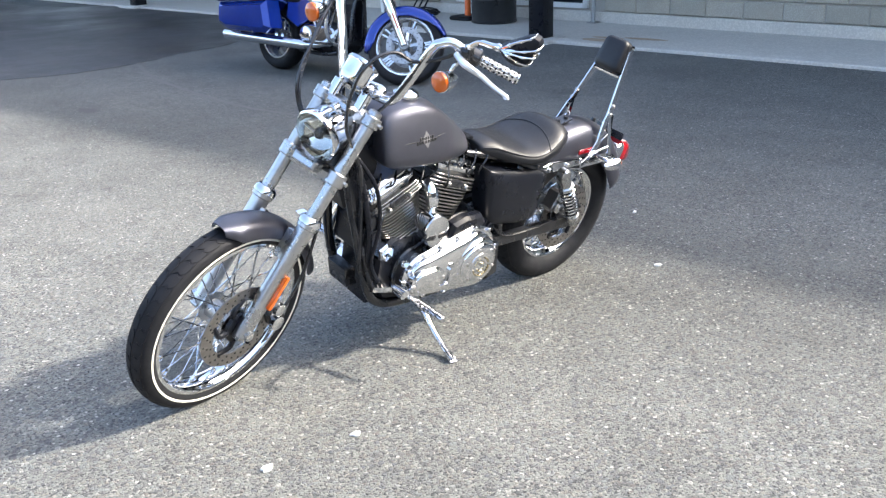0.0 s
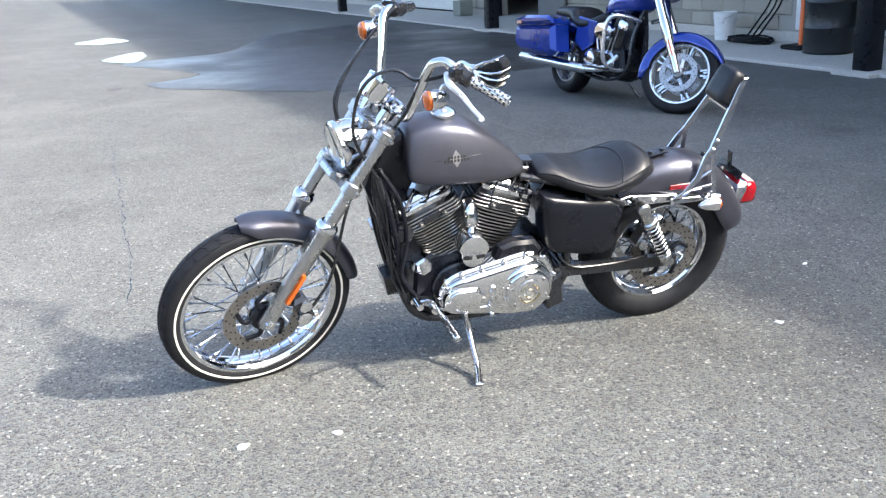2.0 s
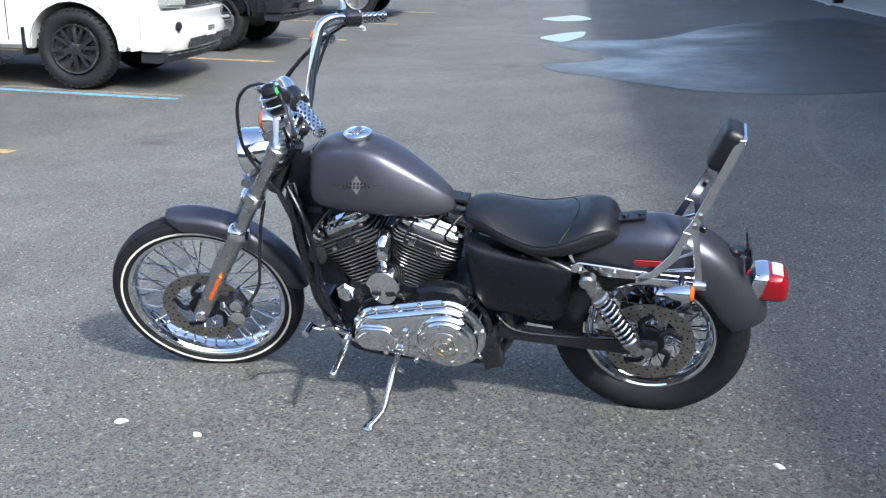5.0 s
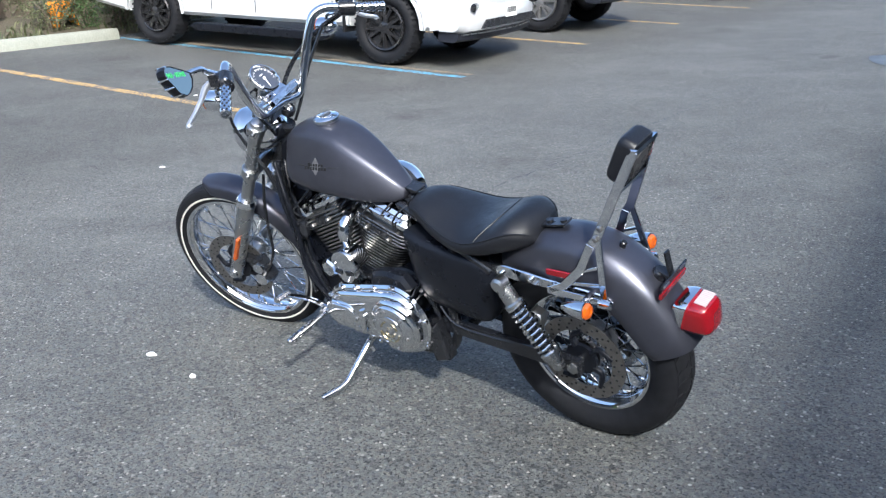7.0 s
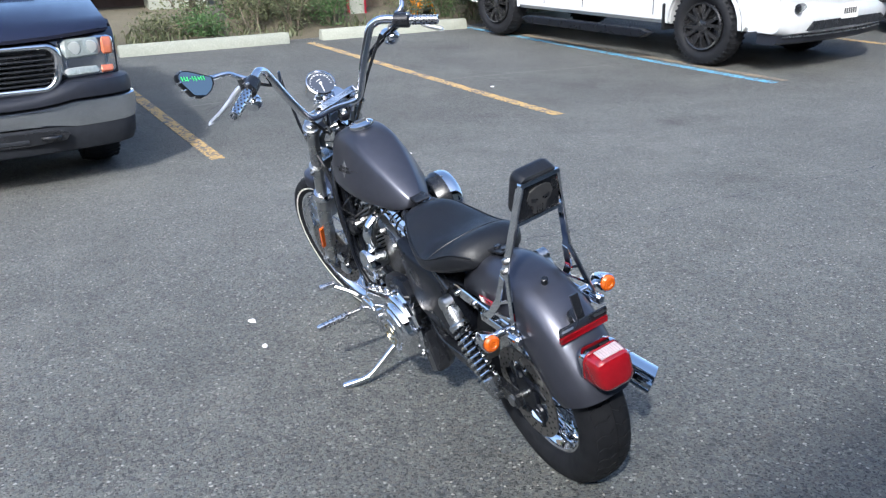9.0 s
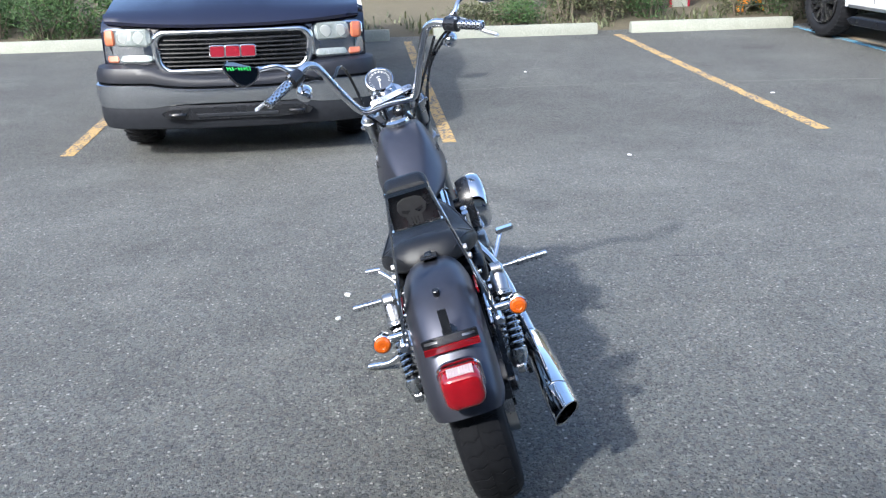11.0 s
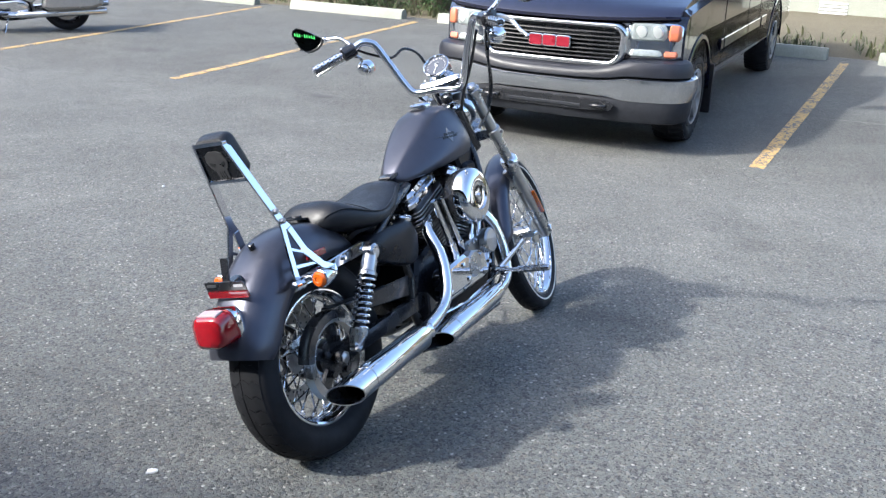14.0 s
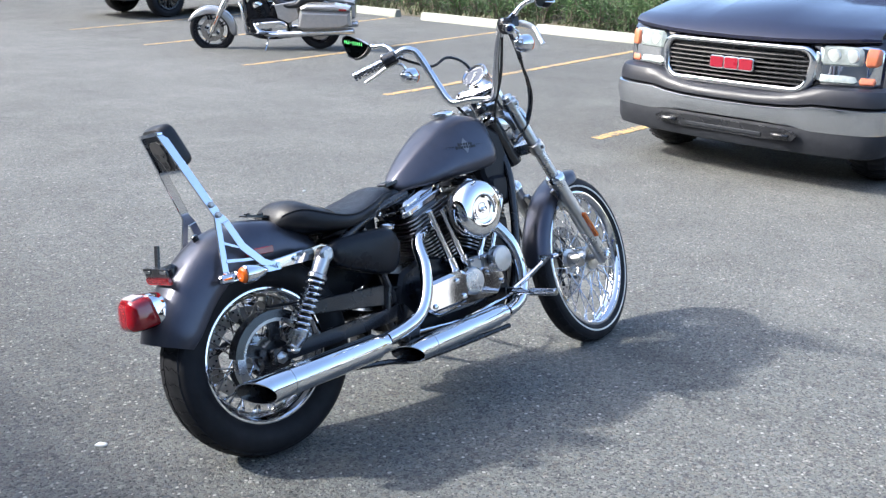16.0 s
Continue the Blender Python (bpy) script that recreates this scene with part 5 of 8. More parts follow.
g.prism([(0.525, 0.39), (0.545, 0.408), (0.69, 0.428), (0.722, 0.414), (0.728, 0.36), (0.705, 0.318), (0.55, 0.308), (0.528, 0.325)], (0, -0.12, 0), X, Z, 0.058, 0.01)
spc = part("sprocket_cover", g, "chrome", bike, "chrome sprocket cover")
bolts([((a, -0.177, b), -Y) for a, b in ((0.665, 0.395), (0.69, 0.34), (0.56, 0.33))], 0.009, 0.008, "chrome", spc, 10)
for x0 in (0.79, 0.85):
    g = G()
    g.prism(rounded(0.06, 0.05, 0.01, 3), (x0, -0.098, 0.43), X, Z, 0.05, 0.006)
    tb = part("tappet_block", g, "fin_metal", bike, "polished tappet block")
    bolts([((x0 + e, -0.147, 0.445), -Y) for e in (-0.018, 0.018)], 0.006, 0.008, "chrome", tb, 8)
for tilt, bx in ((TILTF, 0.855), (TILTR, 0.735)):
    for e in (-0.028, 0.028):
        up = Vector((math.sin(tilt), 0, math.cos(tilt)))
        p0 = Vector((0.795 + (bx - 0.795) * 0.9 + e, -0.125, 0.42))
        g = G()
        g.tube([p0, p0 + up * 0.05, p0 + up * 0.052, p0 + up * 0.23], [0.016, 0.016, 0.0115, 0.0115], 14, smooth=1)
        part("pushrod_tube", g, "chrome", bike)
ac = Vector((0.797, -0.12, 0.615))
g = G()
g.lathe([(0.0, 0.085), (0.03, 0.098), (0.045, 0.099)], ac, -Y, 40)
part("air_filter_backplate", g, "black", bike)
g = G()
g.lathe([(0.045, 0.1), (0.065, 0.1), (0.082, 0.094), (0.092, 0.08), (0.096, 0.06), (0.096, 0.05), (0.09, 0.046), (0.088, 0.03), (0.09, 0.012), (0.09, 0.001)], ac, -Y, 44)
airc = part("air_cleaner_cover", g, "chrome", bike, "round chrome air cleaner cover")
bolts([(ac - Y * 0.089, -Y)], 0.008, 0.009, "chrome", airc, 6)
g = G()
g.tube([(0.79, -0.02, 0.6), (0.79, -0.06, 0.61), (0.8, -0.13, 0.61)], [0.03, 0.03, 0.035], 14)
g.prism(rounded(0.1, 0.09, 0.02), (0.79, 0.05, 0.6), X, Z, 0.1, 0.01)
part("throttle_body", g, "satin_black", bike)

# exhaust, two shorty mufflers
def exhaust(pipe, a, b, r, name):
    g = G()
    g.tube(pipe, 0.0215, 16, smooth=6)
    p = part("exhaust_pipe", g, "chrome", bike)
    a, b = Vector(a), Vector(b)
    d = (b - a).normalized()
    L = (b - a).length
    g = G()
    g.lathe([(-0.03, 0.022), (-0.025, 0.03), (0.0, 0.031), (0.02, r), (L * 0.72, r), (L * 0.722, r - 0.0025), (L * 0.735, r - 0.0025), (L * 0.737, r), (L - 0.06, r)], a, d, 28, cap=False)
    # slash-cut end, open
    rows = []
    ref = Vector((0, -0.75, -0.66))
    ref = (ref - d * ref.dot(d)).normalized()
    u = d.cross(ref)
    for rr, inner in ((r, 0), (r - 0.004, 0), (r - 0.004, 1)):
        row = []
        for j in range(28):
            t = 2 * math.pi * j / 28
            e = ref * math.cos(t) + u * math.sin(t)
            h = L - 0.022 - 0.042 * math.cos(t) if not inner else L * 0.6
            row.append(a + d * h + e * rr)
        rows.append(row)
    first = []
    for j in range(28):
        t = 2 * math.pi * j / 28
        first.append(a + d * (L - 0.075) + (ref * math.cos(t) + u * math.sin(t)) * r)
    g.rings([first, rows[0], rows[1]], cap=False)
    mu = part("muffler", g, "chrome", bike, "slash-cut chrome muffler")
    g = G()
    g.rings([rows[1], rows[2]], cap=True)
    g.f = g.f[:-2] + [g.f[-1]]
    part("bore", g, "black", mu, "black inside of the muffler")
    g = G()
    for k in (0.3, 0.55):
        g.lathe([(L * k, r + 0.002), (L * k + 0.006, r + 0.002)], a, d, 20)
    return mu


exhaust([(0.88, -0.09, 0.58), (0.915, -0.12, 0.552), (0.963, -0.155, 0.475), (0.985, -0.17, 0.375), (0.965, -0.18, 0.295), (0.92, -0.185, 0.26), (0.87, -0.19, 0.25)], (0.83, -0.19, 0.247), (0.385, -0.195, 0.21), 0.036, "front")
exhaust([(0.63, -0.09, 0.57), (0.57, -0.12, 0.54), (0.548, -0.165, 0.46), (0.515, -0.19, 0.38), (0.47, -0.2, 0.325), (0.4, -0.208, 0.298), (0.32, -0.214, 0.283)], (0.285, -0.217, 0.272), (-0.18, -0.23, 0.245), 0.041, "rear")
g = G()
g.tube([(0.9, -0.16, 0.19), (0.5, -0.165, 0.175), (0.35, -0.17, 0.2), (0.2, -0.18, 0.22)], 0.009, 8)
part("exhaust_bracket", g, "black", bike)

# swingarm, belt guard, pulley, shocks
g = G()
for s in (1, -1):
    g.strut((0.46, s * 0.115, 0.335), (-0.03, s * 0.115, 0.305), 0.022, 0.045, 0.006)
g.tube([(0.45, -0.12, 0.335), (0.45, 0.12, 0.335)], 0.026, 14, smooth=1)
g.strut((0.4, 0.12, 0.33), (0.4, -0.12, 0.33), 0.04, 0.04, 0.006)
part("swingarm", g, "black", bike)
g = G()
pc = RA - Y * 0.085
gg = ring_profile(pc, 0, 0, [(-0.016, 0.104), (0.012, 0.104), (0.012, 0.13), (-0.016, 0.13)], 64)
pul = part("belt_pulley", gg, "alloy", bike)
g = G()
for k in range(5):
    an = 2 * math.pi * k / 5 + 0.2
    d = X * math.cos(an) + Z * math.sin(an)
    g.strut(pc + d * 0.04, pc + d * 0.115, 0.014, 0.035, 0.004)
g.lathe([(-0.014, 0.05), (0.014, 0.05)], pc, Y, 24)
for k in range(5):
    an = 2 * math.pi * k / 5 + 0.2
    d = X * math.cos(an) + Z * math.sin(an)
    g.lathe([(0, 0.011), (0.012, 0.011)], pc + d * 0.055 - Y * 0.012, -Y, 8)
part("pulley_hub", g, "black", pul)
g = G()
g.strut((0.0, -0.085, 0.447), (0.6, -0.085, 0.40), 0.024, 0.006, 0.001)
g.strut((0.0, -0.085, 0.183), (0.6, -0.085, 0.26), 0.024, 0.006, 0.001)
part("drive_belt", g, "rubber", bike)
g = G()
rows = []
for i in range(15):
    an = radians(60 + 110 * i / 14)
    d = X * math.cos(an) + Z * math.sin(an)
    rows.append([pc + Y * 0.02 + d * 0.139, pc - Y * 0.02 + d * 0.139, pc - Y * 0.022 + d * 0.115, pc - Y * 0.019 + d * 0.115, pc - Y * 0.018 + d * 0.136, pc + Y * 0.02 + d * 0.136])
g.rings(rows)
g.prism([(0.07, 0.44), (0.44, 0.43), (0.46, 0.4), (0.46, 0.36), (0.1, 0.4)], (0, -0.1, 0), X, Z, 0.012, 0.003)
part("belt_guard", g, "black", bike)
for s in (1, -1):
    t0, b0 = Vector((0.172, s * 0.162, 0.572)), Vector((0.03, s * 0.15, 0.325))
    d = (b0 - t0).normalized()
    L = (b0 - t0).length
    g = G()
    g.lathe([(0.0, 0.02), (0.03, 0.024), (0.06, 0.024), (0.065, 0.03), (0.075, 0.03)], t0, d, 20)
    g.lathe([(0, 0.024), (0.028, 0.024), (0.034, 0.016)], t0 - Y * s * 0.014, Y * s, 20)
    shock_top = g
    g = G()
    g.lathe([(L - 0.05, 0.026), (L - 0.045, 0.03), (L - 0.03, 0.028), (L, 0.018)], t0, d, 20)
    g.lathe([(0, 0.019), (0.02, 0.019), (0.026, 0.012)], b0 - Y * s * 0.01, Y * s, 18)
    sh = part("shock_absorber", shock_top, "alloy", bike, "shock absorber with exposed coil spring")
    part("lower_mount", g, "alloy", sh)
    g = G()
    g.lathe([(0.06, 0.014), (L - 0.09, 0.014), (L - 0.088, 0.018), (L - 0.03, 0.018)], t0, d, 14)
    part("damper", g, "satin_black", sh)
    g = G()
    ref = d.orthogonal().normalized()
    r2 = d.cross(ref)
    turns = 9
    pts = []
    for i in range(turns * 12 + 1):
        a = 2 * math.pi * i / 12
        pts.append(t0 + d * (0.07 + (L - 0.12) * i / (turns * 12)) + (ref * math.cos(a) + r2 * math.sin(a)) * 0.026)
    g.tube(pts, 0.0048, 8, smooth=1)
    part("spring", g, "chrome", sh)

# rear fender, struts, tail light, signals, backrest
def rfr(t):
    return float(np.interp(t, (0, 0.2, 0.37, 0.5, 0.68, 0.82, 1), (0.385, 0.4, 0.402, 0.397, 0.376, 0.362, 0.358)))


g = G()
g.rings(fender_rows(RA, None, 52, 162, 32, rfr, lambda t: float(np.interp(t, (0, 0.3, 0.8, 0.95, 1), (0.075, 0.098, 0.102, 0.1, 0.09))), lambda t: float(np.interp(t, (0, 0.25, 0.6, 0.9, 1), (0.06, 0.115, 0.125, 0.115, 0.1)))))
fen = part("rear_fender", g, "charcoal", bike, "broad charcoal rear fender", angle=60)
fen.location.y = 0.009  # sits a little to the left of the wheels' line
g = G()
hp = RA + (Vector((-0.131, 0, 0.345)).normalized()) * 0.385
g.lathe([(0.0, 0.0095), (0.022, 0.0095), (0.024, 0.007)], hp, hp - RA, 16)
part("fender_plug", g, "black", fen)
g = G()
g.strut((0.1, 0.0, 0.7), (0.02, 0, 0.714), 0.045, 0.006, 0.002)
for e in (0.08, 0.035):
    g.lathe([(0, 0.01), (0.01, 0.01)], (e, 0, 0.7 + (0.1 - e) * 0.15), Z, 12)
part("seat_bracket", g, "black", fen)
for s in (1, -1):
    g = G()
    g.prism([(0.24, 0.59), (0.2, 0.6), (0.05, 0.583), (-0.13, 0.57), (-0.15, 0.555), (-0.13, 0.54), (0.05, 0.552), (0.16, 0.555), (0.235, 0.565)], (0, 0.112 if s > 0 else -0.102, 0), X, Z, 0.01, 0.003)
    st = part("fender_strut", g, "chrome", bike)
    bolts([((e, s * 0.112, 0.573), Y * s) for e in (0.2, 0.1, 0.02)], 0.008, 0.009, "chrome", st, 12)
    g = G()
    g.prism(rounded(0.09, 0.02, 0.004), (0.0, s * 0.101 if s < 0 else 0.107, 0.612), X, Z, 0.006, 0.002)
    part("side_reflector", g, "red_lens", fen, "long red side reflector")
    # bullet signal
    sc = Vector((-0.1, s * 0.185, 0.565))
    g = G()
    g.lathe([(-0.06, 0.006), (-0.05, 0.012), (-0.03, 0.02), (0.0, 0.0255), (0.013, 0.026), (0.015, 0.0235)], sc, -X, 24)
    g.tube([sc + X * 0.01, sc + Vector((0.01, -s * 0.08, 0.0))], 0.011, 12, smooth=1)
    sig = part("turn_signal", g, "chrome", bike, "chrome bullet turn signal")
    g = G()
    g.lathe([(0.0125, 0.0225), (0.019, 0.0222), (0.025, 0.017), (0.0265, 0.009), (0.0245, 0.007), (0.024, 0.001)], sc, -X, 24)
    part("lens", g, "orange_lens", sig)
    # backrest upright: a flat forked plate, drawn in towards the top
    yy = lambda z: s * (0.128 - 0.078 * min(1, max(0, (z - 0.55) / 0.42)))
    g = G()
    for o in ([(-0.087, 0.716), (-0.112, 0.708), (-0.13, 0.732), (-0.236, 0.968), (-0.213, 0.978), (-0.104, 0.737)],
              [(-0.112, 0.712), (-0.128, 0.735), (-0.147, 0.56), (-0.127, 0.556)],
              [(-0.087, 0.716), (-0.108, 0.708), (-0.075, 0.63), (-0.02, 0.575), (0.03, 0.555), (0.035, 0.572), (-0.005, 0.592), (-0.055, 0.645)],
              [(-0.12, 0.66), (-0.08, 0.642), (-0.075, 0.632), (-0.122, 0.65)],
              [(-0.128, 0.61), (-0.05, 0.602), (-0.038, 0.592), (-0.129, 0.599)],
              [(0.04, 0.552), (0.04, 0.573), (-0.145, 0.566), (-0.145, 0.549)]):
        g.prism(o, (0, 0.0035, 0), X, Z, 0.007, 0.0012)
    for k, p in enumerate(g.v):
        g.v[k] = Vector((p.x, p.y + yy(p.z), p.z))
    upr = part("backrest_upright", g, "chrome", bike, "flat chrome backrest upright")
    bolts([((x, yy(z) + s * 0.003, z), Y * s) for z, x in ((0.735, -0.116), (0.765, -0.13))], 0.009, 0.01, "steel", upr, 6)
    g = G()
    g.lathe([(-0.015, 0.014), (0.02, 0.014), (0.025, 0.009)], (-0.137, s * 0.128, 0.556), -X, 14)
    part("docking_bush", g, "chrome", upr)
# back plate, emblem and pad
bu = Vector((-0.109, 0, 0.238)).normalized()
bn = Vector((-bu.z, 0, bu.x))
pc2 = Vector((-0.204, 0, 0.921))
plate = [(-0.06, -0.058), (0.06, -0.058), (0.05, 0.05), (0.045, 0.056), (-0.045, 0.056), (-0.05, 0.05)]
g = G()
g.prism(plate, pc2 + bn * 0.004, Y, bu, 0.008, 0)
bp = part("backrest_plate", g, "black", bike, "black plate behind the pad with a grey emblem")
g = G()
em = [(p * 1.0, q * 0.85) for p, q in [(-0.03, 0.035), (-0.015, 0.046), (0.015, 0.046), (0.03, 0.035), (0.036, 0.01), (0.03, -0.012), (0.02, -0.02), (0.018, -0.05), (0.011, -0.056), (0.006, -0.05), (0, -0.06), (-0.006, -0.05), (-0.011, -0.056), (-0.018, -0.05), (-0.02, -0.02), (-0.03, -0.012), (-0.036, 0.01)]]
g.prism(em, pc2 + bn * 0.0075, Y, bu, 0.006, 0)
part("emblem", g, "dark_grey", bp, "plain grey cut-out emblem")
for o in [[(s * 0.006, 0.0), (s * 0.026, 0.008), (s * 0.026, -0.002), (s * 0.014, -0.009)] for s in (1, -1)] + [[(k - 0.001, -0.042), (k + 0.001, -0.042), (k + 0.001, -0.022), (k - 0.001, -0.022)] for k in (-0.008, 0.0, 0.008)]:
    g = G()
    g.prism(o, pc2 + bn * 0.0085, Y, bu, 0.006, 0)
    part("cutout", g, "black", bp)
g = G()
g.strut(pc2 + bu * 0.058 - Y * 0.056, pc2 + bu * 0.058 + Y * 0.056, 0.02, 0.01, 0.003)
part("crossbar", g, "chrome", bp)
g = G()
g.strut(pc2 - bu * 0.06 - Y * 0.066, pc2 - bu * 0.06 + Y * 0.066, 0.02, 0.008, 0.002)
part("crossbar", g, "chrome", bp)
g = G()
rows = []
for h, k in ((0.0, 0.98), (0.008, 1.01), (0.03, 1.01), (0.041, 0.96), (0.047, 0.85), (0.049, 0.5), (0.049, 0.02)):
    o = rounded(0.114, 0.128, 0.022, 5)
    rows.append([pc2 - bn * (0.003 + h) + Y * a * k * (1 - 0.15 * b / 0.15) + bu * (b * k + 0.008) for a, b in o])
g.rings(rows)
part("backrest_pad", g, "leather", bike, "black vinyl backrest pad", angle=60)
# tail light and plate bracket
tb0, tb1 = Vector((-0.31, 0.004, 0.505)), Vector((-0.38, 0.004, 0.497))
tn0 = Vector((-0.32, 0, 0.947)).normalized()


def tail_ring(f, k, kz=1.0):
    """A rounded section between the slanted foot and the upright end of the lens."""
    c, up = tb0.lerp(tb1, f), tn0.lerp(Z, max(0.0, f)).normalized()
    return [c + Y * u * k + up * v * k * kz for u, v in rounded(0.11 - 0.008 * max(0.0, f), 0.096 - 0.006 * max(0.0, f), 0.026, 5)]


g = G()
g.rings([tail_ring(-0.4, 0.92), tail_ring(-0.15, 1.02), tail_ring(0.0, 1.04), tail_ring(0.12, 1.04), tail_ring(0.14, 0.97)])
tl = part("tail_light", g, "chrome", bike, "red tail light in a chrome bezel")
g = G()
g.rings([tail_ring(0.0, 0.99), tail_ring(0.2, 1.0), tail_ring(0.22, 0.985), tail_ring(0.25, 1.0), tail_ring(0.75, 0.99), tail_ring(0.93, 0.955), tail_ring(1.04, 0.86), tail_ring(1.1, 0.7), tail_ring(1.11, 0.66), tail_ring(1.12, 0.64), tail_ring(1.135, 0.35), tail_ring(1.14, 0.02)])
part("lens", g, "red_lens", tl, "red ribbed lens")
g = G()
win_rows = []
for k in range(19):
    y = -0.036 + 0.0036 * k
    lift = 0.0032 if k % 2 else 0.0018
    row = []
    for f in (0.3, 0.5, 0.7, 0.88):
        up = tn0.lerp(Z, f).normalized()
        row.append(tb0.lerp(tb1, f) + Y * y + up * ((0.048 - 0.003 * f) * float(np.interp(f, (0, 0.75, 0.93), (1.0, 0.99, 0.955))) + lift))
    win_rows.append(row + [q - Z * 0.006 for q in reversed(row)])
g.rings(win_rows)
part("plate_lamp", g, "pale_lens", tl, "pale ribbed window for the plate lamp")
bd = Vector((-0.3, 0, 0.95)).normalized()
bx = Vector((-0.95, 0, -0.3)).normalized()
br = Vector((-0.272, 0.004, 0.59))
g = G()
o = rounded(0.142, 0.03, 0.004, 2)
g.prism(o, br + bd * 0.008, Y, bd, -0.004)
g.strut(br - bx * 0.004 + bd * 0.01, Vector((-0.262, 0.004, 0.672)), 0.022, 0.006, 0.001)
g.lathe([(-0.03, 0.02), (0.0, 0.02), (0.008, 0.014)], Vector((-0.238, 0.0, 0.605)), bd, 16)
g.strut(Vector((-0.238, 0, 0.61)), br + bd * 0.008, 0.03, 0.008, 0.002)
pb = part("plate_bracket", g, "black", bike, "empty black licence plate bracket")
for q in (1, -1):
    g = G()
    g.prism(rounded(0.034, 0.008, 0.0035, 3), br + bd * 0.012 + Y * q * 0.048 + bx * 0.0035, Y, bd, -0.002)
    part("slot", g, "alloy", pb, "slot that shows the pale ground")
g = G()
g.prism(rounded(0.142, 0.019, 0.002, 2), br - bd * 0.015 + bx * 0.001, Y, bd, -0.006 if Y.cross(bd).dot(bx) < 0 else 0.006, 0.001)
part("reflector", g, "red_lens", pb, "red reflector strip")

# forward controls and kickstand
for s in (1, -1):
    g = G()
    base = Vector((0.94, s * 0.14, 0.305))
    g.tube([base, base + Vector((0.0, s * 0.06, 0.0))], 0.014, 12, smooth=1)
    g.strut(Vector((1.0, s * 0.1, 0.3)), base, 0.03, 0.02, 0.004)
    fc = part("peg_mount", g, "chrome", bike)
    g = G()
    p0 = base + Vector((-0.01, s * 0.055, 0.0))
    p1 = p0 + Vector((-0.008, s * 0.18, 0.006))
    g.tube([p0, p0 + (p1 - p0) * 0.3, p0 + (p1 - p0) * 0.31, p1, p1 + Vector((0, s * 0.004, 0))], [0.008, 0.008, 0.0125, 0.0125, 0.009], 14, smooth=1)
    peg = part("foot_peg", g, "chrome", bike, "chrome foot peg with black dots")
    g = G()
    for i in range(6):
        for k in range(7):
            an = 2 * math.pi * (k + 0.5 * (i % 2)) / 7
            g.lathe([(0.0105, 0.003), (0.0133, 0.003)], p0 + (p1 - p0) * (0.38 + 0.1 * i), X * math.cos(an) + Z * math.sin(an), 6)
    tagged(part("peg_dots", g, "rubber", peg), kind="stuff")
    g = G()
    if s > 0:
        g.tube([base + Vector((0, 0.03, 0.01)), base + Vector((0.035, 0.06, 0.05)), base + Vector((0.075, 0.1, 0.08)), base + Vector((0.086, 0.115, 0.09))], [0.011, 0.009, 0.009, 0.009], 10)
        g.tube([base + Vector((0.086, 0.105, 0.092)), base + Vector((0.086, 0.16, 0.098))], 0.011, 12, smooth=1)
        part("shift_lever", g, "chrome", bike)
        g = G()
        g.tube([base + Vector((-0.01, 0.03, -0.01)), (0.735, 0.2, 0.285)], 0.005, 8, smooth=1)
        part("shift_rod", g, "chrome", bike)
    else:
        g.tube([base + Vector((0, -0.03, 0.01)), base + Vector((0.045, -0.06, 0.045)), base + Vector((0.09, -0.09, 0.085)), base + Vector((0.1, -0.1, 0.1))], [0.012, 0.01, 0.009, 0.009], 10)
        g.strut(base + Vector((0.1, -0.08, 0.105)), base + Vector((0.1, -0.15, 0.108)), 0.035, 0.014, 0.004)
        part("brake_pedal", g, "chrome", bike)
        g = G()
        g.tube([base + Vector((-0.01, -0.02, -0.01)), (0.7, -0.15, 0.255), (0.5, -0.14, 0.26)], 0.006, 8, smooth=1)
        part("brake_rod", g, "chrome", bike)
g = G()
k0, k1 = Vector((0.80, 0.1, 0.205)), Vector((0.805, 0.335, 0.06))
inv = bike.matrix_basis.inverted()
foot = inv @ Vector((0.824, 0.288, 0.012))
knee = inv @ Vector((0.806, 0.222, 0.03))
g.tube([k0, k0 + (knee - k0) * 0.3 + Z * 0.004, k0 + (knee - k0) * 0.72 - Y * 0.006, knee, foot + (foot - knee) * 0.2], [0.018, 0.013, 0.011, 0.011, 0.009], 12, smooth=4)
g.strut(knee + (foot - knee) * 0.45, foot + (foot - knee).normalized() * 0.02, 0.028, 0.009, 0.003)
g.tube([k0 + Vector((0.0, 0.05, -0.03)), k0 + Vector((-0.02, 0.055, -0.045))], 0.007, 8, smooth=1)
part("kickstand", g, "chrome", bike, "chrome kickstand, folded out")
g = G()
g.prism(rounded(0.09, 0.05, 0.015), (0.8, 0.1, 0.21), X, Z, 0.06, 0.006)
part("stand_mount", g, "black", bike)
# dark clutter between engine and frame: regulator, coil, wires
g = G()
g.box((0.04, 0.085, 0.07), pose(1.05, 0, 0.33, 0, 12, 0), 0.004)
reg = part("regulator", g, "black", bike)
for k in range(7):
    g = G()
    g.box((0.004, 0.095, 0.076), pose(1.034 + 0.0065 * k, 0, 0.33, 0, 12, 0), 0.001)
    part("cooling_fin", g, "black", reg)
g = G()
g.prism(rounded(0.09, 0.1, 0.02), (1.045, 0.06, 0.66), X, Z, 0.12, 0.012)
part("coil_cover", g, "satin_black", bike)
g = G()
g.prism(rounded(0.1, 0.14, 0.02), (1.0, 0.075, 0.5), X, Z, 0.15, 0.012)
part("electrical_box", g, "satin_black", bike)
g = G()
g.lathe([(0, 0.03), (0.012, 0.035), (0.04, 0.035), (0.05, 0.02)], (1.03, 0.075, 0.57), Y, 20)
part("ignition_switch", g, "black", bike)
g = G()
random.seed(3)
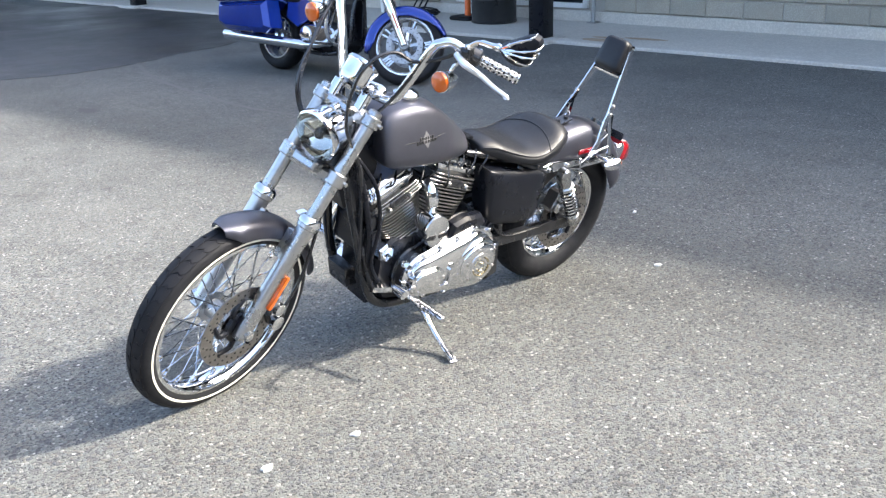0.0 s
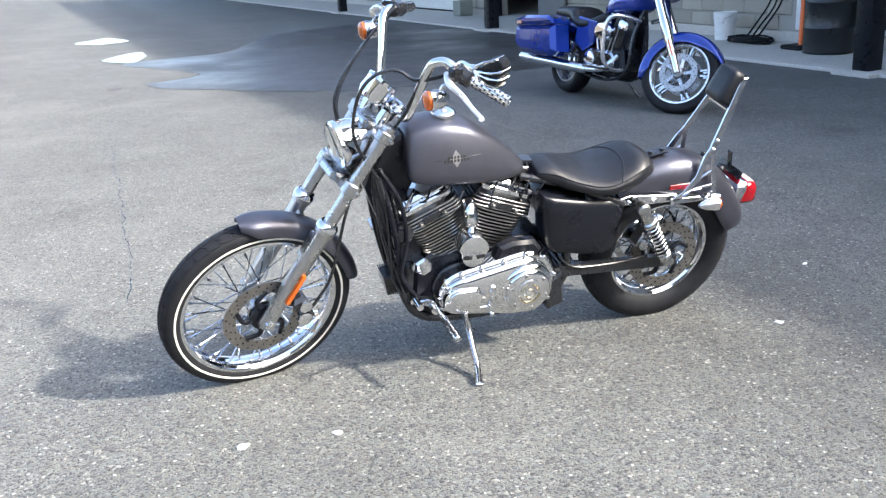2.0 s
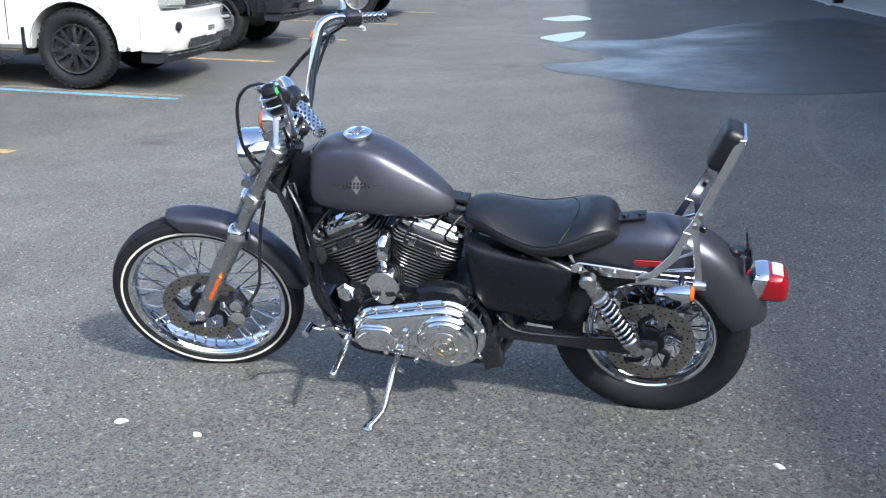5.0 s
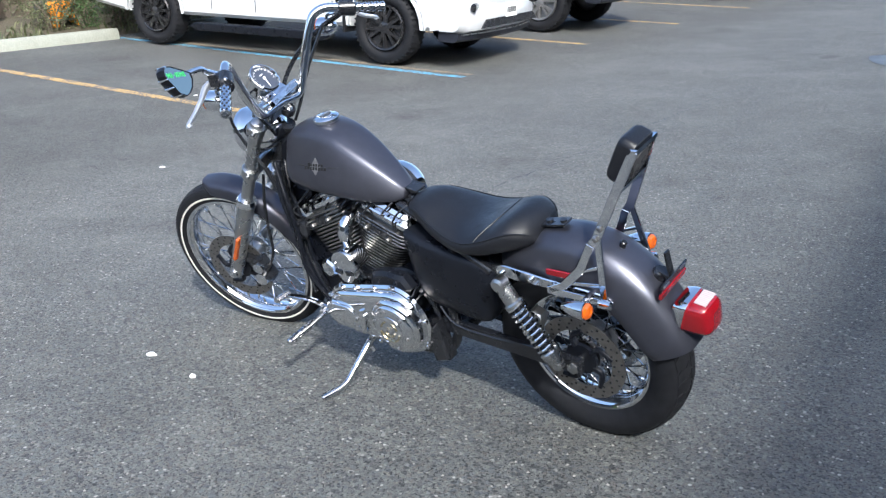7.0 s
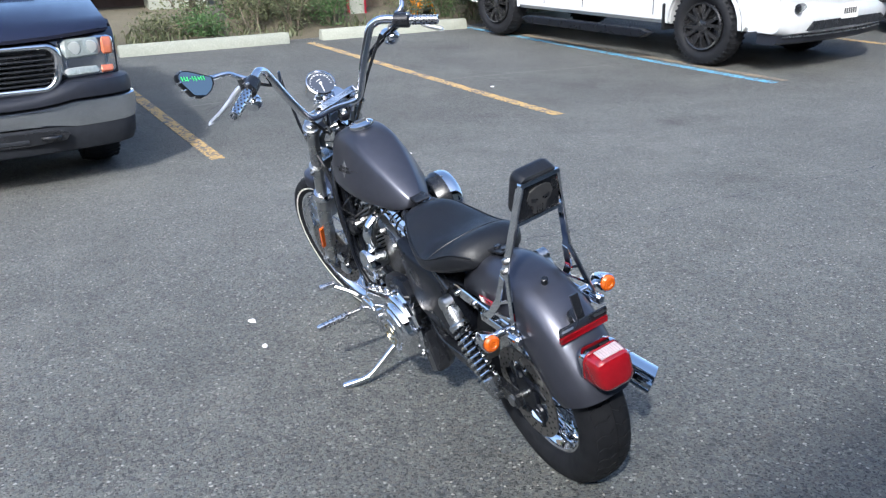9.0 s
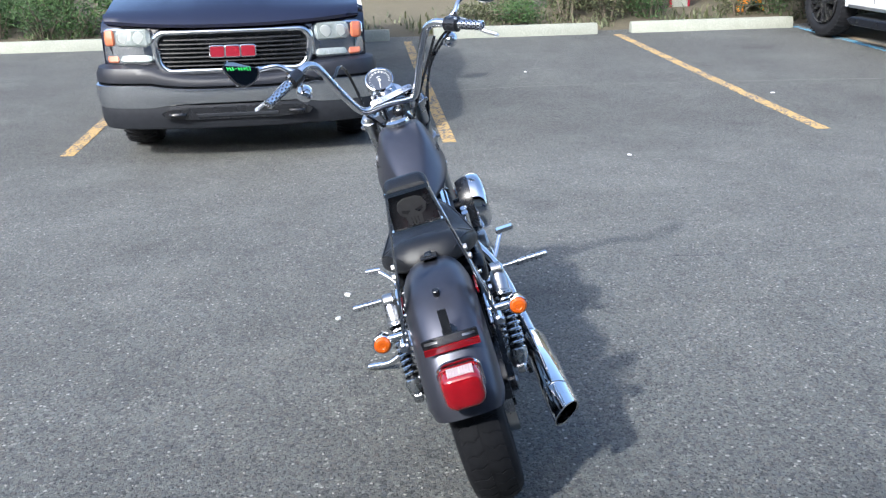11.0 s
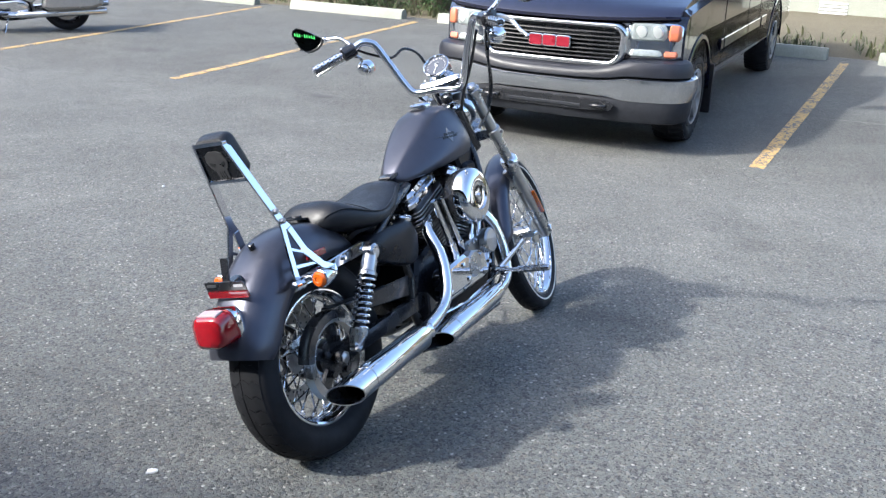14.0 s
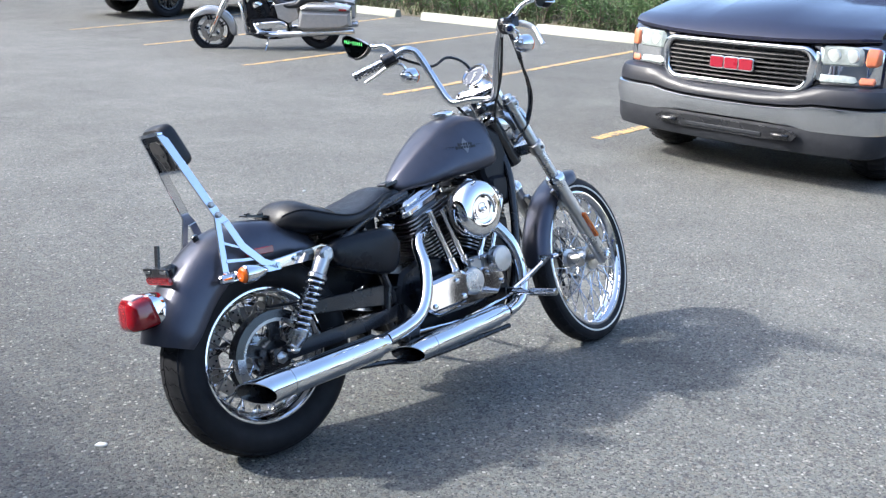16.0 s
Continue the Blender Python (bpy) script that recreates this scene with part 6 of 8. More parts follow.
for k in range(9):
    x = 0.5 + 0.06 * k
    g.tube([(x, 0.06, 0.71), (x + 0.03, 0.09, 0.69 - 0.02 * random.random()), (x + 0.05, 0.1 * random.random() + 0.03, 0.64), (x + 0.02, 0.06, 0.58)], 0.0035, 6)
for k in range(5):
    g.tube([(1.1, 0.05 + 0.012 * k, 0.76), (1.105 - 0.008 * k, 0.085, 0.62 - 0.02 * k), (1.06, 0.105, 0.45), (1.025, 0.1 + 0.008 * k, 0.33)], 0.005, 6)
g.tube([(0.46, 0.12, 0.4), (0.4, 0.13, 0.35), (0.25, 0.125, 0.335), (0.1, 0.12, 0.34)], 0.004, 6)
tagged(part("wiring", g, "black", bike), "bundle of thin black wires", kind="stuff")
for q, (y0, r0) in enumerate(((0.104, 0.012), (0.075, 0.009), (0.12, 0.008))):
    path = dense([(1.1, y0 - 0.04, 0.8), (1.085 - 0.02 * q, y0, 0.7), (1.055 - 0.015 * q, y0 + 0.012, 0.56), (1.04, y0 + 0.01, 0.42), (1.0 - 0.02 * q, y0, 0.29)], 14)
    g = G()
    g.tube(path, [r0 * (1.0 if k % 2 else 0.8) for k in range(len(path))], 10, smooth=1)
    part("corrugated_hose", g, "satin_black", bike)
g = G()
g.prism([(0.46, 0.36), (0.44, 0.22), (0.5, 0.2), (0.52, 0.3)], (0, 0.16, 0), X, Z, 0.05, 0.006)
part("frame_bracket", g, "black", bike)
g = G()
g.prism([(0.46, 0.36), (0.44, 0.24), (0.5, 0.22), (0.52, 0.3)], (0, -0.1, 0), X, Z, 0.05, 0.006)
part("frame_bracket", g, "black", bike)
# rear caliper
g = G()
g.strut((0.14, 0.1, 0.38), (0.1, 0.1, 0.46), 0.05, 0.045, 0.01)
g.lathe([(0, 0.022), (0.015, 0.022), (0.02, 0.014)], (0.125, 0.122, 0.4), Y, 16)
g.lathe([(0, 0.02), (0.012, 0.02), (0.016, 0.012)], (0.105, 0.122, 0.44), Y, 16)
part("rear_caliper", g, "alloy", bike)


# ---- parked pickups ----
def pickup(at, color, glass, trim, wheelmat, label, old, lift=0.0, wb=3.65, wr=0.39):
    """A crew pickup; local x points to its nose, the origin lies on the ground under the front axle."""
    e = thing("pickup_truck", at, label, "pickup truck", "parked pickups")
    W = 0.98
    z0 = 0.42 + lift          # sill
    zb = 1.12 + lift          # belt line
    nose, tail = (0.93 if old else 1.05), -(wb + 1.15)
    ax0 = 0.2 if old else 0.0  # the older one carries its front axle farther ahead

    def arch(cx, r=0.47 if old else 0.5, n=11):
        return [(cx + r * math.cos(math.pi * (1 - k / (n - 1))), max(z0, wr + r * math.sin(math.pi * (1 - k / (n - 1))) + lift * 0.6)) for k in range(n)]

    side = [(tail, z0 + 0.1)]
    side += [(-wb - 0.5, z0)] + [(a, b) for a, b in arch(-wb)] + [(-wb + 0.5, z0), (-0.5, z0)] + arch(ax0) + [(ax0 + 0.49, z0 + (0.1 if old else 0)), (0.64 if not old else ax0 + 0.52, z0 + 0.12 * old + 0.02), (0.64 if not old else ax0 + 0.52, zb - 0.02), (-0.62, zb + 0.08), (-0.95, zb + 0.1), (-2.6, zb + 0.1), (-2.75, zb + 0.12), (tail, zb + 0.12)]
    g = G()
    g.prism(side, (0, W, 0), (1, 0, 0), (0, 0, 1), 2 * W, 0.045)
    body = part("body", g, color, e, angle=30)
    g = G()
    rows = []
    for y in (-W, -0.95, -0.9, -0.8, -0.65, -0.4, 0.0, 0.4, 0.65, 0.8, 0.9, 0.95, W):
        b = nose - 0.16 * abs(y / W) ** 3.2
        sh = 0.03 * max(0, abs(y) - 0.9) / 0.08
        rows.append([(0.62, y, z0 + 0.01), (b - 0.1, y, z0 + 0.04), (b - 0.02, y, z0 + 0.2), (b, y, 0.72 + lift), (b, y, zb - 0.13 - sh), (b - 0.03, y, zb - 0.07 - sh), (b - 0.12, y, zb - 0.03 - sh), (0.62, y, zb - 0.0 - sh)] if not old else [(0.62, y, 0.5), (b - 0.1, y, 0.52), (b - 0.02, y, 0.6), (b - 0.005, y, 0.72), (b - 0.01, y, 1.0 - sh), (b - 0.05, y, 1.06 - sh), (b - 0.12, y, 1.085 - sh), (0.62, y, zb - 0.0 - sh)])
    g.rings(rows)
    part("front_clip", g, color, e, angle=40)
    g = G()
    roof = 1.86 + lift
    rows = [[(-0.72, zb + 0.08), (-2.66, zb + 0.08)], [(-1.0, zb + 0.4), (-2.62, zb + 0.4)], [(-1.35, roof - 0.06), (-2.52, roof - 0.06)], [(-1.5, roof), (-2.42, roof)]]
    ws = [W - 0.04, W - 0.12, W - 0.22, W - 0.3]
    g.rings([[(a[0], -w, a[1]), (a[0], w, a[1]), (b[0], w, b[1]), (b[0], -w, b[1])] for (a, b), w in zip(rows, ws)])
    part("cab", g, color, e, angle=30)
    for s in (1, -1):
        for nm, q in (("front_window", [(-0.98, zb + 0.14), (-1.38, roof - 0.1), (-1.86, roof - 0.1), (-1.86, zb + 0.14)]), ("rear_window", [(-1.94, zb + 0.14), (-1.94, roof - 0.1), (-2.45, roof - 0.1), (-2.55, zb + 0.14)])):
            g = G()
            g.rings([[(a, s * (W - 0.035 - (b - zb - 0.08) * 0.29 + d), b) for a, b in q] for d in (0.0, 0.012)])
            part(nm, g, glass, e)
        g = G()
        g.tube([(-0.93, s * (W - 0.03), zb + 0.22), (-0.93, s * (W + 0.1), zb + 0.2)], 0.02, 8, smooth=1)
        g.box((0.1, 0.2, 0.24), Matrix.Translation((-0.93, s * (W + 0.15), zb + 0.24)), 0.03)
        part("door_mirror", g, "satin_black", e)
        # door seams, handles, side moulding, step
        for x in (-0.72, -1.9, -2.62):
            g = G()
            g.box((0.008, 0.006, zb - z0 - 0.12), Matrix.Translation((x, s * (W + 0.001), (zb + z0) / 2 + 0.03)))
            part("door_seam", g, "black", e)
        for x in (-1.72, -2.45):
            g = G()
            g.box((0.18, 0.035, 0.035), Matrix.Translation((x, s * (W + 0.012), zb - 0.06)), 0.01)
            part("door_handle", g, trim if old else color, e)
        if old:
            for x0, x1 in ((-0.75, -1.88), (-1.92, -2.6), (-0.6, -0.7), (-2.7, -3.0)):
                g = G()
                g.box((abs(x1 - x0), 0.02, 0.09), Matrix.Translation(((x0 + x1) / 2, s * (W + 0.006), 0.7)), 0.006)
                part("side_moulding", g, color, e)
            g = G()
            g.box((0.03, 0.26, 0.42), Matrix.Translation((ax0 - 0.53, s * (W - 0.1), 0.36)), 0.008)
            part("mud_flap", g, "rubber", e)
        else:
            g = G()
            g.prism([(-0.62, z0 - 0.1), (-0.75, z0 - 0.16), (-2.75, z0 - 0.16), (-2.85, z0 - 0.1), (-2.75, z0 - 0.06), (-0.75, z0 - 0.06)], (0, s * W - (0.0 if s > 0 else 0.12) + 0.06, 0), (1, 0, 0), (0, 0, 1), 0.14, 0.012)
            part("running_board", g, "satin_black", e)
            g = G()
            g.box((0.03, 0.28, 0.3), Matrix.Translation((-0.55, s * (W - 0.12), 0.5)), 0.008)
            part("mud_flap", g, "rubber", e)
        for cx in (ax0, -wb):
            g = G()
            rows = []
            ra0 = 0.465 if old else 0.495
            for k in range(13):
                a = math.pi * (k / 12)
                rows.append([(cx + rr * math.cos(a), s * yy, wr + lift * 0.6 + rr * math.sin(a)) for rr, yy in ((ra0, W - 0.02), (ra0 + 0.035, W - 0.01), (ra0 + 0.03, W + 0.008), (ra0, W + 0.012))])
            g.rings(rows)
            part("wheel_arch_lip", g, color, e)
    g = G()
    g.prism([(-wb - 0.4, z0 + 0.02), (0.4, z0 + 0.02), (0.4, z0 + 0.25), (-wb - 0.4, z0 + 0.25)], (0, 0.55, 0), (1, 0, 0), (0, 0, 1), 1.1)
    part("chassis", g, "black", e)
    g = G()
    g.rings([[(-0.8, -W + 0.1, zb + 0.14), (-0.8, W - 0.1, zb + 0.14), (-0.82, W - 0.1, zb + 0.14), (-0.82, -W + 0.1, zb + 0.14)], [(-1.4, -W + 0.26, roof - 0.07), (-1.4, W - 0.26, roof - 0.07), (-1.42, W - 0.26, roof - 0.07), (-1.42, -W + 0.26, roof - 0.07)]])
    part("windscreen", g, glass, e)
    # wheels
    for cx in (ax0, -wb):
        for s in (1, -1):
            c = Vector((cx, s * (W - 0.13), wr))
            g = G()
            R, r, w = wr, wr * 0.6, 0.27
            sh = tyre_shape(R, r, w)
            rows = []
            for k in range(48):
                a = 2 * math.pi * k / 48
                rows.append([c + Y * q + (X * math.cos(a) + Z * math.sin(a)) * p for q, p in sh])
            g.rings(rows, loop=True)
            wh = part("wheel", g, "rubber", e, "black tyre")
            g = G()
            nb = 40
            for k in range(nb):
                for ss in (1, -1):
                    a = 2 * math.pi * (k + 0.25 * ss) / nb
                    d = X * math.cos(a) + Z * math.sin(a)
                    tdir = -X * math.sin(a) + Z * math.cos(a)
                    g.strut(c + d * (R - 0.011) + Y * ss * 0.06 - Y * 0.045 * ss, c + d * (R - 0.034) + Y * ss * 0.125, 0.03, 0.02, 0.002)
            part("tread", g, "rubber", wh)
            g = G()
            o = c + Y * s * 0.06
            g.lathe([(-0.12, r), (0.06, r + 0.006), (0.075, r - 0.004), (0.07, r - 0.02), (0.02, r - 0.03), (0.0, r * 0.3)], o, Y * s, 36, cap=False)
            part("rim", g, wheelmat, wh)
            ns = 5 if old else 6
            for k in range(ns):
                a = 2 * math.pi * k / ns + 0.3
                d = X * math.cos(a) + Z * math.sin(a)
                tn = -X * math.sin(a) + Z * math.cos(a)
                g = G()
                for sg in ((0.35,) if old else (0.22, -0.22)):
                    q = X * math.cos(a + sg * (0 if old else 1)) + Z * math.sin(a + sg * (0 if old else 1))
                    g.strut(o + d * 0.05 + Y * s * 0.045, o + q * (r - 0.015) + Y * s * 0.05, 0.035, 0.085 if old else 0.036, 0.008)
                part("wheel_spoke", g, wheelmat, wh)
            g = G()
            g.lathe([(0.0, 0.075), (0.06, 0.07), (0.07, 0.04), (0.072, 0.001)], o, Y * s, 20)
            part("hub_cap", g, wheelmat, wh)
    # nose
    if old:
        plan = [(0.6, 1.0), (0.72, 1.0), (0.79, 0.985), (0.845, 0.945), (0.885, 0.87), (0.925, 0.72), (0.955, 0.5), (0.975, 0.25), (0.98, 0.0)]
        plan = [(x + nose - 0.93, y) for x, y in plan]
        plan = dense(plan + [(x, -y) for x, y in reversed(plan[:-1])], 2)

        def sweep(section, cut=0):
            """A section (outward, up), which may change with y, along the nose's plan line."""
            rows = []
            for k in range(cut, len(plan) - cut):
                p, q, r = (Vector(plan[min(len(plan) - 1, max(0, k + e))]) for e in (-1, 0, 1))
                t = (r - p).normalized()
                o = Vector((t.y, -t.x)) * -1
                rows.append([(q.x + o.x * h, q.y + o.y * h, z) for h, z in section(q.y)])
            return G().rings(rows)

        bow = lambda y: max(0.0, 1 - (abs(y) / 0.62) ** 4)
        part("front_bumper", sweep(lambda y: [(-0.1, 0.6), (0.05, 0.615 - 0.035 * bow(y)), (0.075, 0.6 - 0.035 * bow(y)), (0.08, 0.52), (0.06, 0.435 + 0.03 * bow(y)), (0.04, 0.425 + 0.03 * bow(y)), (-0.1, 0.42)]), "old_chrome", e, "dull chrome front bumper", angle=40)
        part("bumper_pad", sweep(lambda y: [(-0.1, 0.74), (0.0, 0.742 - 0.08 * bow(y)), (0.04, 0.725 - 0.08 * bow(y)), (0.06, 0.68 - 0.06 * bow(y)), (0.06, 0.622 - 0.035 * bow(y)), (-0.1, 0.6)], 2), "grey_plastic", e, "grey plastic bumper top", angle=40)
        part("air_dam", sweep(lambda y: [(-0.1, 0.43), (0.05, 0.45), (0.06, 0.42), (0.055, 0.33), (0.035, 0.275), (0.0, 0.262), (-0.1, 0.27)], 1), "lip_plastic", e, "dark grey plastic lower lip", angle=40)
        g = G()
        o = [(-0.56, 0.4), (-0.5, 0.425), (-0.3, 0.432), (0.3, 0.432), (0.5, 0.425), (0.56, 0.4), (0.53, 0.36), (0.3, 0.345), (-0.3, 0.345), (-0.53, 0.36)]
        g.prism(o, (nose + 0.09, 0, 0), (0, 1, 0), (0, 0, 1), 0.03)
        op = part("bumper_opening", g, "black", e)
        g = G()
        g.box((0.02, 0.6, 0.03), Matrix.Translation((nose + 0.118, 0, 0.375)), 0.006)
        part("bumper_bar", g, "lip_plastic", op)
        for s in (1, -1):
            g = G()
            g.tube([(nose + 0.1, s * 0.5, 0.385), (nose + 0.145, s * 0.48, 0.39), (nose + 0.145, s * 0.4, 0.39), (nose + 0.1, s * 0.38, 0.385)], 0.013, 8)
            part("tow_hook", g, "black", e)
        # grille: rounded chrome frame, black bars, plain red badge
        def grille_line(w, z0, z1, r):
            o = rounded(2 * w, z1 - z0, r, 6)
            return [(a * (1 - 0.07 * max(0, -b) / 0.17), b + (z0 + z1) / 2 + 0.018 * (1 - (a / w) ** 2) * (-1 if b < 0 else 0.4)) for a, b in o]

        back = lambda y: -0.055 * abs(y / 0.6) ** 2.2
        g = G()
        lines = [(0.0, grille_line(0.6, 0.668, 1.0, 0.1)), (0.055, grille_line(0.597, 0.672, 0.996, 0.098)), (0.075, grille_line(0.582, 0.686, 0.985, 0.09)), (0.078, grille_line(0.56, 0.704, 0.972, 0.078)), (0.06, grille_line(0.54, 0.72, 0.957, 0.066)), (0.0, grille_line(0.535, 0.724, 0.953, 0.066))]
        g.rings([[(nose + 0.01 + h + back(a), a, b) for a, b in o] for h, o in lines], cap=False)
        part("grille_frame", g, "chrome", e, "chrome grille surround", angle=60)
        g = G()
        inn = grille_line(0.545, 0.715, 0.96, 0.066)
        g.rings([[(nose + h + back(a), a, b) for a, b in inn] for h in (-0.02, 0.03)])
        gl = part("grille", g, "black", e)
        for k in range(7):
            z = 0.742 + 0.0315 * k
            w = 0.5 if k in (0, 6) else 0.535
            g = G()
            g.rings([[(nose + 0.03 + back(y), y, z), (nose + 0.058 + back(y), y, z - 0.004), (nose + 0.06 + back(y), y, z - 0.011), (nose + 0.03 + back(y), y, z - 0.013)] for y in [w * (q / 5 - 1) for q in range(11)]])
            part("slat", g, "slat_grey", gl)
        for y in (0.112, 0.0, -0.112):
            g = G()
            g.prism(rounded(0.118, 0.092, 0.016, 2), (nose + 0.062, y, 0.835), (0, 1, 0), (0, 0, 1), 0.016, 0.004)
            part("badge_rim", g, "chrome", gl)
            g = G()
            g.prism(rounded(0.1, 0.074, 0.01, 2), (nose + 0.074, y, 0.835), (0, 1, 0), (0, 0, 1), 0.008)
            part("badge_block", g, "badge_red", gl, "plain red badge block")

        def lamp_block(y0, y1, z0, z1, out, s, rr=0.02):
            """A rounded block that follows the nose's plan from y0 to y1."""
            rows = []
            n = 10
            for k in range(n + 1):
                y = y0 + (y1 - y0) * k / n
                b = nose - 0.16 * (y / W) ** 3.2
                d = min(k, n - k) / n * (y1 - y0)
                c = rr * (1 - min(1, d / rr)) ** 2
                dz = -0.012 * max(0, (y - 0.75) / 0.2)
                rows.append([(b - 0.1, s * y, z0 + c), (b + out - 0.01 - c, s * y, z0 + c), (b + out - c, s * y, z0 + c + 0.012), (b + out - c - 0.008, s * y, z1 - c - 0.014 + dz), (b + out - 0.02 - c, s * y, z1 - c + dz), (b - 0.1, s * y, z1 - c + dz)])
            return G().rings(rows)

        for s in (1, -1):
            part("lamp_surround", lamp_block(0.585, 0.965, 0.745, 1.015, 0.022, s), "chrome", e)
            part("headlight", lamp_block(0.6, 0.867, 0.878, 1.006, 0.036, s), "clear_plastic", e, "clear plastic headlight")
            part("indicator", lamp_block(0.87, 0.957, 0.88, 1.006, 0.036, s), "amber", e, "amber corner lamp")
            part("side_lamp", lamp_block(0.6, 0.847, 0.757, 0.822, 0.034, s, 0.012), "clear_plastic", e)
            part("indicator", lamp_block(0.85, 0.945, 0.757, 0.822, 0.034, s, 0.012), "amber", e)
            for y in (0.68, 0.79):
                g = G()
                b = nose - 0.16 * (y / W) ** 3.2
                g.lathe([(0, 0.05), (0.012, 0.042), (0.016, 0.001)], (b + 0.022, s * y, 0.942), (1, s * 0.12, 0), 20)
                part("lamp_bowl", g, "lamp_bowl", e)
        g = G()
        rows = []
        for y in (-0.94, -0.9, -0.8, -0.65, -0.5, -0.3, -0.25, 0, 0.25, 0.3, 0.5, 0.65, 0.8, 0.9, 0.94):
            cr = 0.03 * (1 - abs(y) ** 2) + (0.014 if abs(y) < 0.28 else 0)
            b = nose + 0.055 - 0.19 * abs(y / 0.94) ** 3
            lip = 1.002 + 0.03 * (y / 0.9) ** 2
            rows.append([(b - 0.03, y, lip), (b, y, lip + 0.006), (b + 0.004, y, lip + 0.03), (b - 0.03, y, lip + 0.065), (b - 0.15, y, 1.12 + cr * 0.6), (b - 0.5, y, 1.19 + cr), (-0.6, y, 1.26 + cr), (-0.75, y, 1.26 + cr), (-0.75, y, 1.1), (0.0, y, 1.04)])
        g.rings(rows)
        part("hood", g, color, e, "dark hood", angle=50)
    else:
        g = G()
        rows = []
        for y in (-1.0, -0.97, -0.9, -0.8, -0.4, 0, 0.4, 0.8, 0.9, 0.97, 1.0):
            b = nose + 0.1 - 0.15 * abs(y) ** 2.6
            e_ = 0.03 * max(0.0, abs(y) - 0.9) / 0.1
            rows.append([(b - 0.25, y, 0.86 + lift), (b - 0.03, y, 0.86 + lift), (b, y, 0.835 + lift), (b - 0.015, y, 0.76 + lift), (b - 0.02, y, 0.7 + lift), (b + 0.012, y, 0.655 + lift), (b + 0.012, y, 0.52 + lift), (b - 0.01, y, 0.44 + lift + e_), (b - 0.06, y, 0.41 + lift + e_), (b - 0.25, y, 0.41 + lift + e_)])
        g.rings(rows)
        part("front_bumper", g, color, e, angle=40)
        g = G()
        rows = []
        for y in (-0.96, -0.9, -0.5, 0, 0.5, 0.9, 0.96):
            b = nose + 0.04 - 0.13 * abs(y) ** 2.4
            rows.append([(b - 0.25, y, 0.42 + lift), (b, y, 0.42 + lift), (b - 0.01, y, 0.34 + lift), (b - 0.06, y, 0.315 + lift), (b - 0.25, y, 0.32 + lift)])
        g.rings(rows)
        dam = part("air_dam", g, "grey_plastic", e)
        g = G()
        rows = []
        for y in (-0.9, -0.5, 0, 0.5, 0.9):
            b = nose + 0.06 - 0.135 * abs(y) ** 2.4
            rows.append([(b - 0.06, y, 0.408 + lift), (b, y, 0.408 + lift), (b, y, 0.394 + lift), (b - 0.06, y, 0.394 + lift)])
        g.rings(rows)
        part("lip_trim", g, "alloy", dam, "pale trim line")
        g = G()
        g.prism([(-0.62, 0.56), (0.62, 0.56), (0.74, 0.47), (-0.74, 0.47)], (nose + 0.1, 0, lift), (0, 1, 0), (0, 0, 1), 0.02)
        part("bumper_opening", g, "black", e)
        g = G()
        g.prism(rounded(0.31, 0.16, 0.01), (nose + 0.115, 0, 0.63 + lift), (0, 1, 0), (0, 0, 1), 0.008, 0.002)
        part("licence_plate", g, "door_white", e, "pale licence plate with plain grey bars")
        g = G()
        for k in range(6):
            g.box((0.004, 0.026, 0.06), Matrix.Translation((nose + 0.124, -0.1 + 0.04 * k, 0.63 + lift)))
        part("plate_bars", g, "dark_grey", e)
        g = G()
        g.prism(rounded(1.1, 0.3, 0.08), (nose + 0.0, 0, 1.03 + lift), (0, 1, 0), (0, 0, 1), 0.05, 0.01)
        part("grille", g, "black", e)
        for s in (1, -1):
            g = G()
            g.box((0.06, 0.24, 0.09), Matrix.Translation((nose + 0.02, s * 0.74, 0.7 + lift)) @ pose(0, 0, 0, 0, 0, s * -20), 0.02)
            fl = part("fog_lamp_bezel", g, "black", e)
            g = G()
            g.box((0.066, 0.17, 0.045), Matrix.Translation((nose + 0.025, s * 0.74, 0.7 + lift)) @ pose(0, 0, 0, 0, 0, s * -20), 0.012)
            part("fog_lamp", g, "clear_plastic", fl)
            g = G()
            g.box((0.2, 0.3, 0.26), Matrix.Translation((nose - 0.06, s * 0.79, 1.02 + lift)) @ pose(0, 0, 0, 0, 0, s * 18), 0.03)
            part("headlight", g, "clear_plastic", e)
    return e


M["navy"] = paint("dark_navy_paint", (0.007, 0.008, 0.022), 0.14, 0.0, 0.7, 0.1, 14)
M["slat_grey"] = paint("grille_slat_plastic", (0.012, 0.0125, 0.014), 0.35, 0, 0, 0.08, 40)
M["lip_plastic"] = paint("lower_lip_plastic", (0.02, 0.022, 0.027), 0.55, 0, 0, 0.12, 20, 0, 0.2)
M["lamp_bowl"] = paint("lamp_bowl_metal", (0.62, 0.65, 0.63), 0.3, 0.6, 0, 0.04, 30)
M["truck_white"] = paint("white_car_paint", (0.5, 0.51, 0.52), 0.2, 0, 0.7, 0.03, 10)
M["truck_black"] = paint("black_car_paint", (0.012, 0.013, 0.016), 0.2, 0, 0.7, 0.1, 10)
M["old_chrome"] = paint("dull_chrome", (0.58, 0.6, 0.63), 0.17, 1.0, 0, 0.05, 5)
M["grey_plastic"] = paint("grey_plastic", (0.011, 0.0125, 0.019), 0.45, 0, 0, 0.12, 20)
M["clear_plastic"] = paint("lamp_plastic", (0.27, 0.3, 0.29), 0.16, 0.15, 0.6, 0.14, 50)
